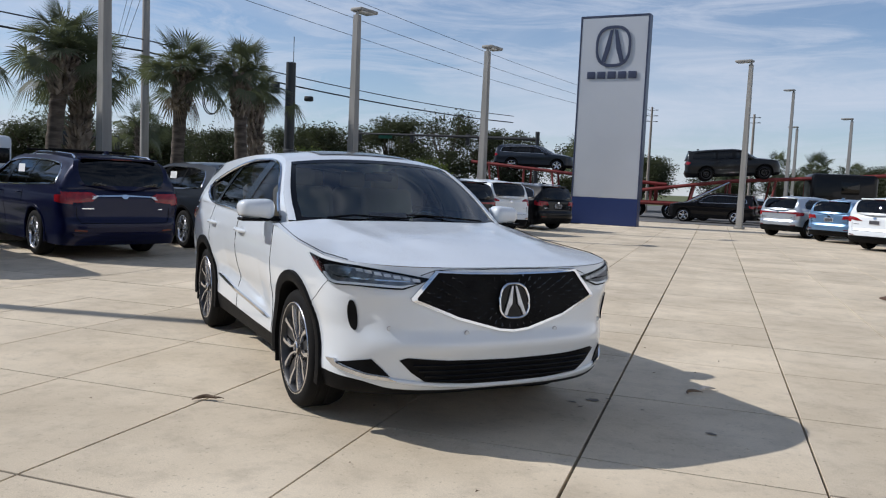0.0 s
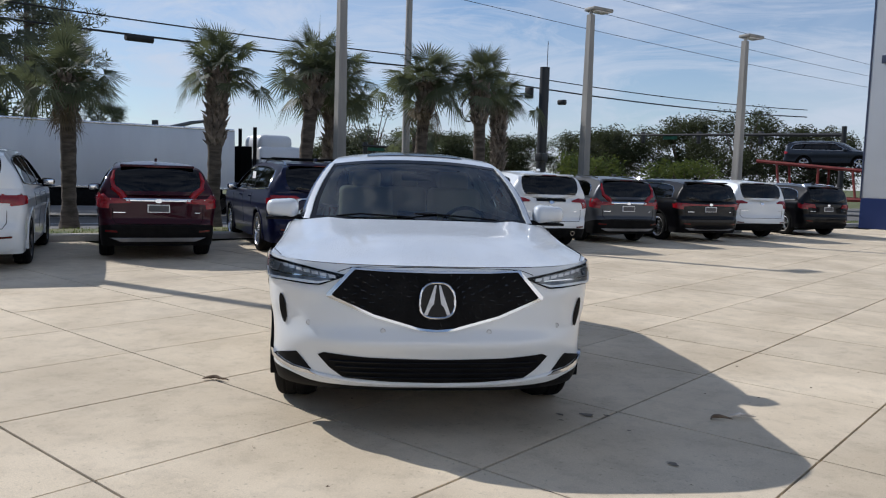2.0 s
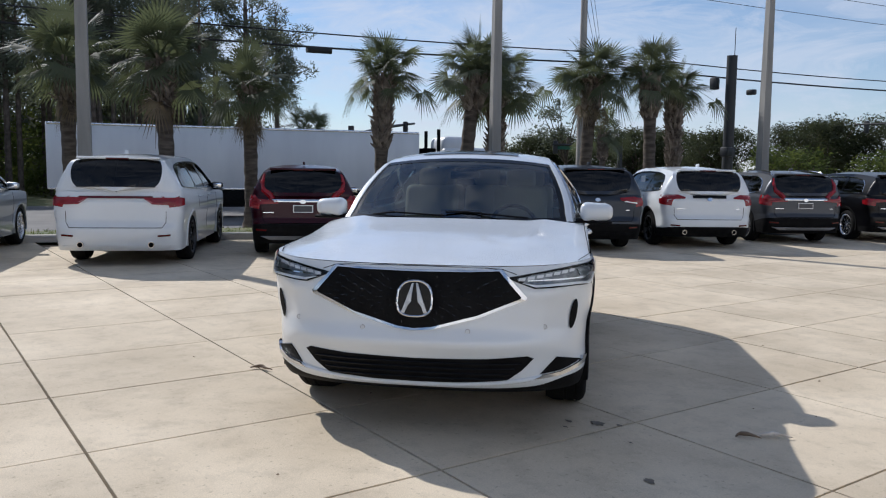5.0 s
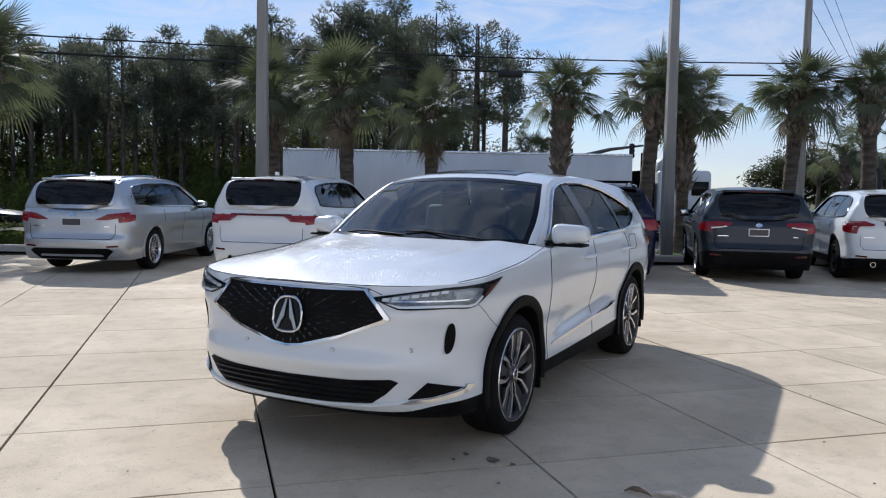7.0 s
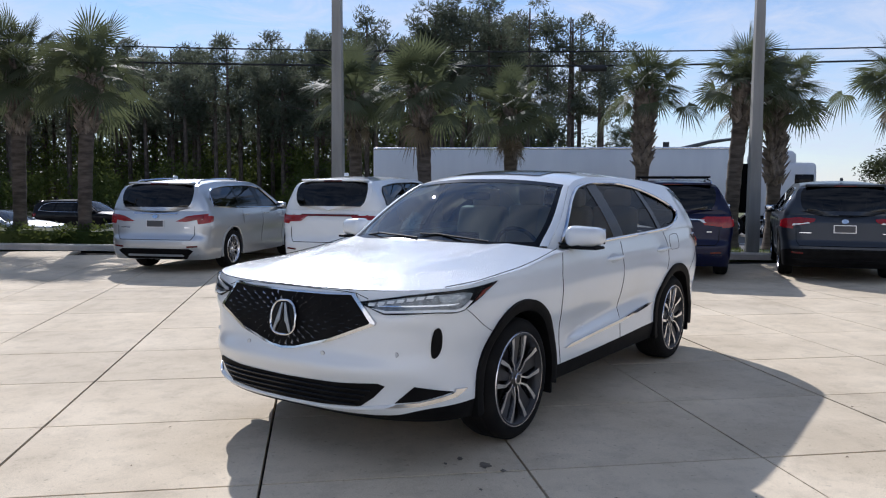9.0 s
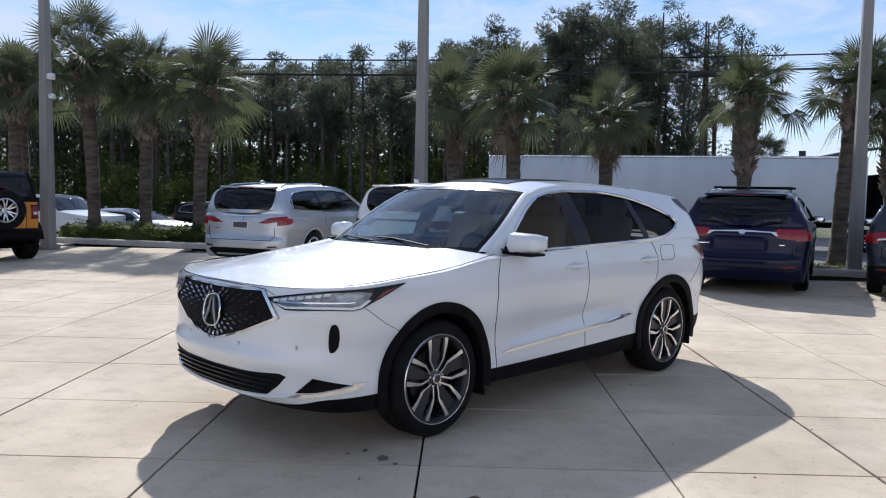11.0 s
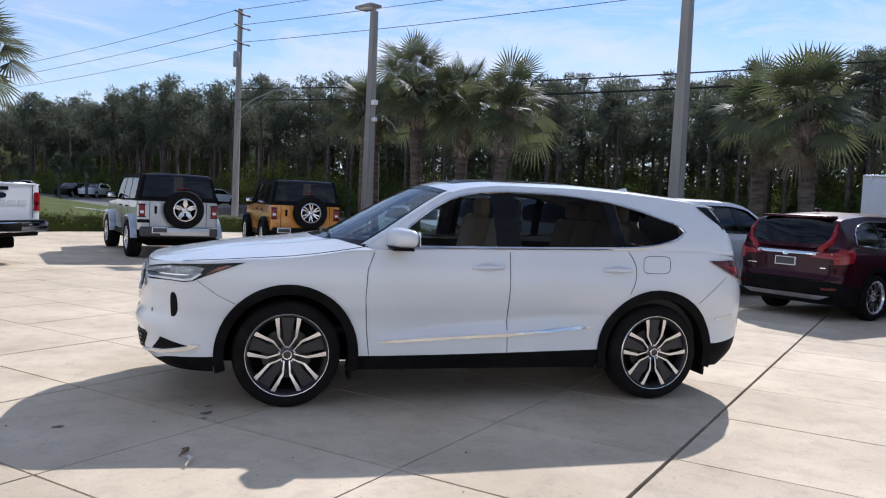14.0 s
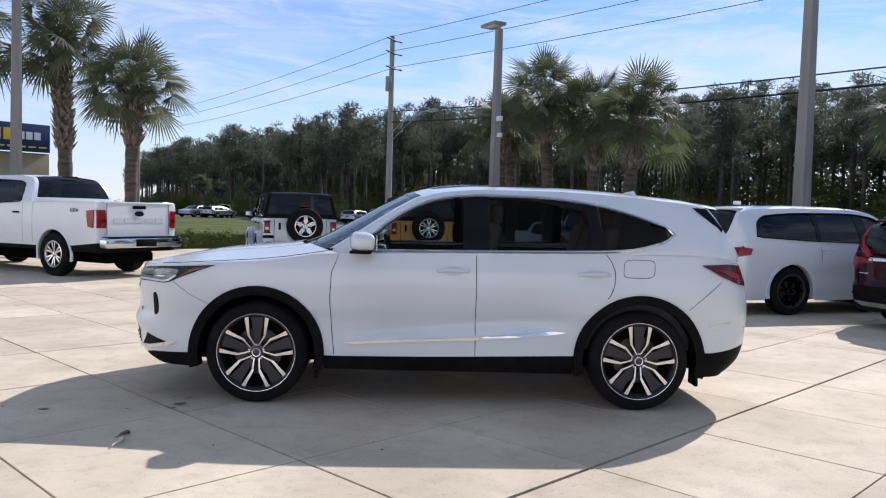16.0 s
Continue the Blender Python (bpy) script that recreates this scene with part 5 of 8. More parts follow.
    if insert:
        part("bumper_insert", slab_patch([(-hw * 0.58, 0.25), (hw * 0.58, 0.25), (hw * 0.74, 0.40), (hw * 0.66, 0.44), (-hw * 0.66, 0.44), (-hw * 0.74, 0.40)], sh.back, 0.012, 3), PLASTIC, car, "black lower bumper insert")
    if skid:
        part("skid_plate", slab_patch([(-hw * 0.62, 0.31), (hw * 0.62, 0.31), (hw * 0.80, 0.375), (-hw * 0.80, 0.375)], sh.back, 0.022, 2), skid, car, "grey skid plate under the bumper")
    part("rear_wiper", tube([(tail + 0.09, 0.02, 1.125 * k), (tail + 0.085, -0.18, 1.145 * k), (tail + 0.09, -0.36, 1.15 * k)], 0.006, 5), PLASTIC, car)
    part("antenna_fin", rbox(tail + 0.78, 0, zt + crown + 0.02, 0.14, 0.04, 0.06, 0.015), paintm, car)
    if rack:
        for xx in (-1.75, -2.75):
            part("cross_bar", tube([(xx, -hw * 0.66, zt + 0.09), (xx, hw * 0.66, zt + 0.09)], 0.02, 8), PLASTIC, car)
    for yy in (0.36, -0.36):
        part("seat_back", rbox(-1.9, yy, 1.05, 0.16, 0.44, 0.65, 0.06), TRIMIN, car)
    return car


SKID = mat("grey_skid_plate", (0.16, 0.16, 0.165), 0.45, 0.3, (0.20, 0.20, 0.205), 8)
PALELENS = mat("pale_lamp_lens", (0.50, 0.22, 0.22), 0.2, 0.1, coat=0.6)
TRI = [[(0.50, 0.90), (0.93, 0.93), (0.93, 1.05), (0.55, 1.02)]]
QXL = [[(0.40, 0.905), (0.60, 0.90), (0.94, 0.96), (0.94, 1.04), (0.62, 1.00)]]
DUR = [[(0.54, 0.905), (0.93, 0.89), (0.94, 1.005), (0.40, 1.005), (0.44, 0.97)], [(0.50, 0.935), (0.68, 0.925), (0.68, 0.975), (0.44, 0.982)]]
CRVL = [[(0.42, 0.955), (0.90, 0.93), (0.93, 1.01), (0.90, 1.10), (0.83, 1.12), (0.76, 1.035), (0.44, 1.015)], [(0.44, 0.985), (0.72, 0.985), (0.72, 1.012), (0.45, 1.012)]]
ODY = [[(0.52, 0.91), (0.74, 0.885), (0.95, 0.89), (0.95, 1.045), (0.54, 1.045), (0.46, 1.0)], [(0.50, 0.945), (0.70, 0.93), (0.66, 0.985), (0.42, 1.0)]]
HIGH = [[(0.46, 0.985), (0.62, 0.93), (0.92, 0.90), (0.93, 1.02), (0.72, 1.05), (0.44, 1.03)], [(0.52, 0.955), (0.80, 0.915), (0.78, 0.955), (0.56, 0.975)]]
EDGE = [[(0.52, 1.0), (0.94, 0.985), (0.94, 1.07), (0.66, 1.085), (0.50, 1.03)], [(0.70, 1.04), (0.92, 1.035), (0.92, 1.06), (0.72, 1.07)]]
THIN = [[(0.05, 0.965), (0.60, 0.955), (0.94, 0.93), (0.94, 1.03), (0.62, 1.01), (0.05, 0.995)]]

main_suv()
parked_suv("suv", "silver SUV with slim tail lights parked at the kerb", -11.87, 2.72, 160, SILVERP, 5.0, 1.96, 1.74, 2.90, QXL, None, [(-0.42, 1.03), (0.42, 1.03), (0.42, 1.06), (-0.42, 1.06)], CHROME, "chrome", "ten", bumper=0.36, clad_m=SILVERP, lowtrim=SILVERP, insert=True)
parked_suv("suv", "white SUV with a full-width dark red tail light bar", -10.72, 5.88, 153, WHITE2, 5.1, 1.94, 1.80, 3.04, DUR, [REDLENS, PALELENS], [(-0.92, 0.99), (0.92, 0.99), (0.92, 1.025), (-0.92, 1.025)], REDDARK, "", "black", False, True, 0.34, clad_m=WHITE2, lowtrim=WHITE2, badge=False, mirror_m=PLASTIC)
parked_suv("suv", "maroon compact SUV with tall red tail lights at the kerb", -10.45, 8.83, 154, MAROON, 4.6, 1.82, 1.66, 2.66, CRVL, [REDLENS, CLEARLENS], [(-0.62, 0.985), (0.62, 0.985), (0.58, 1.03), (-0.58, 1.03)], CHROME, "", "ten", bumper=0.60, pillar_lamps=True, skid=SKID)
parked_suv("minivan", "dark navy minivan with roof rails at the kerb", -9.74, 11.62, 155, NAVY, 5.2, 2.0, 1.76, 3.0, ODY, [REDLENS, CLEARLENS], [(-0.56, 0.965), (-0.40, 0.985), (0.0, 0.992), (0.40, 0.985), (0.56, 0.965), (0.50, 1.0), (0.0, 1.018), (-0.50, 1.0)], CHROME, "chrome", "five", False, sticker=True, bumper=0.46, clad_m=NAVY, lowtrim=NAVY, rack=True, cat="minivan")
parked_suv("suv", "blue-grey three-row SUV with a bright plate frame", -8.86, 14.32, 151, BLUEGREY, 4.9, 1.93, 1.74, 2.79, HIGH, [REDLENS, CLEARLENS], None, None, "", "five", sticker=True, bumper=0.56, skid=PLASTIC)
parked_suv("suv", "white SUV with black lower bumper and wide tail lights", -8.10, 16.85, 150, WHITE2, 4.8, 1.93, 1.74, 2.85, EDGE, [REDLENS, PALELENS], [(-0.35, 1.01), (0.35, 1.01), (0.35, 1.07), (-0.35, 1.07)], GLOSSB, "", "black", False, True, 0.46, sticker=True)
parked_suv("suv", "dark grey compact SUV with tall red tail lights", -7.75, 19.75, 150, GREYP, 4.6, 1.86, 1.68, 2.66, CRVL, [REDLENS, CLEARLENS], [(-0.62, 0.985), (0.62, 0.985), (0.58, 1.03), (-0.58, 1.03)], CHROME, "chrome", "ten", sticker=True, bumper=0.60, pillar_lamps=True, skid=SKID)
parked_suv("suv", "black SUV with a thin red light bar", -6.75, 22.35, 149, BLACKP, 4.8, 1.93, 1.68, 2.85, THIN, None, None, None, "", "ten", sticker=True, bumper=0.40, exhaust=False, skid=SKID)
parked_suv("suv", "white SUV between two dark SUVs", -6.35, 25.1, 149, WHITE2, 4.7, 1.90, 1.72, 2.8, EDGE, [REDLENS, PALELENS], None, None, "", "black", False, bumper=0.46)
parked_suv("suv", "black SUV with chrome roof rails near the sign", -5.55, 28.7, 149, BLACKP, 4.7, 1.84, 1.66, 2.79, TRI, None, None, None, "chrome", "five", sticker=True, bumper=0.42)
parked_suv("suv", "silver coupe-like SUV with a black roof", 3.25, 34.3, 48, SILVERP, 4.4, 1.9, 1.64, 2.68, THIN, None, None, None, "", "five", False, bumper=0.48, group="cars parked on the far side")
parked_suv("suv", "light blue small SUV beside a silver one", 4.75, 31.9, 48, BLUEP, 4.4, 1.83, 1.60, 2.67, TRI, None, None, None, "", "five", True, bumper=0.44, group="cars parked on the far side")
parked_suv("suv", "white SUV with slim tail lights beside a blue one", 5.75, 28.3, 48, WHITE2, 4.9, 1.94, 1.72, 2.85, QXL, None, None, None, "", "five", True, bumper=0.46, group="cars parked on the far side")


def off_roader(label, x, y, heading, paintm, topm, round_lamp, wheel_style, H=1.84, wb=2.95, W=1.90, soft=True, fend=None):
    """A boxy four-door off-roader with its spare wheel on the back."""
    m = pose(x, y, 0, 0, 0, heading) @ pose(wb, 0, 0)
    car = thing("off_roader", m, label, "car", "cars parked along the kerb")
    hw, tail, r = W / 2, -wb - 0.62, 0.41
    sh = Shell(wb, front=[(0.3, 0.62), (0.6, 0.66), (1.2, 0.62)], rear=[(0.3, tail + 0.05), (0.55, tail), (1.25, tail + 0.01)],
               side=[(0.3, hw * 0.86), (0.6, hw * 0.88), (1.0, hw * 0.89), (1.25, hw * 0.87)], top=[(tail, 1.22), (-0.9, 1.21), (-0.5, 1.17), (0.7, 1.10)], clad=[(tail, 0.62), (-wb, 0.55), (0, 0.55), (0.7, 0.6)], nose=(0.14, 6, 8), tail=(0.12, 8, 10), wheel=r, arch=r + 0.10)
    clad, body = shell_body(sh, 0.42, 10, 0.07)
    part("body", body, paintm, car)
    parts("sill", components(clad), PLASTIC, car)
    part("hood", hood_panel(sh, -0.45, 0.05, 6), paintm, car)
    zt = H - 0.04
    greenhouse(car, sh, topm, [(-0.62, 1.20), (-0.74, 1.42), (-0.90, 1.66), (-1.02, zt - 0.01), (-1.5, zt), (tail + 0.25, zt), (tail + 0.13, zt - 0.05), (tail + 0.07, 1.45), (tail + 0.03, 1.24)],
               [(-0.76, 1.23), (-0.95, 1.58), (-1.08, zt - 0.10), (-2.0, zt - 0.09), (tail + 0.42, zt - 0.10), (tail + 0.36, 1.28)], [(-0.76, 1.225), (-2.0, 1.24), (tail + 0.36, 1.26)], [-1.55, -2.42], hw * 0.76, 0.02, 0.06, 0.03, (3, 5), PRIV, DARKGL, False, "", None, True)
    underbody(car, sh)
    for ax in (0.0, -wb):
        fl = []
        for k in range(13):
            a = radians(10 + 160 * k / 12)
            cx, cz = ax + (r + 0.13) * math.cos(a) * 1.08, r + (r + 0.11) * math.sin(a)
            fl.append([(cx, hw * 0.86, cz), (cx, hw + 0.0, cz - 0.01), (cx, hw + 0.01, cz - 0.06), (cx * 1.0, hw * 0.86, cz - 0.06)])
        g = grid(fl)
        part("fender_flare", g, fend or PLASTIC, car)
        part("fender_flare", mirrored(g), fend or PLASTIC, car)
        well = wheel_well(sh, ax)
        parts("wheel_liner", [well, mirrored(well)], UNDER, car)
        for s in (1, -1):
            make_wheel(car, ax, s * (hw - 0.13), r, r, 0.245, wheel_style, s, 0.27)
    sp = make_wheel(car, tail - 0.15, -0.08, 1.06, 0.405, 0.235, wheel_style, 1, 0.26, "spare wheel on the tailgate", 90)
    part("spare_bracket", rbox(tail - 0.02, -0.08, 1.06, 0.10, 0.3, 0.3, 0.03), PLASTIC, car)
    part("rear_bumper", rbox(tail - 0.10, 0, 0.58, 0.22, W * 0.84, 0.20, 0.04), PLASTIC if round_lamp else BUMPG, car)
    for s in (1, -1):
        mirror_unit(car, -0.80, s * hw * 0.90, 1.26, PLASTIC, s, 1.05)
        lm = part("taillight", rbox(tail - 0.015, s * hw * 0.79, 1.02, 0.05, 0.13, 0.25, 0.02), REDMID, car)
        part("lamp_guard", merged(rbox(tail - 0.012, s * hw * 0.79, 1.15, 0.06, 0.16, 0.02, 0.006), rbox(tail - 0.012, s * hw * 0.79, 0.89, 0.06, 0.16, 0.02, 0.006)), PLASTIC, lm)
        part("reversing_lens", rbox(tail - 0.025, s * hw * 0.79, 0.99, 0.05, 0.08, 0.06, 0.01), CLEARLENS, lm)
        parts("door_gap", ([door_line(sh, l, s) for l in ([(-0.62, 1.16), (-0.62, 0.6)], [(-1.58, 1.18), (-1.58, 0.6)], [(-2.45, 1.18), (-2.40, 0.95)])]), UNDER, car)
        for hx in (-1.45, -2.3):
            part("door_handle", rbox(hx, s * (hw * 0.89 + 0.01), 1.08, 0.16, 0.03, 0.035, 0.01), PLASTIC, car)
    parts("tailgate_gap", (tube([sh.back(hw * 0.62, z, 0.003) for z in (0.68, 1.2)], 0.006, 4), tube([sh.back(-hw * 0.62, z, 0.003) for z in (0.68, 1.2)], 0.006, 4)), UNDER, car)
    if not round_lamp:
        part("bumper_middle", rbox(tail - 0.205, -0.10, 0.59, 0.03, W * 0.54, 0.17, 0.02), paintm, car, "silver middle piece of the bumper")
        part("vent_box", rbox(tail - 0.02, hw * 0.76, 0.80, 0.04, 0.24, 0.07, 0.012), PLASTIC, car)
    part("high_brake_light", rbox(tail - 0.05, -0.08, 1.51, 0.05, 0.22, 0.05, 0.012), REDDARK, car)
    part("tailgate_handle", rbox(tail - 0.02, 0.47, 1.04, 0.05, 0.05, 0.16, 0.012), PLASTIC, car)
    part("plate_frame", rbox(tail - 0.22, 0.42 if not round_lamp else 0.0 + 0.55, 0.62, 0.02, 0.32, 0.13, 0.005), CLEARLENS, car, "bright empty plate frame")
    part("plate_insert", rbox(tail - 0.228, 0.42 if not round_lamp else 0.55, 0.62, 0.02, 0.28, 0.09, 0.003), PLATE, car)
    return car


BUMPG = mat("grey_plastic_bumper", (0.05, 0.05, 0.052), 0.6)
off_roader("silver off-roader with black soft top and spare wheel", -8.45, -4.05, -118, SILVERP, CANVAS, False, "star", fend=SILVERP)
off_roader("orange off-roader with black top and spare wheel", -11.75, -3.25, -127, ORANGE, CANVAS, True, "six", 1.86, 2.95, 1.93)


def pickup(label, x, y, heading, paintm, group="cars parked along the kerb", lamps=True):
    """A crew-cab pickup with an open bed."""
    wb = 3.69
    car = thing("pickup_truck", pose(x, y, 0, 0, 0, heading) @ pose(wb, 0, 0), label, "pickup", group)
    tail, hw, r = -wb - 1.24, 1.0, 0.41
    sh = Shell(wb, front=[(0.3, 0.85), (0.6, 0.96), (1.0, 0.95), (1.3, 0.90)], rear=[(0.3, tail), (0.7, tail), (1.4, tail + 0.015)], side=[(0.3, 0.93), (0.6, 0.985), (1.0, 1.0), (1.3, 0.985), (1.45, 0.96)],
               top=[(tail, 1.40), (-2.55, 1.39), (-2.45, 1.36), (-0.6, 1.30), (0.2, 1.22), (0.96, 1.15)], clad=[(tail, 0.66), (-wb, 0.56), (0.9, 0.55)], nose=(0.2, 4, 5), tail=(0.14, 7, 9), wheel=r, arch=r + 0.10)
    clad, body = shell_body(sh, 0.48, 14, 0.07)
    part("body", body, paintm, car)
    parts("sill", components(clad), PLASTIC, car)
    part("hood", hood_panel(sh, -0.35, 0.07, 4), paintm, car)
    greenhouse(car, sh, paintm, [(-0.60, 1.30), (-0.92, 1.54), (-1.25, 1.78), (-1.5, 1.86), (-2.0, 1.88), (-2.75, 1.85), (-2.92, 1.76), (-3.02, 1.55), (-3.06, 1.39)],
               [(-0.80, 1.31), (-1.1, 1.55), (-1.4, 1.74), (-1.8, 1.79), (-2.5, 1.77), (-2.72, 1.70), (-2.76, 1.40)], [(-0.80, 1.30), (-1.8, 1.33), (-2.76, 1.38)], [-1.75], 0.76, 0.04, 0.3, 0.08, (3, 5), PRIV, PRIV, False, "", GLOSSB, True)
    underbody(car, sh)
    part("bed", merged(rbox((tail - 3.05) / 2, 0, 0.86, 1.75, 1.75, 0.04, 0.01), rbox((tail - 3.05) / 2, 0.86, 1.12, 1.72, 0.05, 0.5, 0.01), rbox((tail - 3.05) / 2, -0.86, 1.12, 1.72, 0.05, 0.5, 0.01), rbox(tail + 0.1, 0, 1.12, 0.05, 1.7, 0.5, 0.01)), PLASTIC, car)
    part("bed_rail", merged(rbox((tail - 3.05) / 2, 0.93, 1.395, 1.78, 0.13, 0.03, 0.01), rbox((tail - 3.05) / 2, -0.93, 1.395, 1.78, 0.13, 0.03, 0.01), rbox(tail + 0.06, 0, 1.40, 0.12, 1.72, 0.04, 0.015)), paintm, car)
    part("rear_bumper", rbox(tail - 0.10, 0, 0.66, 0.22, 1.94, 0.20, 0.05), CHROME, car, "chrome rear bumper")
    part("bumper_pad", merged(rbox(tail - 0.12, 0, 0.765, 0.20, 1.80, 0.02, 0.008), rbox(tail - 0.215, 0, 0.66, 0.02, 0.50, 0.14, 0.008)), PLASTIC, car)
    for ax in (0.0, -wb):
        lip, well = arch_lip(sh, ax, 0.05, 0.012), wheel_well(sh, ax)
        part("arch_lip", lip, paintm, car)
        part("arch_lip", mirrored(lip), paintm, car)
        parts("wheel_liner", [well, mirrored(well)], UNDER, car)
        for s in (1, -1):
            make_wheel(car, ax, s * 0.86, r, r, 0.245, "six", s, 0.27)
    for s in (1, -1):
        mirror_unit(car, -0.85, s * 0.95, 1.36, paintm, s, 1.35)
        lm = part("taillight", slab_patch([(s * 0.80, 0.93), (s * 0.99, 0.93), (s * 0.985, 1.26), (s * 0.82, 1.26), (s * 0.80, 1.14)], sh.back, 0.02, 3), REDLENS, car)
        part("taillight_side", slab_patch([(tail + 0.10, 0.93), (tail + 0.24, 0.95), (tail + 0.30, 1.24), (tail + 0.10, 1.26)], lambda a, b, o, s=s: sh.flank(a, b, o, s), 0.02, 2), REDLENS, lm)
        part("reversing_lens", slab_patch([(s * 0.82, 1.03), (s * 0.93, 1.03), (s * 0.93, 1.10), (s * 0.82, 1.10)], lambda a, b, o: sh.back(a, b, o + 0.018), 0.006, 1), REDDARK, lm)
        cu = bpy.data.curves.new("drive_badge", "FONT")
        cu.body, cu.size, cu.extrude, cu.space_character = "4X4", 0.115, 0.003, 1.25
        cu.align_x, cu.align_y = "CENTER", "CENTER"
        cu.materials.append(DGREY)
        lettering = new("drive_badge", cu)
        lettering.parent = car
        lettering.matrix_world = car.matrix_world @ pose(-4.28, s * (sh.half_width(-4.28, 1.24) + 0.012), 1.24, 90, 0, 180 if s > 0 else 0)
        parts("door_gap", ([door_line(sh, l, s) for l in ([(-0.70, 1.25), (-0.70, 0.6)], [(-1.75, 1.30), (-1.75, 0.6)], [(-2.78, 1.34), (-2.78, 0.62)], [(-3.08, 1.36), (-3.08, 0.62)])]), UNDER, car)
        for hx in (-1.62, -2.6):
            part("door_handle", rbox(hx, s * 1.01, 1.17, 0.18, 0.04, 0.04, 0.015), GLOSSB, car)
    part("tailgate_badge", slab_patch([(0.11 * math.cos(a), 1.20 + 0.05 * math.sin(a)) for a in np.linspace(0, 2 * math.pi, 18, endpoint=False)], sh.back, 0.02, 0), NAVY, car)
    part("tailgate_emboss", merged(*[slab_patch([(a - 0.10, 1.03), (a + 0.10, 1.03), (a + 0.10, 1.12), (a - 0.10, 1.12)], sh.back, 0.008, 1) for a in (-0.52, -0.26, 0.0, 0.26, 0.52)]), WHITESHADE, car)
    part("tailgate_handle", slab_patch([(-0.16, 1.29), (0.16, 1.29), (0.16, 1.35), (-0.16, 1.35)], sh.back, 0.02, 1), GLOSSB, car)
    parts("tailgate_gap", ([tube([sh.back(s * 0.775, z, 0.003) for z in (0.80, 1.38)], 0.006, 4) for s in (1, -1)]), UNDER, car)
    part("brake_light", rbox(-2.93, 0, 1.885, 0.03, 0.36, 0.03, 0.01), REDDARK, car)
    return car


f_truck = pickup("white crew-cab pickup with chrome rear bumper", -4.16, -5.05, -72, WHITE2)
f_truck.matrix_world = f_truck.matrix_world @ Matrix.Diagonal((1, 1, 1.045, 1))


# ---- ground, lot, kerb, road ----
LOW = -0.70  # the road lies lower than the lot
KO, KD, KN = Vector((-16.3, -1.5, 0)), Vector((0.268, 0.9634, 0)), Vector((-0.9634, 0.268, 0))


def kerb_pt(s, n, z=0.0):
    """A point s metres along the kerb and n metres beyond it towards the road."""
    p = KO + s * KD + n * KN
    return (p.x, p.y, z)


def sheet(name, pts, z, material, label, category="ground"):
    ob = part(name, ([(p[0], p[1], z) for p in pts], [tuple(range(len(pts)))]), material, None, "", False)
    return tagged(ob, label, category, "", "structure")


big = []
for i in range(25):
    row = []
    for j in range(25):
        u, v = -1 + i / 12, -1 + j / 12
        row.append((math.copysign(abs(u) ** 3, u) * 900, math.copysign(abs(v) ** 3, v) * 900, LOW - 0.04))
    big.append(row)
tagged(part("ground", grid([list(reversed(r)) for r in big]), GRASS, None, "", False), "flat grassy ground reaching to the horizon", "ground", "", "structure")
sheet("lot_base", [kerb_pt(-40, 0), (40, -48, 0), (40, 60, 0), (1, 60, 0), kerb_pt(46, 0)], -0.045, JOINT, "dark joint filler under the concrete slabs", "ground")
sheet("road", [kerb_pt(-190, 7.5), kerb_pt(140, 7.5), kerb_pt(140, 31), kerb_pt(-190, 31)], LOW, ASPHALT, "grey asphalt road beyond the grass strip", "road")
sheet("cross_road", [(-30, 42.5, 0), (60, 42.5, 0), (60, 58, 0), (-30, 58, 0)], -0.004, ASPHALT, "asphalt street behind the lot", "road")
far_edge = [(-62, -95), (-2, -95), (-6, -32), (-26, -32), (-52, -46), (-62, -46)]
far_sides = [(i, 6 + i, 6 + (i + 1) % 6, (i + 1) % 6) for i in range(6)]
tagged(part("far_lot", ([(x, y, z) for z in (-0.02, LOW - 0.1) for x, y in far_edge], [tuple(range(6))] + far_sides), ASPHALT, None, "", False), "asphalt lot with parked cars far off", "ground", "", "structure")
tagged(part("driveway", grid([[kerb_pt(s, n, -0.008 + (LOW + 0.012) * (n - 0.4) / 7.2) for s in (-9.5, -26)] for n in (0.4, 2.8, 5.2, 7.6)]), KERB), "concrete driveway sloping from lot to road", "ground", "", "structure")

for s0, s1 in ((-9.0, 46.0), (-40.0, -26.5)):
    n = int((s1 - s0) / 3)
    for i in range(n):
        a, b = s0 + (s1 - s0) * i / n + 0.006, s0 + (s1 - s0) * (i + 1) / n - 0.006
        prof = [(0.0, 0.0), (0.01, 0.11), (0.04, 0.14), (0.20, 0.145), (0.22, 0.13), (0.22, -0.02)]
        g = grid([[kerb_pt(a, q, z) for q, z in prof], [kerb_pt(b, q, z) for q, z in prof]])
        caps = (g[0], g[1] + [tuple(range(6)), tuple(reversed(range(6, 12)))])
        tagged(part("kerb", caps, KERB, None, "", False), "worn concrete kerb between lot and grass", "kerb", "", "structure")

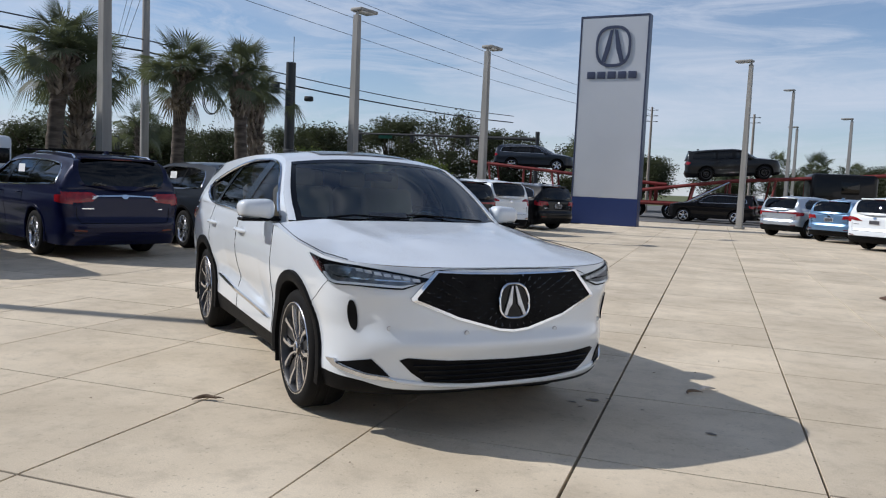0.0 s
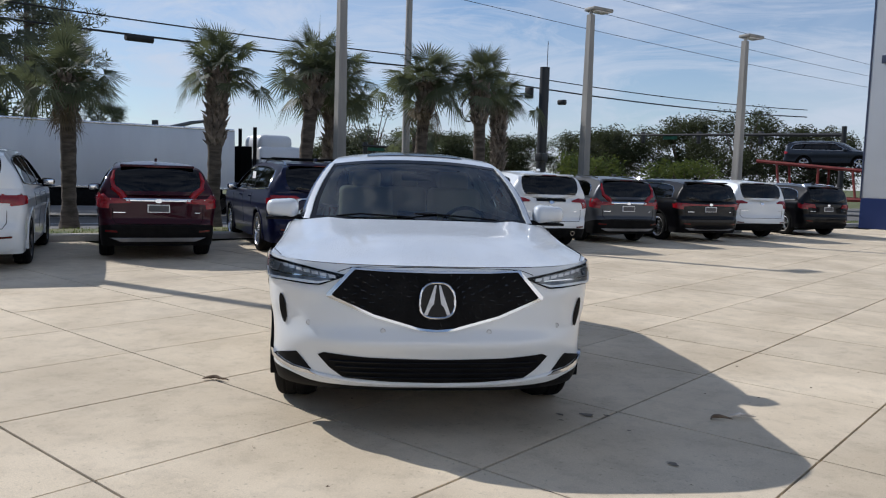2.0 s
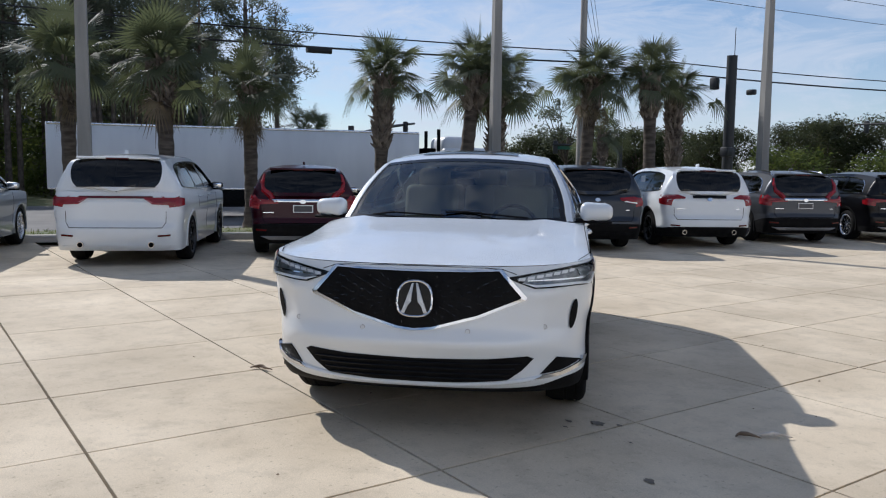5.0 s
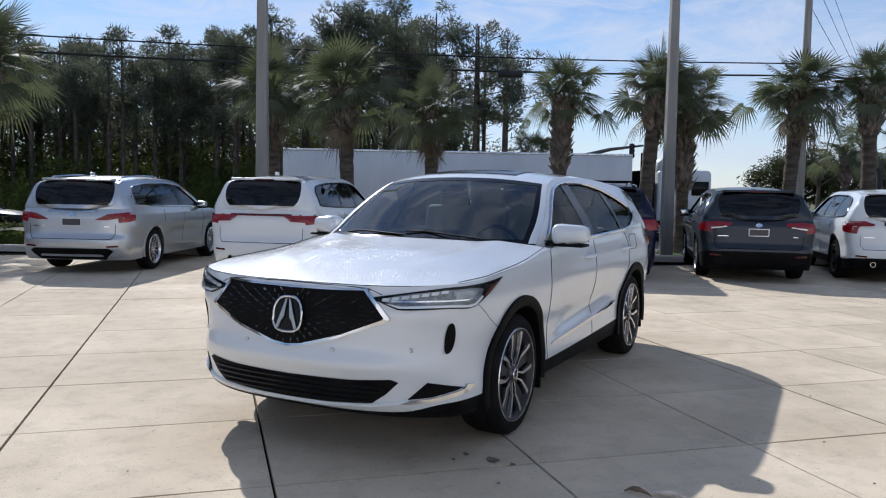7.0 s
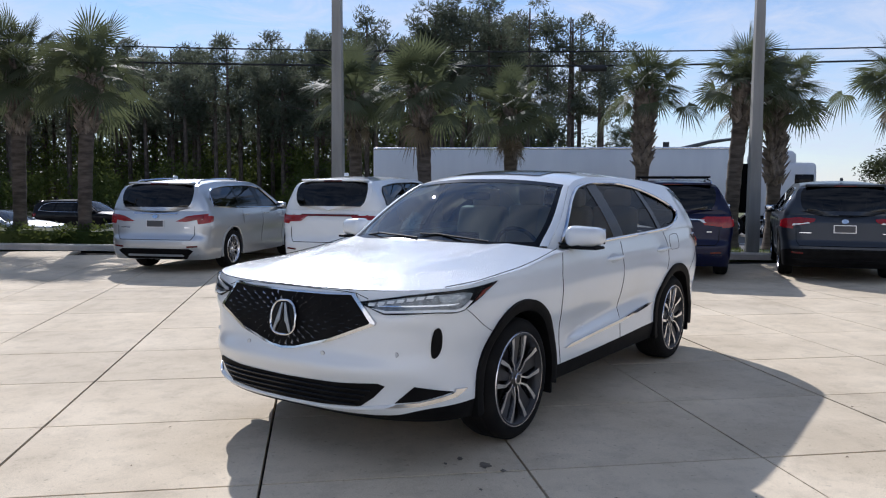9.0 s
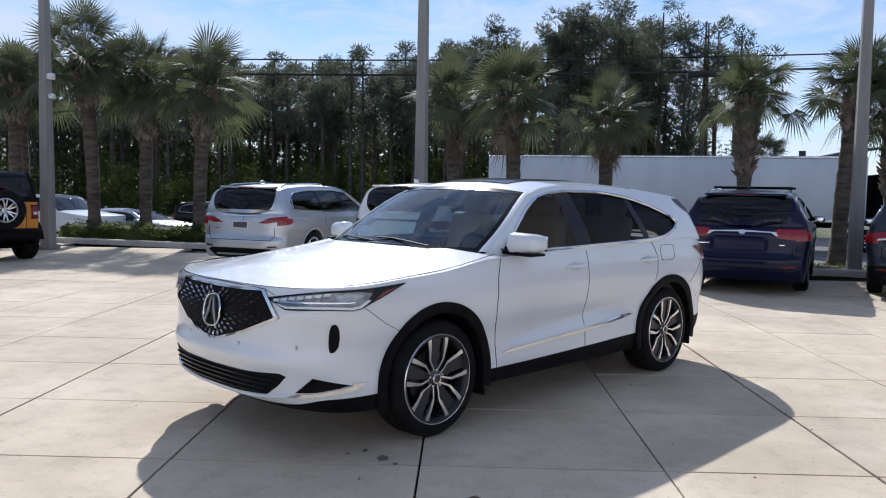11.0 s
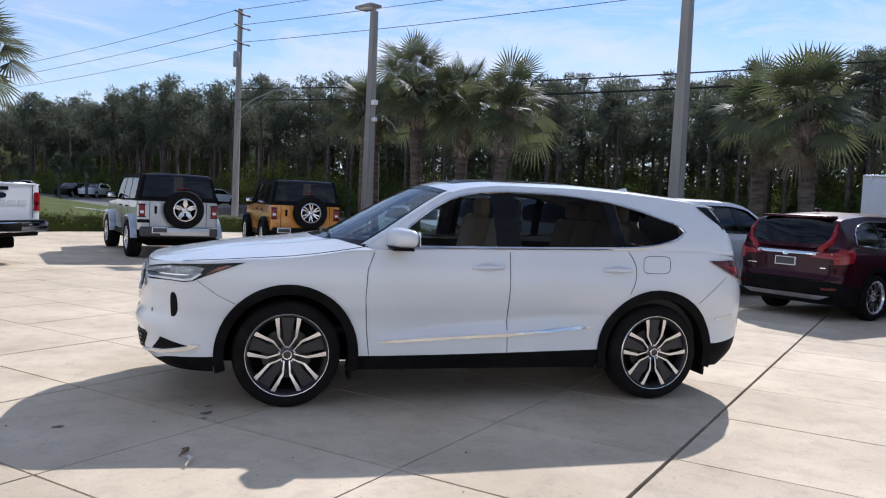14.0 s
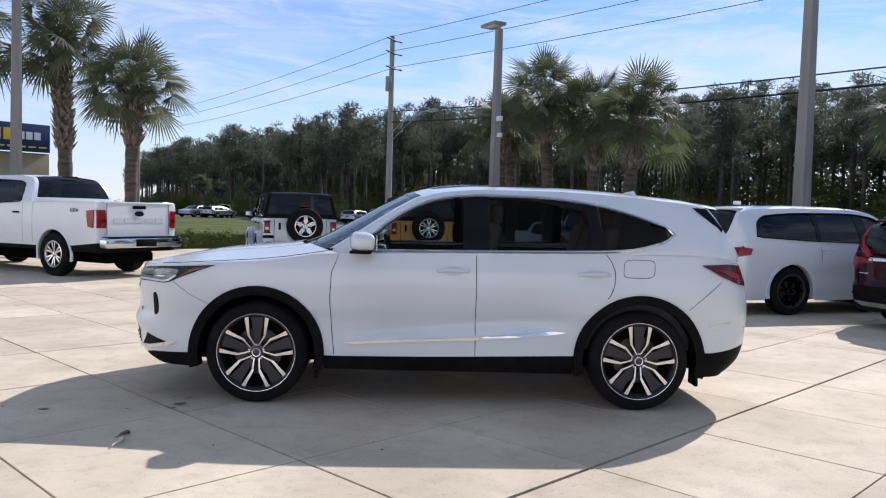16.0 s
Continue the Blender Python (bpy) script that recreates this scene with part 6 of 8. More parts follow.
# grass strip with blades
rng = random.Random(5)
strip = []
for i in range(70):
    s = -9.0 + 55.0 * i / 69
    strip.append([kerb_pt(s, 0.22 + 7.2 * j / 10, 0.10 + 0.02 * math.sin(s * 1.7 + j) + 0.02 * rng.random() + (LOW - 0.13) * max(0, j - 2) / 8) for j in range(11)])
tagged(part("grass_strip", strip and grid([list(reversed(r)) for r in strip]), GRASS), "patchy grass strip with palms along the road", "grass", "", "structure")
bv, bf = [], []
for i in range(26000):
    s, n = rng.uniform(-9, 46), rng.uniform(0.25, 7.2)
    x, y, z = kerb_pt(s, n, 0.10 + (LOW - 0.13) * max(0.0, (n - 0.22) / 0.72 - 2) / 8)
    a, h, w = rng.uniform(0, 6.28), rng.uniform(0.04, 0.11), rng.uniform(0.006, 0.014)
    dx, dy = math.cos(a), math.sin(a)
    o = len(bv)
    bv += [(x - dx * w, y - dy * w, z), (x + dx * w, y + dy * w, z), (x + rng.uniform(-0.05, 0.05), y + rng.uniform(-0.05, 0.05), z + h)]
    bf.append((o, o + 1, o + 2))
tagged(part("grass_blades", (bv, bf), BLADE, None, "", False), "short green and straw-coloured grass blades", "grass", "", "stuff")

# white wall added out of view; it throws sunlight back onto the shaded sides
tagged(part("fill_wall_east", rbox(23, 10, 4.0, 1.0, 110, 8.0, 0.0), mat("fill_wall_white", (0.72, 0.72, 0.71), 0.7, 0, (0.78, 0.78, 0.77), 0.4, bump=0.1), None, "", False), "unseen plain white wall added behind the camera to bounce fill light", "wall", "", "structure")

tagged(part("pavement", grid([[kerb_pt(float(q), n, 0.135 + (LOW - 0.13) * max(0.0, (n - 0.22) / 0.72 - 2) / 8) for n in (4.7, 4.0, 3.4)] for q in np.linspace(-9, 46, 24)]), KERB), "pale concrete footpath in the grass strip", "pavement", "", "structure")

# lane marks on the road
for n in (11.3, 15.2, 19.0):
    for i in range(24):
        s = -60 + i * 6
        part_ob = part("lane_mark", ([kerb_pt(s, n, LOW + 0.004), kerb_pt(s + 2.6, n, LOW + 0.004), kerb_pt(s + 2.6, n + 0.12, LOW + 0.004), kerb_pt(s, n + 0.12, LOW + 0.004)], [(0, 1, 2, 3)]), PAPER, None, "", False)
        tagged(part_ob, "white painted lane mark on the road", "road marking", "lane marks", "structure")


# ---- trees ----
def palm(x, y, base, top, radius, seed, lean=(0.0, 0.0), trunk_r=0.17, boots=1.0, dead=8, fronds=42):
    """A cabbage palm: rough trunk, old leaf bases under the crown, fan leaves."""
    rg = random.Random(seed)
    tree = thing("palm_tree", pose(x, y, 0), "palm with rough brown trunk and green fan leaves", "palm tree", "palms along the road")
    rows = []
    n = 26
    for i in range(n + 1):
        f = i / n
        z = -0.1 + (base + 0.35) * f
        r = trunk_r * (1.25 - 0.45 * min(1, f * 5)) if f < 0.2 else trunk_r * (0.80 + 0.18 * f)
        r *= 1 + 0.05 * math.sin(i * 2.4)
        rows.append([(lean[0] * f * f + r * (1 + 0.09 * rg.random()) * math.cos(a), lean[1] * f * f + r * (1 + 0.09 * rg.random()) * math.sin(a), z) for a in np.linspace(0, 2 * math.pi, 13)[:-1]])
    vs = [p for r in rows for p in r]
    fs = [(i * 12 + k, i * 12 + (k + 1) % 12, (i + 1) * 12 + (k + 1) % 12, (i + 1) * 12 + k) for i in range(n) for k in range(12)]
    part("trunk", (vs, fs), PALMBARK, tree)
    # old leaf bases, a criss-cross of stubs under the crown
    bv, bf = [], []
    nb = int(150 * min(1.6, 0.45 + boots))
    for i in range(nb):
        f = 1.04 - 0.30 * (0.25 + boots) * (i / max(1, nb)) ** 1.1
        z = base * f + 0.10
        a = i * 2.39996 + rg.uniform(-0.3, 0.3)
        L, w = rg.uniform(0.18, 0.36), rg.uniform(0.028, 0.052)
        ca, sa = math.cos(a), math.sin(a)
        r0 = trunk_r * (0.85 + 0.25 * max(0.0, f - 0.75) / 0.29)
        px, py = lean[0] * f * f, lean[1] * f * f
        way, rise = L * rg.uniform(0.35, 0.75), L * rg.uniform(0.2, 1.0)
        tip = (px + ca * (r0 + way), py + sa * (r0 + way), z + rise)
        tw = rg.uniform(-0.08, 0.08)
        o = len(bv)
        bv += [(px + ca * r0 - sa * w * 1.7, py + sa * r0 + ca * w * 1.7, z), (px + ca * r0 + sa * w * 1.7, py + sa * r0 - ca * w * 1.7, z), (px + ca * (r0 + 0.05), py + sa * (r0 + 0.05), z - 0.09), (tip[0] - sa * (w * 0.7 + tw), tip[1] + ca * (w * 0.7 + tw), tip[2]), (tip[0] + sa * (w * 0.7 - tw), tip[1] - ca * (w * 0.7 - tw), tip[2])]
        bf += [(o, o + 1, o + 4, o + 3), (o, o + 3, o + 2), (o + 1, o + 2, o + 4), (o + 2, o + 3, o + 4)]
    for i in range(7 * dead):
        a, el = i * 2.39996, rg.uniform(-0.9, 0.75)
        c0 = Vector((lean[0], lean[1], base - rg.uniform(-0.1, 0.75)))
        d = Vector((math.cos(a) * math.cos(el), math.sin(a) * math.cos(el), math.sin(el)))
        q = Vector((-math.sin(a), math.cos(a), 0)) * rg.uniform(0.015, 0.03)
        L = rg.uniform(0.35, 0.68)
        o = len(bv)
        bv += [tuple(c0 - q * 1.4), tuple(c0 + q * 1.4), tuple(c0 + d * L * 0.8 + q), tuple(c0 + d * L), tuple(c0 + d * L * 0.8 - q)]
        bf += [(o, o + 1, o + 2, o + 4), (o + 4, o + 2, o + 3)]
    part("bark_skirt", (bv, bf), BOOT, tree, "grey-brown old leaf bases", False)

    def fan(lv, lf, c, az, el, stem, size, droop, fold):
        """One fan leaf on its arching stem: stiff narrow segments round one hub, their tips hanging."""
        d = Vector((math.cos(az) * math.cos(el), math.sin(az) * math.cos(el), math.sin(el)))
        side = Vector((-math.sin(az), math.cos(az), 0))
        mid = c + d * stem * 0.55 + Vector((0, 0, 0.05 * stem))
        hub = c + d * stem + Vector((0, 0, -droop * stem * 0.40))
        dd = ((hub - mid).normalized() + Vector((0, 0, -droop * 0.45))).normalized()
        roll = rg.uniform(-0.8, 0.8)
        upv = side.cross(dd).normalized()
        side, upv = side * math.cos(roll) + upv * math.sin(roll), upv * math.cos(roll) - side * math.sin(roll)
        for p, q, wa, wb in ((c, mid, 0.022, 0.016), (mid, hub, 0.016, 0.010)):
            o = len(lv)
            lv += [tuple(p + side * wa), tuple(p - side * wa), tuple(q - side * wb), tuple(q + side * wb), tuple((p + q) / 2 + upv * 0.012)]
            lf += [(o, o + 1, o + 4), (o + 1, o + 2, o + 4), (o + 2, o + 3, o + 4), (o + 3, o, o + 4)]
        nl = 24
        for k in range(nl):
            t = -1 + 2 * (k + 0.5) / nl
            ang = t * radians(112)
            w = dd * math.cos(ang) + side * math.sin(ang)
            L = size * (1 - 0.36 * abs(t) ** 1.8) * rg.uniform(0.85, 1.08)
            lift = upv * (0.38 * abs(t) * fold)
            p1 = hub + (w + lift) * L * 0.52
            p2 = hub + (w + lift * 0.7) * L + Vector((0, 0, -1)) * L * (0.05 + 0.36 * droop) * rg.uniform(0.4, 1.6)
            cross = w.cross(upv).normalized() * 0.031 * size
            o = len(lv)
            lv += [tuple(hub), tuple(p1 + cross), tuple(p1 - cross), tuple(p2)]
            lf += [(o, o + 1, o + 2), (o + 1, o + 3, o + 2)]

    lv, lf = [], []
    c = Vector((lean[0], lean[1], base + 0.15))
    fronds = int(fronds * 0.74)
    for i in range(fronds):
        f = (i + 0.5) / fronds
        el = math.asin(max(-0.45, 0.995 - 1.32 * f**1.05)) + rg.uniform(-0.18, 0.18)
        reach = rg.uniform(0.36, 0.60) * (1.0 if f > 0.25 else 0.85)
        fan(lv, lf, c + Vector((0, 0, 0.30 * (1 - f))), i * 2.39996 + rg.uniform(-0.35, 0.35), el, radius * reach * 1.02, radius * rg.uniform(0.40, 0.52), 0.08 + 0.42 * f**1.6, rg.uniform(0.1, 1.0))
    # young leaves close to the heart fill the crown
    for i in range(fronds // 3):
        fan(lv, lf, c + Vector((0, 0, 0.1)), i * 2.39996 + 1.1, rg.uniform(0.1, 1.35), radius * rg.uniform(0.10, 0.26), radius * rg.uniform(0.40, 0.52), rg.uniform(0.1, 0.5), rg.uniform(0.1, 1.0))
    for i in range(2):  # a few leaves reach far out and hang
        fan(lv, lf, c, seed * 1.7 + 2.2 * i, rg.uniform(-0.1, 0.25), radius * rg.uniform(0.75, 0.95), radius * 0.50, 0.75, 0.5)
    # stretch the crown to its height
    zs = [v[2] for v in lv]
    k = min(1.3, max(0.85, (top - base) / max(0.1, max(zs) - base)))
    lv = [(a, b, base + (z - base) * (k if z > base else 1)) for a, b, z in lv]
    part("crown", (lv, lf), FROND, tree, "", False)
    dv, df = [], []
    for i in range(dead // 6):
        fan(dv, df, c - Vector((0, 0, 0.15)), i * 2.39996 + seed, radians(rg.uniform(-75, -45)), radius * 0.30, radius * 0.40, 1.0, 0.3)
    if dead:
        part("dry_fronds", (dv, df), DEADFROND, tree, "hanging dry brown leaves", False)
    return tree


PALMS = [  # x, y, crown base, top, radius, boots, dead
    (-18.9, 6.3, 3.8, 6.0, 1.6, 0.5, 16), (-15.9, 7.9, 3.65, 5.5, 1.6, 0.5, 13), (-17.2, 10.4, 3.3, 5.1, 1.4, 0.5, 22), (-16.1, 13.7, 3.75, 5.4, 1.1, 1.4, 0),
    (-14.5, 15.4, 3.8, 5.7, 1.2, 0.5, 5), (-15.1, 16.9, 3.65, 5.2, 1.3, 1.8, 3), (-14.1, 19.5, 4.0, 5.6, 1.4, 0.6, 12), (-13.0, 21.1, 4.1, 5.7, 1.0, 0.7, 2),
    (-13.7, 23.0, 3.95, 5.1, 1.15, 1.8, 0), (-18.2, -6.2, 4.1, 5.8, 1.5, 0.6, 5), (-19.4, -6.6, 4.2, 6.0, 1.5, 0.6, 4), (-17.7, -3.7, 4.6, 6.9, 1.7, 0.6, 5),
    (-18.3, -2.5, 4.2, 6.2, 1.55, 1.0, 5), (-17.2, -0.6, 4.0, 6.1, 1.7, 0.9, 5), (-7.5, -10.9, 4.4, 6.7, 1.75, 0.9, 1), (-7.3, -15.2, 6.0, 9.2, 2.1, 1.5, 2), (-4.6, -17.5, 6.4, 9.4, 2.2, 1.2, 2),
    (-44.2, 24.8, 3.6, 5.9, 1.9, 0.3, 6)]
for i, (x, y, b, t, r, bo, de) in enumerate(PALMS):
    rg = random.Random(100 + i)
    palm(x, y, b, t, r * (1.18 if 3 <= i <= 8 else 1.05), 11 + i, (rg.uniform(-0.25, 0.25), rg.uniform(-0.25, 0.25)), 0.19 if t < 8 else 0.24, bo, de)


def leaf_clumps(rg, centres, per, size, spread, lv, lf):
    """Loose sprays of small leaves round each centre."""
    g = np.random.default_rng(rg.randrange(1 << 30))
    c = np.array([list(p) + [r] for p, r in centres])
    c = np.repeat(c, per, axis=0)
    n = len(c)
    a, u, q = g.uniform(0, 6.2832, n), g.uniform(-1, 1, n), c[:, 3] * g.random(n) ** 0.45
    s = np.sqrt(1 - u * u)
    p = c[:, :3] + np.stack([q * s * np.cos(a), q * s * np.sin(a), q * u * spread], 1)
    L = size * g.uniform(0.6, 1.4, n)
    b, e = g.uniform(0, 6.2832, n), g.uniform(-0.9, 0.9, n)
    dx, dy, dz = np.cos(b) * np.cos(e) * L, np.sin(b) * np.cos(e) * L, np.sin(e) * L
    v1 = p + np.stack([dx - dy * 0.45, dy + dx * 0.45, dz + 0.2 * L], 1)
    v2 = p + np.stack([dx * 1.3 + dy * 0.3, dy * 1.3 - dx * 0.3, dz * 1.2 - 0.25 * L], 1)
    o = len(lv)
    lv.extend(np.stack([p, v1, v2], 1).reshape(-1, 3).tolist())
    lf.extend((o + np.arange(3 * n).reshape(-1, 3)).tolist())


def tufts(g, centres, per, length, ratio, flat):
    """Needle tufts: thin triangles pointing out of each clump; centres are rows of x, y, z, radius."""
    c = np.repeat(np.array(centres), per, axis=0)
    n = len(c)
    way = g.normal(size=(n, 3))
    way /= np.linalg.norm(way, axis=1)[:, None]
    p = c[:, :3] + way * (c[:, 3] * g.random(n) ** 0.4)[:, None] * np.array((1, 1, flat))
    d = way + 0.7 * g.normal(size=(n, 3)) + np.array((0, 0, 0.25))
    d *= (length * g.uniform(0.6, 1.4, n) / np.linalg.norm(d, axis=1))[:, None]
    q = np.cross(d, g.normal(size=(n, 3)))
    q *= (ratio * length / np.maximum(1e-6, np.linalg.norm(q, axis=1)))[:, None]
    return np.stack([p - q, p + q, p + d], 1)


def leaf_part(name, sets, material, parent):
    """One mesh of loose triangles."""
    v = np.concatenate([t.reshape(-1, 3) for t in sets]).astype(np.float32)
    n = len(v) // 3
    me = bpy.data.meshes.new(name)
    me.vertices.add(3 * n)
    me.vertices.foreach_set("co", v.ravel())
    me.loops.add(3 * n)
    me.loops.foreach_set("vertex_index", np.arange(3 * n, dtype=np.int32))
    me.polygons.add(n)
    me.polygons.foreach_set("loop_start", np.arange(0, 3 * n, 3, dtype=np.int32))
    me.update()
    me.materials.append(material)
    ob = new(name, me)
    ob.parent = parent
    return ob


# pine wood beyond the road
EDGE_LINE = [(-44, 27), (-50, 18), (-60, 0), (-59, -28), (-54, -62), (-57, -90), (-70, -138), (-84, -190)]
rg = random.Random(9)
gen = np.random.default_rng(9)
tv, tf, needles, shrubs = [], [], [], []
ed = np.array(EDGE_LINE, float)
el = np.concatenate([[0], np.cumsum(np.hypot(*np.diff(ed, axis=0).T))])
PINES = 470
for i in range(PINES):
    s = el[-1] * (i + rg.random()) / PINES
    row = rg.choice((0, 0, 1, 2, 3, 4))
    ex, ey = np.interp(s, el, ed[:, 0]), np.interp(s, el, ed[:, 1])
    x, y = ex - 2 - row * 5 - rg.uniform(0, 4), ey + rg.uniform(-1.5, 1.5)
    far = math.hypot(x - 4, y - 8)
    h = rg.uniform(10.6, 14.0) + (1.4 if 4 < y < 24 else 0) + row * 0.6
    lean = rg.uniform(-0.5, 0.5)
    bark = [tube([(x, y, LOW - 0.1), (x + lean * 0.4, y, h * 0.5), (x + lean, y, h * 0.95)], [0.20, 0.15, 0.05], 6)]
    cents = []
    low, wide = rg.uniform(0.42, 0.60), rg.uniform(1.7, 2.9)
    for k in range(rg.randint(15, 24)):
        f = rg.uniform(low, 1.0)
        u = (f - low) / (1 - low)
        q = wide * math.sqrt(max(0.04, 1 - (1.7 * (u - 0.42)) ** 2)) * math.sqrt(rg.random())
        a = rg.uniform(0, 6.28)
        cx, cy, cz = x + lean * f + q * math.cos(a), y + q * math.sin(a), h * f
        cents.append((cx, cy, cz, rg.uniform(0.5, 1.05)))
        if k % 2 == 0:
            bark.append(tube([(x + lean * f, y, h * f - 0.6), (cx, cy, cz)], [0.05, 0.02], 4))
    for k in range(4):  # bare stubs below the crown
        f, a = rg.uniform(0.2, low), rg.uniform(0, 6.28)
        bark.append(tube([(x + lean * f, y, h * f), (x + lean * f + 1.2 * math.cos(a), y + 1.2 * math.sin(a), h * f + 0.3)], [0.03, 0.01], 4))
    for t in bark:
        o = len(tv)
        tv += t[0]
        tf += [tuple(j + o for j in f) for f in t[1]]
    needles.append(tufts(gen, cents, 105 if far < 90 else 55, 0.36 if far < 90 else 0.50, 0.13, 0.62))
for i in range(640):
    s = el[-1] * (i + rg.random()) / 640
    ex, ey = np.interp(s, el, ed[:, 0]), np.interp(s, el, ed[:, 1])
    back = rg.uniform(-24, 1.5)
    hh = rg.uniform(0.8, 3.2) - back * 0.22
    x, y = ex + back, ey + rg.uniform(-2, 2)
    cents = [(x + rg.uniform(-1, 1), y + rg.uniform(-1, 1), LOW + rg.uniform(0.2, hh + 0.6), rg.uniform(0.7, 1.4)) for k in range(9)]
    shrubs.append(tufts(gen, cents, 60, 0.26, 0.30, 0.8))
for i in range(420):
    s = el[-1] * (i + rg.random()) / 420
    ex, ey = np.interp(s, el, ed[:, 0]), np.interp(s, el, ed[:, 1])
    x, y = ex - rg.uniform(18, 36), ey + rg.uniform(-2, 2)
    cents = [(x + rg.uniform(-1.5, 1.5), y + rg.uniform(-1.5, 1.5), rg.uniform(-0.4, 8.5), rg.uniform(1.2, 2.0)) for k in range(7)]
    needles.append(tufts(gen, cents, 40, 0.7, 0.25, 0.9))
wood = thing("pine_wood", pose(0, 0, 0), "dark pine wood with shrubs beyond the road", "trees", "", "stuff")
part("trunks", (tv, tf), BARK, wood)
leaf_part("needles", needles, NEEDLE, wood)
leaf_part("undergrowth", shrubs, SHRUB, wood)


def round_tree(x, y, h, w, seed, label, name="oak_tree", trunk=0.25, n=26, per=70, leaf=OAKLEAF, low=0.35, size=0.22, cat="tree", group="trees behind the lot"):
    rg2 = random.Random(seed)
    tr = thing(name, pose(x, y, 0), label, cat, group)
    limbs, cents = [tube([(0, 0, LOW - 0.1), (0.1, 0, h * 0.3), (0.2, 0.1, h * 0.55)], [trunk, trunk * 0.7, trunk * 0.4], 8)], []
    for k in range(n):
        a, f = rg2.uniform(0, 6.28), rg2.uniform(low, 0.95)
        q = w * 0.5 * math.sqrt(max(0.05, 1 - ((f - 0.6) / 0.42) ** 2)) * rg2.uniform(0.3, 1.0)
        c = (q * math.cos(a), q * math.sin(a), h * f)
        cents.append((c, w * rg2.uniform(0.09, 0.17)))
        if k % 2 == 0:
            limbs.append(tube([(0.05, 0, h * 0.28), (c[0] * 0.5, c[1] * 0.5, h * (0.28 + f) / 2), c], [trunk * 0.4, trunk * 0.22, 0.03], 5))
    part("trunk", merged(*limbs), BARK, tr)
    v, f2 = [], []
    leaf_clumps(rg2, cents, per, size, 0.75, v, f2)
    part("crown", (v, f2), leaf, tr, "", False)
    return tr


for i, (x, y, h, w) in enumerate(((-26, 78, 8.6, 11), (-33, 80, 8.0, 10), (-39, 76, 6.8, 9), (-46, 84, 7.0, 10), (-21, 84, 7.2, 9), (-54, 80, 6.4, 10), (-14, 92, 6.2, 9), (-62, 84, 6.8, 11), (-8, 98, 5.6, 9), (-70, 74, 6.4, 10), (-50, 62, 5.6, 8), (-57, 56, 5.2, 8), (30, 95, 6.2, 9), (40, 98, 6.6, 10), (2, 118, 5.6, 10), (11, 120, 5.0, 10), (20, 116, 5.6, 10), (52, 108, 6.0, 11), (64, 100, 6.0, 11))):
    round_tree(x, y, h, w, 40 + i, "dense dark green oak behind the crossing", "oak_tree", 0.25, 85, 190, OAKLEAF, 0.22, 0.20)
for i, (x, y, h, w) in enumerate(((-17.5, 34.5, 2.7, 4.4), (-14.0, 38.5, 2.5, 4.2))):
    round_tree(x, y, h, w, 70 + i, "clipped dense green shrub behind the parked cars", "shrub", 0.12, 90, 60, SHRUB, 0.12, 0.13, "shrub")
round_tree(-47.3, 49.9, 8.2, 6.0, 90, "slender pine with open crown by the crossing", "pine_tree", 0.20, 22, 90, NEEDLE, 0.40, 0.2)
for i, (x, y, b, t, r) in enumerate(((8.2, 73, 3.6, 6.0, 1.9), (11.0, 74, 3.2, 5.2, 1.9), (5.2, 75, 3.6, 5.8, 1.8), (-9.5, 62, 3.6, 6.0, 1.9), (1.5, 78, 3.0, 5.2, 2.0), (-26.5, 33, 3.2, 5.2, 1.6))):
    palm(x, y, b, t, r, 60 + i, fronds=30, dead=3)
for i, (x, y, b, t) in enumerate(((-46.8, -78.9, 3.6, 5.7), (-48.6, -77.8, 3.0, 5.0), (-47.2, -68.3, 3.1, 5.0), (-49.4, -66.8, 3.2, 5.2))):
    palm(x, y, b, t, 1.5, 80 + i, fronds=60, dead=2)

# hedge and low planting
def hedge(name, pts, h, w, seed, label):
    rg2 = random.Random(seed)
    v, f2 = [], []
    for (xa, ya), (xb, yb) in zip(pts, pts[1:]):
        L = math.hypot(xb - xa, yb - ya)
        cents = []
        for k in range(int(L * 26)):
            t = rg2.random()
            cents.append(((xa + (xb - xa) * t + rg2.uniform(-w, w) / 2, ya + (yb - ya) * t + rg2.uniform(-w, w) / 2, h * rg2.uniform(0.2, 0.85)), 0.26))
        leaf_clumps(rg2, cents, 34, 0.085, 0.8, v, f2)
        ux, uy = (xb - xa) / L, (yb - ya) / L
        n = max(2, int(L / 0.35))
        core = []
        for k in range(n + 1):
            cx, cy = xa + ux * L * k / n, ya + uy * L * k / n
            core.append([(cx - uy * o * w * 0.42, cy + ux * o * w * 0.42, max(0.0, h * z * rg2.uniform(0.92, 1.05))) for o, z in ((-1.1, 0), (-1, 0.45), (-0.8, 0.80), (0, 0.86), (0.8, 0.80), (1, 0.45), (1.1, 0))])
        cv, cf = grid(core)
        o = len(v)
        v.extend(cv)
        f2.extend([tuple(q + o for q in f) for f in cf])
    tagged(part(name, (v, f2), SHRUB, None, "", False), label, "hedge", "", "stuff")


hedge("hedge", [(-9.2, -13.6), (-12.3, -13.3), (-16.0, -12.8), (-18.8, -11.4)], 0.58, 1.0, 3, "clipped green hedge at the edge of the lot")
hedge("low_shrubs", [kerb_pt(-3.5, 0.9)[:2], kerb_pt(0.5, 0.9)[:2], kerb_pt(3.0, 1.0)[:2]], 0.55, 0.9, 4, "low mixed shrubs behind the kerb")
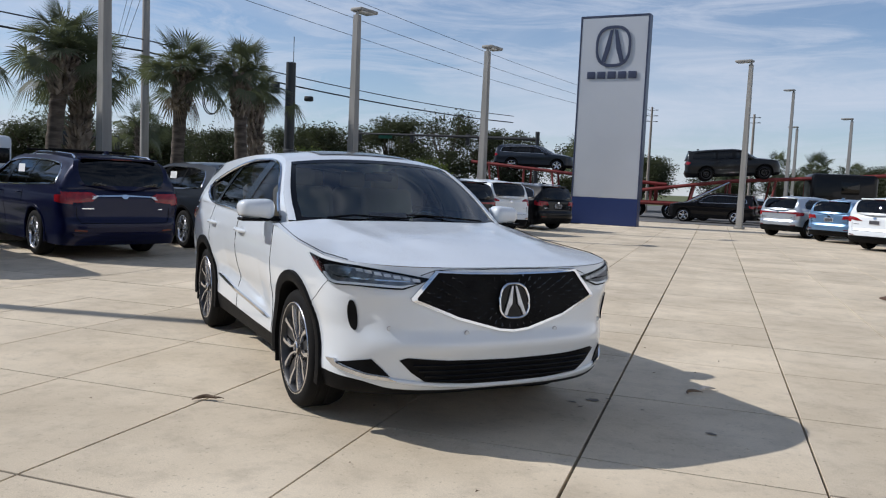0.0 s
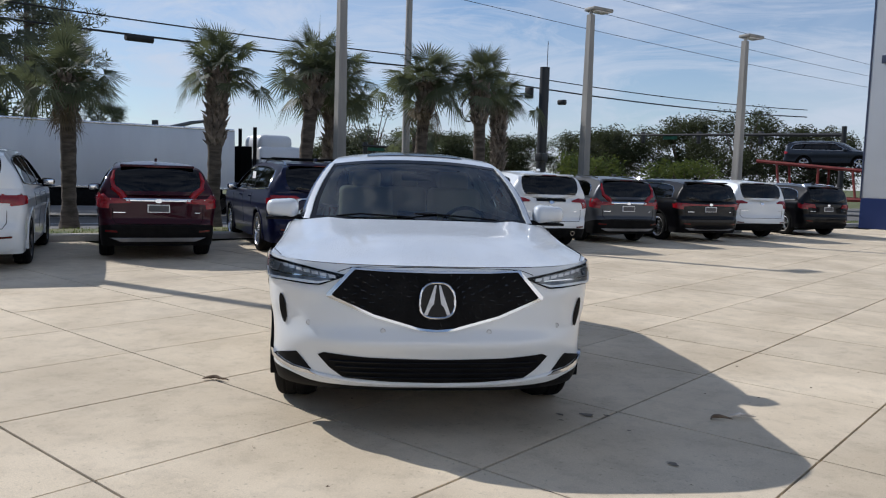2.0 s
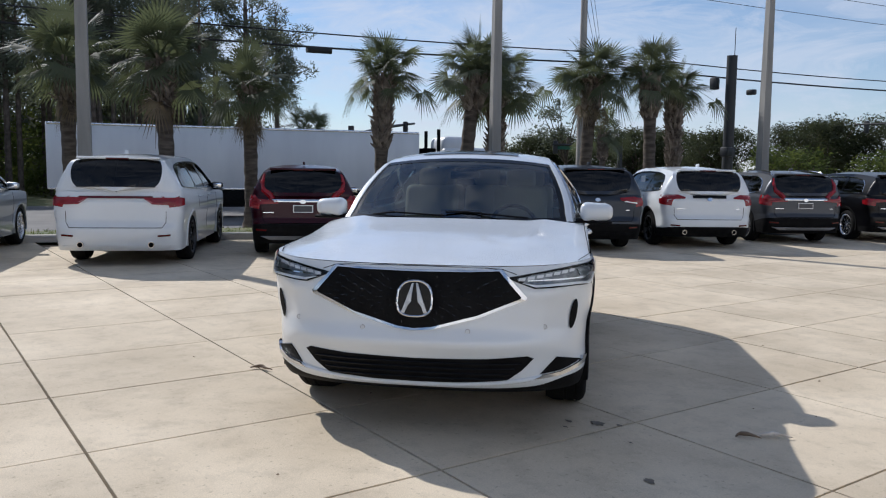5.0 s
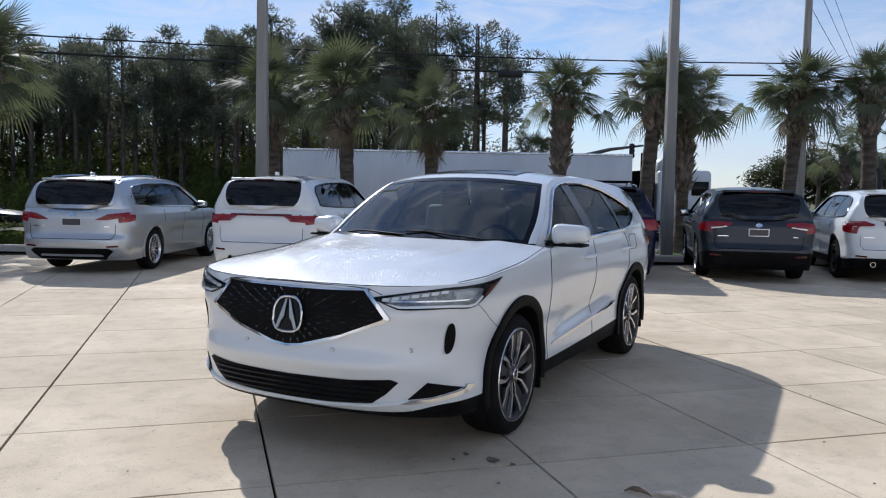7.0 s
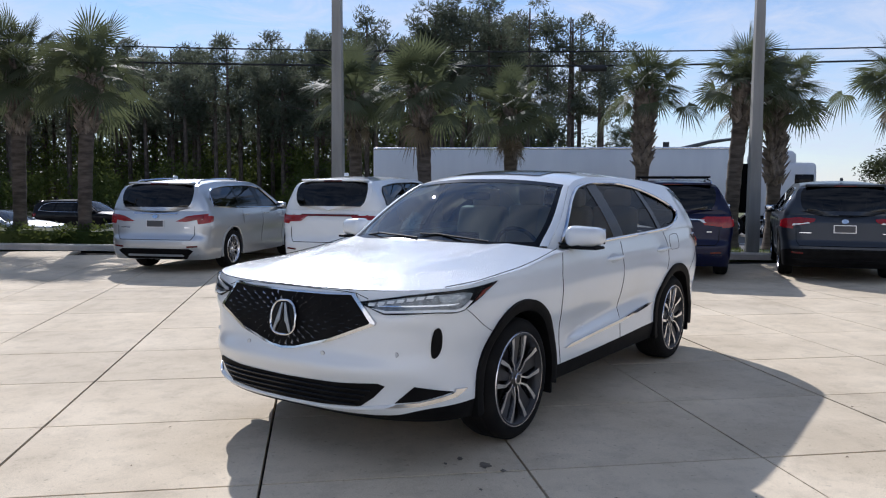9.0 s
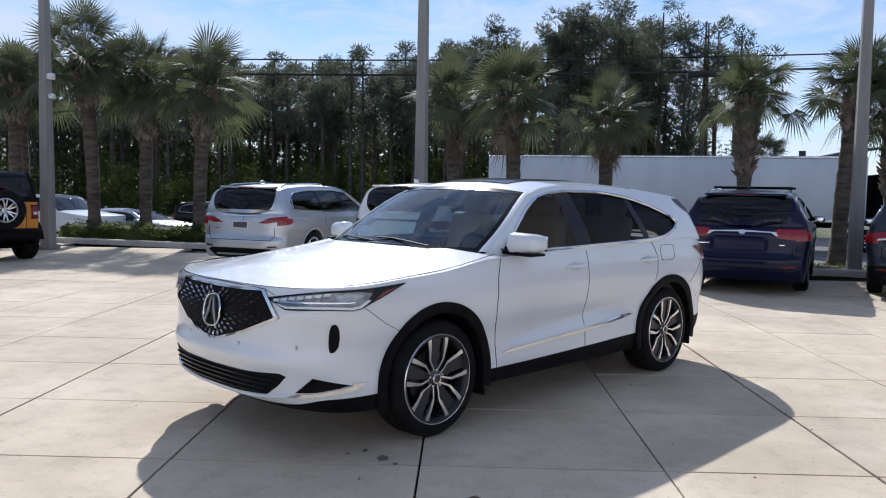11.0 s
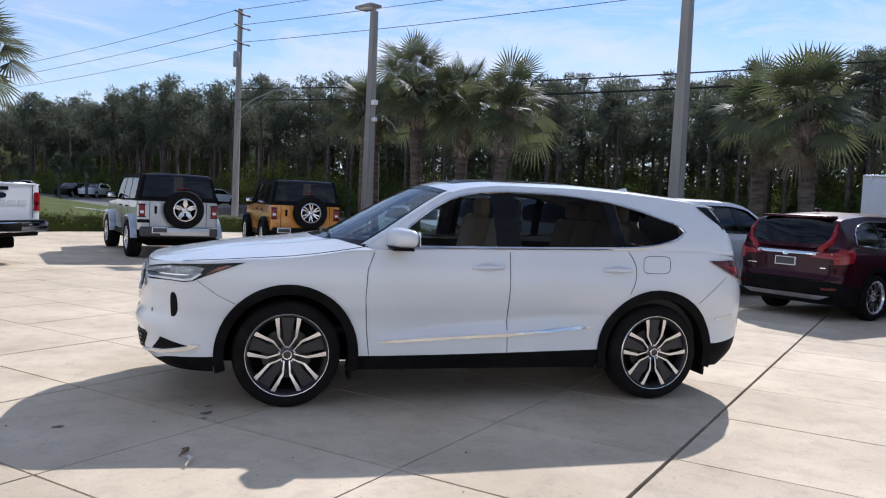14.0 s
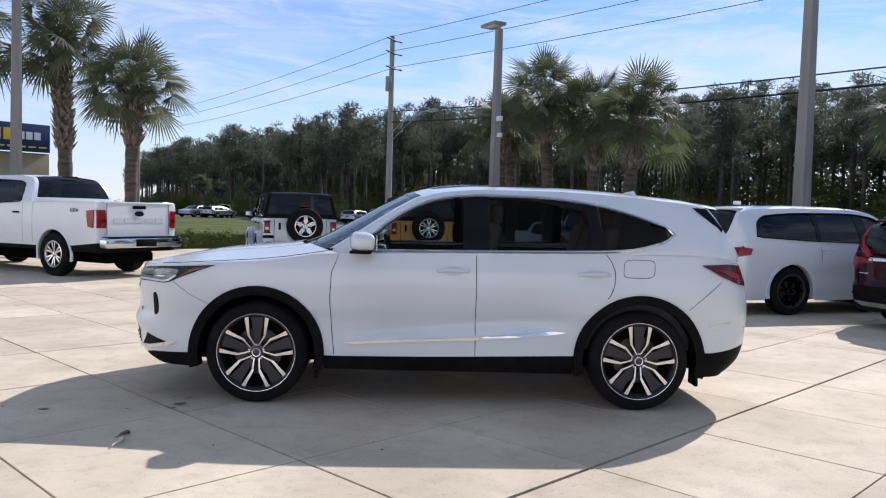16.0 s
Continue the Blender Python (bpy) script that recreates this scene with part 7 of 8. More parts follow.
hedge("low_shrubs", [kerb_pt(3.4, 1.0)[:2], kerb_pt(5.5, 1.2)[:2]], 0.6, 1.0, 5, "low mixed shrubs behind the kerb")

LAWN = mat("sunny_lawn", (0.055, 0.078, 0.020), 0.95, 0, (0.12, 0.13, 0.04), 0.5, fine=0.3, bump=0.5, spec=0.1)
LAWN_ROWS = [[(-9.0, -14.4, 0.03), (-13.7, -13.8, 0.03), (-18.4, -13.0, 0.03)], [(-8.0, -26.0, 0.10), (-16.5, -26.0, 0.10), (-25.0, -26.0, 0.08)], [(-8.0, -40.0, 0.24), (-20.0, -40.0, 0.24), (-31.0, -40.0, 0.20)], [(-10.0, -58.0, 0.30), (-24.0, -58.0, 0.32), (-38.0, -56.0, 0.26)], [(-12.0, -64.0, 0.02), (-26.0, -63.0, 0.02), (-42.0, -59.0, 0.02)]]
tagged(part("lawn", grid(LAWN_ROWS), LAWN), "mown sunny green lawn rising gently behind the hedge", "lawn", "", "structure")

# planting island on the east side
rg = random.Random(77)
mound = [[(5.45 + 2.52 * r * math.cos(a), 14.3 + 1.12 * r * math.sin(a), 0.004 + 0.20 * (1 - r**4) + rg.uniform(-0.02, 0.02) * (r < 0.99)) for a in np.linspace(0, 2 * math.pi, 41)] for r in np.linspace(0.02, 1, 14)]
tagged(part("planting_bed", grid(mound), MULCH), "heaped brown bark mulch in a planting island", "planting bed", "", "structure")


# ---- poles, lamps, wires, signs ----
def light_pole(x, y, h, two=True, arm=1, lean=(0.0, 0.0), boxes=False, r=0.13, turn=74):
    p = thing("light_pole", pose(x, y, 0, lean[0], lean[1], turn), "grey square parking lot lamp post with flat lamp head", "lamp post", "lamp posts of the lot")
    part("pole", merged(([(a * r * k, b * r * k, z) for z, k in ((0, 1), (h, 0.62)) for a, b in ((-1, -1), (1, -1), (1, 1), (-1, 1))], [(0, 1, 5, 4), (1, 2, 6, 5), (2, 3, 7, 6), (3, 0, 4, 7), (4, 5, 6, 7)])), POLE, p, "", False)
    part("base_cover", rbox(0, 0, 0.06, r * 3, r * 3, 0.12, 0.02), POLE, p)
    hd = part("lamp_head", rbox(0.30 * arm, 0, h + 0.16, 0.75, 0.42, 0.10, 0.03), POLE, p)
    part("lamp_lens", rbox(0.30 * arm, 0, h + 0.105, 0.6, 0.34, 0.02, 0.005), CLEARLENS, hd)
    part("lamp_bracket", tube([(0, 0, h - 0.05), (0, 0, h + 0.14)], 0.05, 8), POLE, hd)
    if boxes:
        part("camera_box", merged(rbox(0.16, 0.0, h * 0.62, 0.18, 0.16, 0.16, 0.04), rbox(0.16, 0.02, h * 0.55, 0.16, 0.14, 0.14, 0.04)), CLEARLENS, p, "pale camera housings on the post")
    return p


light_pole(-13.4, 5.65, 7.6)
light_pole(-12.35, 14.75, 7.6)
light_pole(-14.9, -3.55, 6.75, boxes=True, arm=-1)
light_pole(-9.6, 21.6, 6.15)
light_pole(-7.3, 27.2, 6.05)
light_pole(1.55, 39.2, 7.4, turn=160)
light_pole(-5.26, -13.5, 10.2, r=0.17)
light_pole(9.0, 62, 7.0, turn=160)
light_pole(5.3, 64, 9.2, turn=160)
light_pole(6.4, 72, 7.2, turn=160)


def utility_pole(x, y, h, label, material, wires_at, trans=False, r=0.16, lean=0.0):
    p = thing("utility_pole", pose(x, y, 0, 0, lean, 15), label, "utility pole", "utility poles along the road")
    part("pole", tube([(0, 0, LOW - 0.2), (0, 0, h * 0.5), (0, 0, h)], [r, r * 0.85, r * 0.65], 12), material, p)
    for z in wires_at:
        arm = part("insulator_arm", tube([(-0.52, 0.12, z), (0.0, 0.14, z - 0.04), (0.52, 0.12, z + 0.03)], [0.025, 0.04, 0.025], 6), CABLE, p)
        for e in (-0.52, 0.52):
            part("insulator", tube([(e - 0.16, 0.12, z + 0.01), (e - 0.05, 0.12, z + 0.01), (e, 0.12, z + 0.01), (e + 0.05, 0.12, z + 0.01), (e + 0.16, 0.12, z + 0.01)], [0.02, 0.05, 0.03, 0.05, 0.02], 8), POLEB, arm)
    if trans:
        part("transformer", moved(lathe([(0.001, h - 1.9), (0.13, h - 1.93), (0.14, h - 2.0), (0.14, h - 2.55), (0.12, h - 2.6), (0.001, h - 2.6)], 16, "z"), pose(0.32, 0.05, 0)), ALUGREY, p, "grey can transformer")
        part("transformer_bracket", rbox(0.17, 0.03, h - 2.2, 0.14, 0.05, 0.08, 0.01), POLEB, p)
        lamp = part("street_lamp_arm", tube([(0.1, 0, 5.0), (0.9, 1.2, 5.45), (1.8, 2.7, 5.75), (2.4, 3.6, 5.72)], [0.035, 0.03, 0.026, 0.022], 6), ALUGREY, p, "thin curved street lamp arm")
        part("arm_brace", tube([(0.1, 0, 4.6), (1.0, 1.4, 5.2), (1.8, 2.7, 5.7)], 0.018, 5), ALUGREY, lamp)
        part("lamp_head", rbox(2.5, 3.75, 5.70, 0.30, 0.55, 0.12, 0.05, 2, pose(0, 0, 0, 0, 0, -33)), ALUGREY, lamp)
    return p


utility_pole(-22.4, -16.6, 9.6, "weathered wooden utility pole with a transformer", CONCPOLE, (9.4, 8.8, 8.1), True)
utility_pole(-18.8, 23.9, 10.6, "weathered utility pole behind the palms", CONCPOLE, (10.0, 9.2, 8.4))
utility_pole(-6.5, 88, 10.5, "far wooden utility pole", WOOD, (10.2, 9.6, 9.0))
utility_pole(3.5, 84, 9.5, "far wooden utility pole", WOOD, (9.2, 8.7))
utility_pole(-31, -62, 9.8, "far wooden utility pole by the road", WOOD, (9.6, 9.0, 8.3))


def wire(name, a, b, sag, r, label):
    pts = []
    for k in range(25):
        t = k / 24
        pts.append((a[0] + (b[0] - a[0]) * t, a[1] + (b[1] - a[1]) * t, a[2] + (b[2] - a[2]) * t - sag * 4 * t * (1 - t)))
    tagged(part(name, tube(pts, r, 5), CABLE), label, "cable", "overhead wires")


for k, (za, zb, zc) in enumerate(((9.5, 10.2, 10.3), (8.9, 9.4, 9.7), (8.2, 8.6, 9.1))):
    o = 0.25 * (1 - k)
    wire("power_line", (-22.4 + o, -16.6, za), (-18.8 + o, 23.9, zb), 0.35, 0.012, "thin dark power line between the poles")
    wire("power_line", (-18.8 + o, 23.9, zb), (-6.5 + o, 88, zc), 0.5, 0.012, "thin dark power line between the poles")
    wire("power_line", (-31 + o, -62, za), (-22.4 + o, -16.6, za), 0.4, 0.012, "thin dark power line between the poles")
    wire("power_line", (-18.8, 23.9, zb - 0.3 * k), (-62, 70, 11.0 - 0.4 * k), 0.5, 0.011, "thin dark power line crossing the road")
for z0, z1, r in ((5.6, 6.0, 0.022), (5.1, 5.6, 0.032)):
    wire("telephone_cable", (-22.4, -16.6, z0 + 0.5), (-18.8, 23.9, z1), 0.45, r, "thick black telephone cable along the road")
    wire("telephone_cable", (-18.8, 23.9, z1), (-12.0, 50, z1 - 0.1), 0.3, r, "thick black telephone cable along the road")
tagged(part("cable_closure", tube([(-19.76, 13.2, 5.17), (-19.7, 14.0, 5.19)], 0.10, 10), CABLE), "black splice closure on the telephone cable", "cable")
coil = [(-18.05 + 0.10 * math.cos(a), 26.7 + 0.36 * math.cos(a), 4.16 + 0.46 * math.sin(a)) for a in np.linspace(0, 2 * math.pi, 30, endpoint=False)]
tagged(part("cable_coil", merged(tube(coil, 0.022, 6, True), tube([(p[0] + 0.04, p[1] + 0.04, p[2] + 0.03) for p in coil], 0.02, 6, True), tube([(-18.05, 26.7, 4.60), (-18.07, 26.68, 5.1), (-18.08, 26.66, 5.62)], 0.02, 6)), CABLE), "coiled black cable hanging from the line", "cable")

# traffic signal mast
mast = thing("signal_mast", pose(-15.6, 28.4, 0), "black traffic signal pole beside the road", "traffic signal")
part("pole", tube([(0, 0, LOW - 0.1), (0, 0, 5.9)], [0.21, 0.19], 14), POLEB, mast)
part("signal_box", rbox(0.2, -0.35, 2.35, 0.35, 0.35, 0.35, 0.04), POLEB, mast)
part("signal_box", rbox(-0.2, 0.35, 2.35, 0.35, 0.35, 0.35, 0.04), POLEB, mast)
part("whip_antenna", tube([(0.1, 0, 5.8), (0.1, 0, 6.9)], 0.015, 5), POLEB, mast)
parts("detector", [rbox(-0.5, -0.3, 4.9, 0.3, 0.25, 0.45, 0.05), rbox(0.6, 0.4, 4.55, 0.35, 0.2, 0.2, 0.05)], POLEB, mast)


def mast_arm(x, y, length, heading, h, sign, label, rise=0.25, heads=(0.35, 0.65, 0.95)):
    a = thing("mast_arm_signal", pose(x, y, 0, 0, 0, heading), label, "traffic signal", "signals at the crossing")
    part("pole", tube([(0, 0, LOW - 0.1), (0, 0, h + 0.6)], [0.20, 0.17], 12), POLEB, a)
    part("arm", tube([(0, 0, h), (length * 0.5, 0, h + rise * 0.6), (length, 0, h + rise)], [0.15, 0.11, 0.07], 10), POLEB, a)
    for f in heads:
        t = part("signal_head", rbox(length * f, -0.12, h + rise * f - 0.2, 0.32, 0.28, 0.95, 0.05), POLEB, a)
        for q in range(3):
            part("signal_lens", tube([(length * f, -0.26, h + rise * f + 0.1 - 0.3 * q), (length * f, -0.29, h + rise * f + 0.1 - 0.3 * q)], 0.10, 10), PLASTIC, t)
    if sign:
        b = part("street_sign", rbox(length * 0.80, -0.10, h + 0.02, 1.3, 0.04, 0.34, 0.01), GREENSIGN, a, "green street name sign")
        part("sign_text_bar", rbox(length * 0.80, -0.125, h + 0.02, 1.0, 0.01, 0.10, 0.003), PAPER, b)
    return a


mast_arm(-13.0, 62, 17, 174, 5.2, True, "black mast arm with signals across the crossing")
mast_arm(-36.5, 45, 4.8, 222, 3.3, True, "black mast arm with signals down the road", 0.2, (0.3, 0.95))
mast_arm(-37.6, 24.2, 11.3, 129, 3.4, False, "dark mast arm low over the road", 1.4, (0.80,))

# dealership pylon
py = thing("pylon_sign", pose(-4.05, 35.4, 0, 0, 0, -8) @ Matrix.Diagonal((1.11, 0.5, 1.164, 1)), "tall grey pylon sign with round emblem and blue foot", "sign")
part("panel", rbox(0, 0, 4.275, 2.58, 0.96, 6.55, 0.03), SIGNW, py, "pale grey sign face", False)
part("foot", rbox(0, 0, 0.50, 2.60, 0.98, 1.00, 0.02), SIGNB, py, "dark blue sign foot", False)
part("edge_frame", merged(rbox(-1.30, 0, 4.275, 0.06, 1.02, 6.60, 0.01), rbox(1.30, 0, 4.275, 0.06, 1.02, 6.60, 0.01), rbox(0, 0, 7.585, 2.66, 1.02, 0.07, 0.01)), SIGNE, py, "dark metal edge frame", False)
em = [(0.68 * math.copysign(abs(math.cos(a)) ** 0.75, math.cos(a)), 6.50 + 0.74 * math.copysign(abs(math.sin(a)) ** 0.75, math.sin(a))) for a in np.linspace(0, 2 * math.pi, 44, endpoint=False)]
ring = part("emblem_ring", ring_strip(em, [(a * 0.86, 6.50 + (b - 6.50) * 0.86) for a, b in em], lambda a, b, o: (a, -0.54 - o, b), 0.05), SIGNE, py, "dark round emblem")
for s in (1, -1):
    part("emblem_leg", slab_patch([(s * 0.03, 7.10), (s * 0.14, 7.07), (s * 0.44, 5.93), (s * 0.28, 5.93), (s * 0.12, 6.40)], lambda a, b, o: (a, -0.54 - o, b), 0.05, 0), SIGNE, ring)
for k in range(5):
    part("letter_bar", rbox(-0.80 + 0.40 * k, -0.56, 5.47, 0.32, 0.06, 0.26, 0.02), SIGNE, py, "dark plain bar in place of lettering")

# ---- trucks ----
def box_trailer(x, y, heading):
    t = thing("semi_truck", pose(x, y, LOW, 0, 0, heading), "white box trailer with white tractor on the road", "truck")
    part("trailer_box", rbox(-7.95, 0, 2.65, 16.1, 2.55, 2.75, 0.04), TRAILERW, t, "plain white trailer box")
    part("trailer_rail", merged(rbox(-7.95, 1.285, 1.30, 16.0, 0.03, 0.10, 0.01), rbox(-7.95, -1.285, 1.30, 16.0, 0.03, 0.10, 0.01), rbox(-7.95, 1.285, 3.98, 16.0, 0.03, 0.10, 0.01), rbox(-7.95, -1.285, 3.98, 16.0, 0.03, 0.10, 0.01)), ALU, t)
    part("trailer_frame", rbox(-7.2, 0, 1.12, 14.0, 1.0, 0.24, 0.03), UNDER, t)
    part("side_skirt", merged(rbox(-6.5, -1.2, 0.85, 6.0, 0.05, 0.7, 0.01), rbox(-6.5, 1.2, 0.85, 6.0, 0.05, 0.7, 0.01)), PLASTIC, t)
    part("cab", merged(rbox(2.6, 0, 2.1, 2.5, 2.4, 2.5, 0.20, 3), rbox(2.2, 0, 3.45, 1.7, 2.2, 0.9, 0.30, 3), rbox(4.6, 0, 1.5, 2.0, 1.7, 1.2, 0.22, 3)), TRAILERW, t, "white tractor cab", True)
    part("cab_window", merged(rbox(3.3, 1.205, 2.5, 0.8, 0.02, 0.65, 0.01), rbox(3.3, -1.205, 2.5, 0.8, 0.02, 0.65, 0.01), rbox(3.86, 0, 2.6, 0.02, 2.0, 0.7, 0.01)), GLOSSB, t)
    part("exhaust_stack", merged(tube([(1.15, 1.0, 1.2), (1.15, 1.0, 4.2)], 0.09, 10), tube([(1.15, -1.0, 1.2), (1.15, -1.0, 4.2)], 0.09, 10)), PLASTIC, t)
    part("fairing_gap", rbox(0.75, 0, 2.2, 0.6, 1.9, 2.2, 0.05), UNDER, t)
    part("fuel_tank", merged(tube([(1.6, 1.05, 0.85), (3.0, 1.05, 0.85)], 0.32, 14), tube([(1.6, -1.05, 0.85), (3.0, -1.05, 0.85)], 0.32, 14)), CHROME, t)
    for ax in (-13.2, -11.9, 0.3, 1.6, 4.9):
        for s in (1, -1):
            make_wheel(t, ax, s * 1.08, 0.5, 0.5, 0.30, "ten", s, 0.3)
    return t


E_TRAILER = kerb_pt(20.4, 20.2)
box_trailer(E_TRAILER[0], E_TRAILER[1], 74.5)


def car_carrier(x, y, heading, length, ramp, label):
    c = thing("car_carrier", pose(x, y, 0, 0, 0, heading), label, "truck", "car carriers behind the lot")
    deck = [(-length / 2, 0, 2.0 - ramp), (-length * 0.1, 0, 2.35), (length / 2, 0, 2.95)]
    for s in (1, -1):
        part("upper_rail", tube([(a, s * 1.2, z) for a, b, z in deck], 0.11, 6), REDSTEEL, c)
        part("lower_rail", tube([(-length / 2, s * 1.2, 0.9), (length / 2, s * 1.2, 0.9)], 0.13, 6), REDSTEEL, c)
        for k in range(6):
            xx = -length / 2 + length * (k + 0.3) / 6
            part("upright", tube([(xx, s * 1.22, 0.8), (xx + 0.25 * (k % 2), s * 1.22, float(np.interp(xx, [d[0] for d in deck], [d[2] for d in deck])))], 0.07, 6), REDSTEEL, c)
        part("hydraulic_strut", tube([(-length * 0.3, s * 1.26, 0.95), (-length * 0.12, s * 1.26, 2.25)], 0.05, 6), ALU, c)
    part("upper_deck", grid([[(a, s * 1.15, z + 0.06) for s in (-1, 1)] for a, b, z in deck]), REDSTEEL, c)
    part("lower_deck", rbox(0, 0, 0.85, length, 2.3, 0.10, 0.02), REDSTEEL, c)
    for ax in (-length * 0.36, -length * 0.22, length * 0.40):
        for s in (1, -1):
            make_wheel(c, ax, s * 1.05, 0.48, 0.48, 0.29, "ten", s, 0.28)
    return c


car_carrier(2.6, 50.0, 4, 13, 0.4, "dark red car carrier with an SUV on its ramp")
part_cab = thing("carrier_cab", pose(7.0, 50.0, 0, 0, 0, 4), "black tractor cab of the car carrier", "truck")
part("cab", rbox(0, 0, 1.75, 3.4, 2.3, 2.4, 0.25, 3), BLACKP, part_cab)
part("cab_window", rbox(0.3, -1.155, 2.2, 0.9, 0.02, 0.7, 0.01), DARKGL, part_cab)
for s in (1, -1):
    make_wheel(part_cab, 1.0, s * 1.0, 0.48, 0.48, 0.29, "ten", s, 0.28)
    make_wheel(part_cab, -1.2, s * 1.0, 0.48, 0.48, 0.29, "ten", s, 0.28)
car_carrier(-8.4, 50.5, 182, 12, 0.0, "dark red car carrier behind the sign")


dark = parked_suv("suv", "dark grey full-size SUV standing on the carrier ramp", -2.2, 50.0, 4, DGREY, 5.2, 2.0, 1.86, 3.1, TRI, None, None, None, "", "black", False, group="cars on the carriers")
dark.matrix_world = pose(2.9, 49.6, 2.50, 0, -4, 4)
blue = parked_suv("suv", "dusty blue crossover standing on the upper deck", -14, 50.5, 2, BLUEGREY, 5.0, 1.9, 1.66, 2.86, TRI, None, None, None, "chrome", "five", False, group="cars on the carriers")
blue.matrix_world = pose(-9.0, 50.4, 2.52, 0, 0, 2)

# ---- cars farther off ----
far_dark = parked_suv("suv", "dark SUV driving past on the road", -33.5, -6.0, 74, BLACKP, 4.6, 1.86, 1.66, 2.7, TRI, group="cars on the road")
far_silver = parked_suv("suv", "silver car on the road beyond the kerb", -27.2, -7.5, 74, SILVERP, 4.7, 1.84, 1.45, 2.8, TRI, group="cars on the road")
far_white = parked_suv("suv", "white SUV in the far lot", -41.0, -77.0, 30, WHITE2, 4.7, 1.88, 1.70, 2.75, TRI, group="cars in the far lot")
for road_car in (far_dark, far_silver):
    road_car.matrix_world = pose(0, 0, LOW) @ road_car.matrix_world
for k, (src, x, y, h, lab) in enumerate(((far_silver, -47.1, -73.3, 200, "silver car in the far lot"), (far_white, -45.4, -74.5, 30, "white SUV in the far lot"), (far_silver, -43.2, -75.6, 30, "silver car in the far lot"), (far_dark, -49.6, -71.0, 30, "dark SUV in the far lot"), (far_silver, -51.6, -53.1, 200, "silver car in the far lot"), (far_white, -51.4, -69.4, 30, "white SUV in the far lot"), (far_white, -54.0, -50.8, 190, "white SUV in the far lot"))):
    c = copy_thing(src, pose(x, y, 0, 0, 0, h))
    c["label"], c["group"] = lab, "cars in the far lot"
for k, (src, x, y, h, lab) in enumerate(((far_dark, -1.0, 46.5, 170, "dark car behind the pylon"), (far_silver, 0.4, 55.0, 185, "silver car across the street"), (far_white, 16.0, 54.0, 185, "white car across the street"))):
    c = copy_thing(src, pose(x, y, 0, 0, 0, h))
    c["label"], c["group"] = lab, "cars across the street"
far_truck = pickup("white pickup waiting beyond the grass strip", -26.6, -10.9, 70, WHITE2, "cars on the road")
far_truck.matrix_world = pose(0, 0, LOW) @ far_truck.matrix_world

# blue store sign far to the south
store = thing("store_building", pose(-17.0, -59.2, 0, 0, 0, 2), "tan store building with a big blue and yellow sign", "building")
part("wall", rbox(6.3, -3, 2.65, 22, 8, 5.3, 0.05), mat("tan_stucco", (0.30, 0.24, 0.17), 0.9, 0, (0.36, 0.29, 0.21), 1.0, bump=0.2), store)
part("sign_panel", rbox(0, 1.15, 6.5, 9.2, 0.5, 2.25, 0.03), SIGNB, store, "blue sign panel")
parts("sign_mark", [rbox(-2.35 - 0.62 * k, 1.42, 6.65, 0.5, 0.06, 0.62, 0.05) for k in range(3)], PAPER, store)
parts("sign_mark", [rbox(2.4 - 0.95 * k, 1.42, 6.7, 0.75, 0.06, 0.95, 0.05) for k in range(5)], YELLOW, store)
parts("sign_underline", [rbox(3.2 - 0.8 * k, 1.42, 5.75, 0.6, 0.06, 0.12, 0.02) for k in range(10)], YELLOW, store)

# ---- litter on the concrete ----
def litter(x, y, L, heading, label, seed):
    rg2 = random.Random(seed)
    pts = [(L * (t - 0.5), 0.02 * math.sin(5 * t) + rg2.uniform(-0.01, 0.01), 0.012 + 0.012 * math.sin(3.1 * t)) for t in np.linspace(0, 1, 9)]
    g = tube(pts, [0.004, 0.008, 0.012, 0.014, 0.013, 0.010, 0.008, 0.005, 0.002], 7)
    ob = part("twig", moved(g, pose(x, y, 0, 0, 0, heading)), TWIGM)
    return tagged(ob, label, "litter")


litter(0.365, 6.665, 0.14, 50, "small brown piece of dry palm bark lying on the concrete", 1)
husk = litter(0.45, 6.80, 0.20, 57, "pale dry leaf husk lying on the concrete", 2)
husk.data.materials[0] = mat("pale_husk", (0.42, 0.36, 0.30), 0.8, 0, (0.62, 0.56, 0.49), 12, fine=0.15)
STAIN = mat("oil_stain", (0.10, 0.085, 0.068), 0.8, 0, (0.19, 0.16, 0.125), 14, fine=0.25)
for sx, sy, r in ((-0.304, 6.117, 0.055), (-0.431, 5.993, 0.03), (0.494, 5.671, 0.04), (-0.20, 6.20, 0.025), (-0.36, 5.90, 0.018), (0.05, 6.02, 0.015)):
    rg = random.Random(int(1000 * r) + 5)
    rim = [(sx + r * rg.uniform(0.55, 1.25) * math.cos(t), sy + r * rg.uniform(0.4, 0.8) * math.sin(t), 0.004) for t in np.linspace(0, 6.283, 19)[:-1]]
    tagged(part("oil_stain", (rim + [(sx, sy, 0.004)], [(k, (k + 1) % 18, 18) for k in range(18)]), STAIN, None, "", False), "dark oil spot on the pale concrete", "stain", "oil spots")
litter(-2.62, 4.88, 0.20, 40, "crumpled dry leaf litter in a slab joint", 3)
for k in range(26):
    a = rng.uniform(0, 6.28)
    x, y = rng.uniform(-3.5, 2.2), rng.uniform(3.5, 9.5)
    ob = part("leaf_bit", ([(x, y, 0.004), (x + 0.022 * math.cos(a), y + 0.022 * math.sin(a), 0.008), (x + 0.012 * math.cos(a + 1), y + 0.012 * math.sin(a + 1), 0.012)], [(0, 1, 2)]), TWIGM, None, "", False)
    tagged(ob, "tiny dry leaf scrap on the concrete", "litter", "leaf scraps")

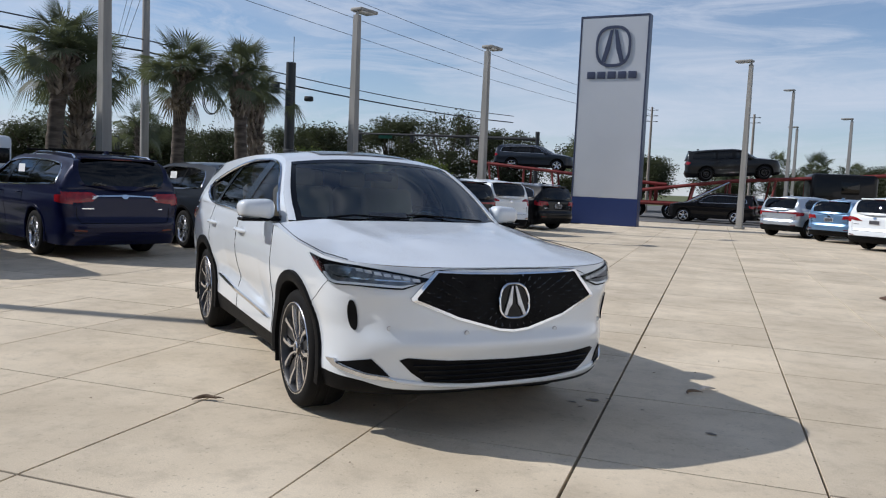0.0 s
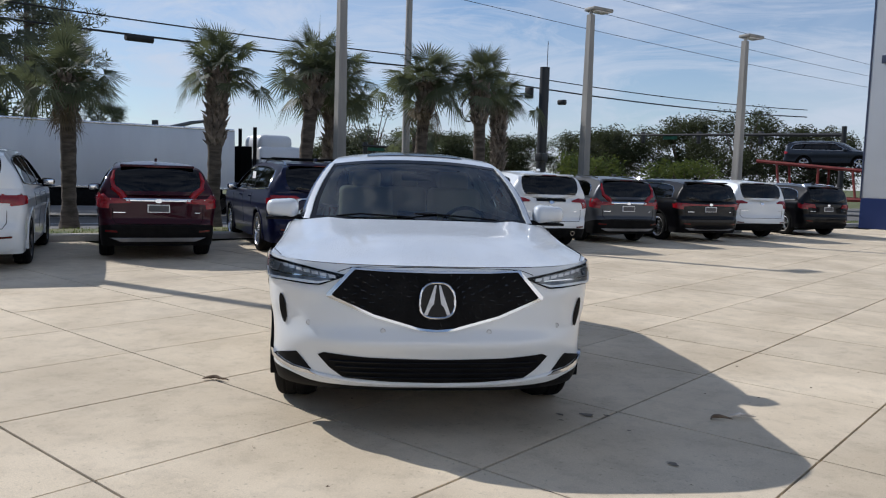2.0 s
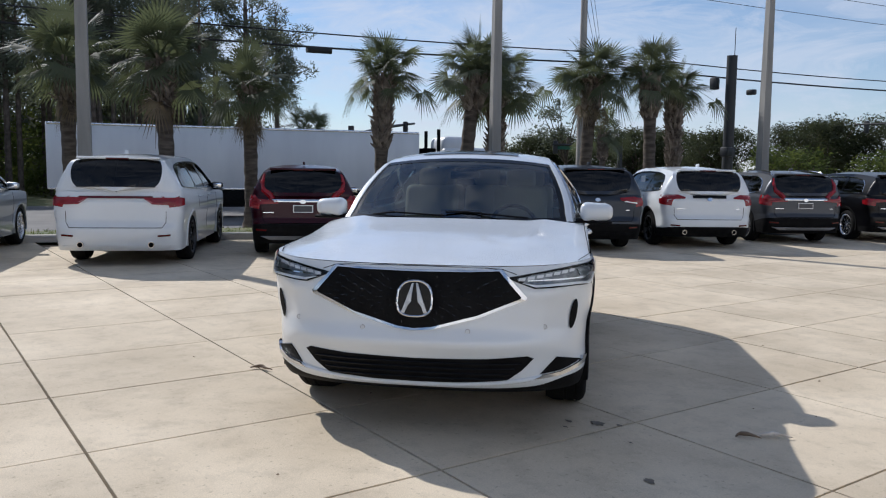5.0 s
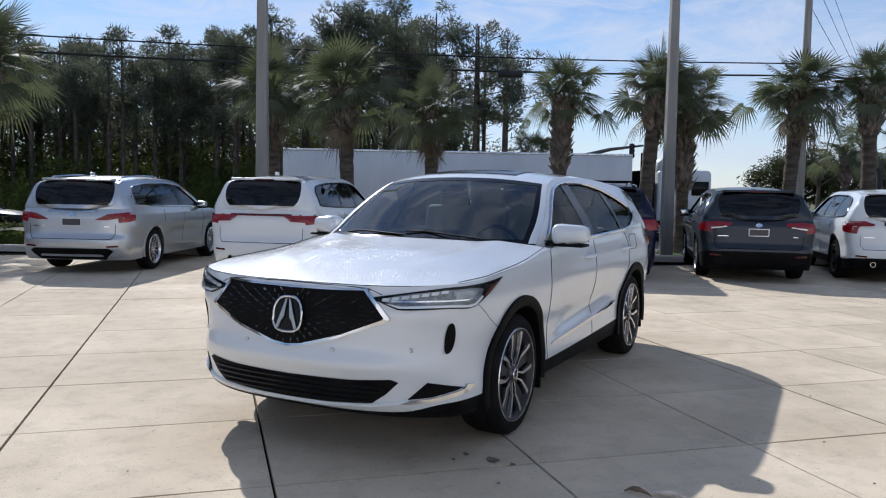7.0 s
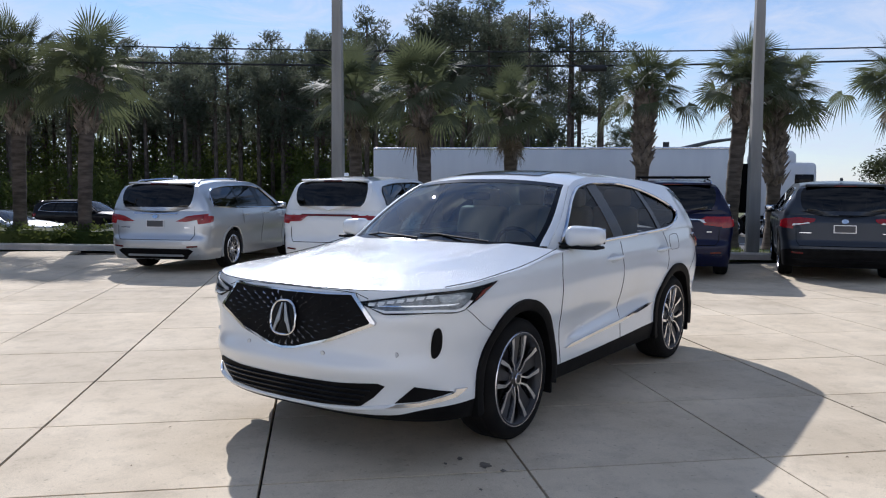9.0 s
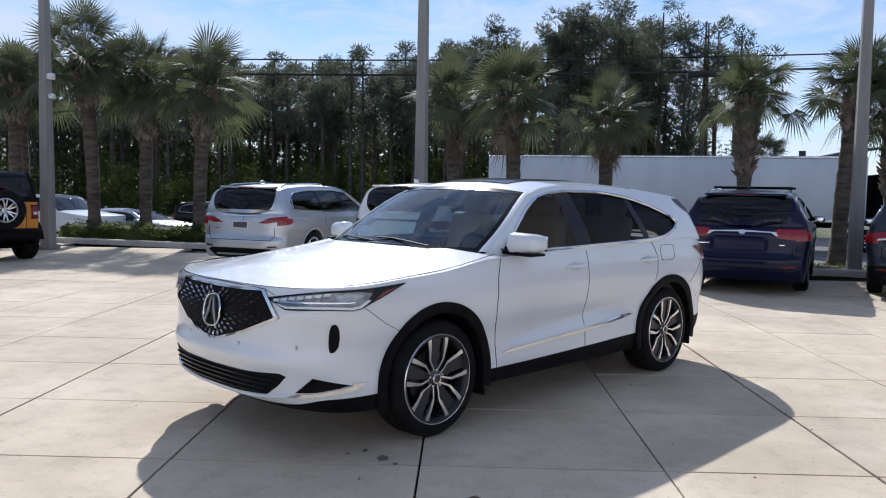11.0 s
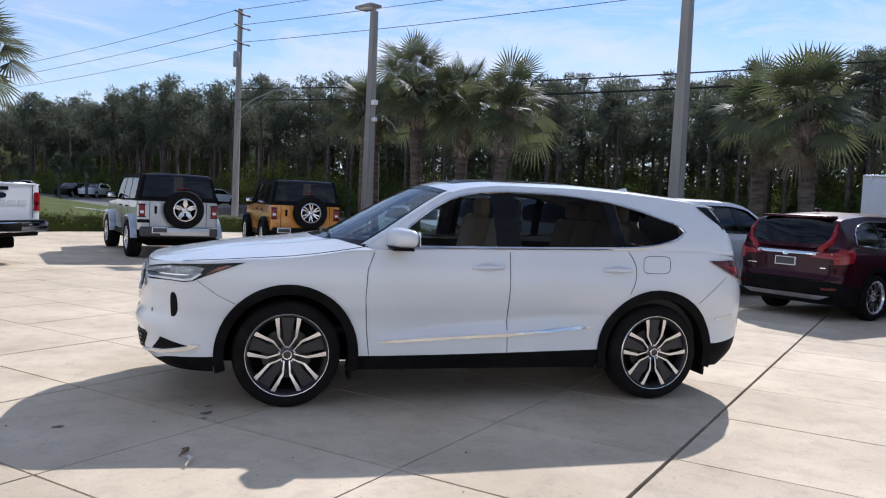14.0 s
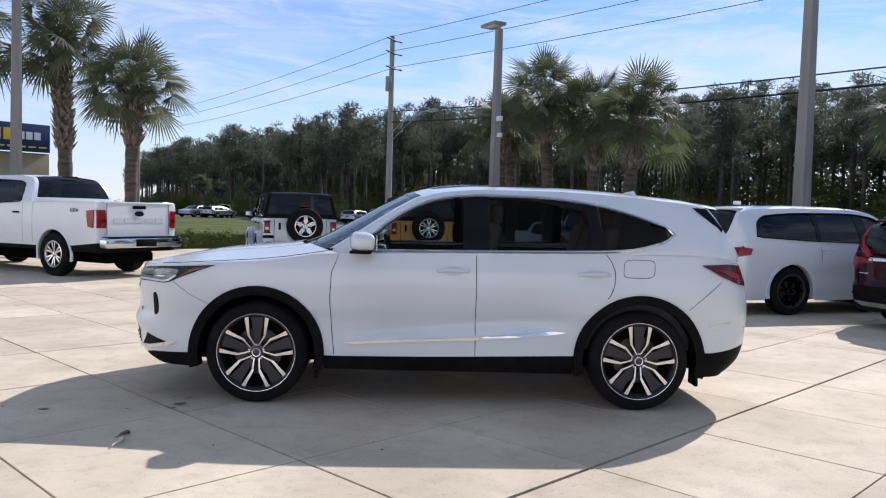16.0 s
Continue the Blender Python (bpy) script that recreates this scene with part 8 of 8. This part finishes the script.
# ---- concrete slabs ----
XJ = [1.06 + 1.222 * k for k in range(16, 0, -1)] + [1.06, -0.20, -1.43, -2.65, -3.83] + [-5.03 - 1.21 * k for k in range(0, 12)]
YJ = [2.08 - 1.215 * k for k in range(38, -1, -1)] + [3.41, 4.88, 6.34, 7.76, 8.965] + [8.965 + 1.222 * k for k in range(1, 41)]
WIDE = {-0.20: 0.009, 1.06: 0.007, -2.65: 0.007, -5.03: 0.006, 3.41: 0.0085, 4.88: 0.008, 6.34: 0.007, 8.965: 0.012}  # half widths of the broad joints
XJ = sorted(XJ)
floor = tagged(new("floor"), "pale concrete slabs with dark joints", "pavement", "", "structure")
shapes = {}


def slab_geo(w, d, gaps):
    """A slab with a chamfered edge; gaps are the half joints on its four sides (x low, x high, y low, y high)."""
    xa, xb, ya, yb = gaps
    c, vs = 0.0008, []
    for e, z in ((0.0, -0.06), (0.0, -0.004), (c, 0.0)):
        vs += [(-w / 2 + xa + e, -d / 2 + ya + e, z), (w / 2 - xb - e, -d / 2 + ya + e, z), (w / 2 - xb - e, d / 2 - yb - e, z), (-w / 2 + xa + e, d / 2 - yb - e, z)]
    fs = [(8, 9, 10, 11)] + [(r * 4 + k, r * 4 + (k + 1) % 4, r * 4 + 4 + (k + 1) % 4, r * 4 + 4 + k) for r in range(2) for k in range(4)]
    return vs, fs


rest_v, rest_f = [], []
for i in range(len(XJ) - 1):
    for j in range(len(YJ) - 1):
        gaps = (WIDE.get(XJ[i], 0.0055), WIDE.get(XJ[i + 1], 0.0055), WIDE.get(YJ[j], 0.0055), WIDE.get(YJ[j + 1], 0.0055))
        cx, cy, w, d = (XJ[i] + XJ[i + 1]) / 2, (YJ[j] + YJ[j + 1]) / 2, XJ[i + 1] - XJ[i], YJ[j + 1] - YJ[j]
        if (Vector((cx, cy, 0)) - KO).dot(KN) > -0.55 or cy > 41.5 or (cy < -12 and cx < -9 and (cy + 12) < (cx + 9) * 1.0):
            continue
        if -8.8 < cx < 3.6 and -2.5 < cy < 27:
            key = (round(w, 3), round(d, 3), gaps)
            if key not in shapes:
                me = bpy.data.meshes.new("slab")
                v, f = slab_geo(w, d, gaps)
                me.from_pydata(v, [], f)
                me.materials.append(CONC)
                shapes[key] = me
            ob = new("slab", shapes[key])
            ob.parent, ob.location = floor, (cx, cy, rng.uniform(-0.002, 0.0))
        else:
            v, f = slab_geo(w, d, gaps)
            o = len(rest_v)
            rest_v += [(a + cx, b + cy, z) for a, b, z in v]
            rest_f += [tuple(q + o for q in face) for face in f]
rest = part("far_slabs", (rest_v, rest_f), CONC, floor, "", False)
rest["kind"] = "stuff"
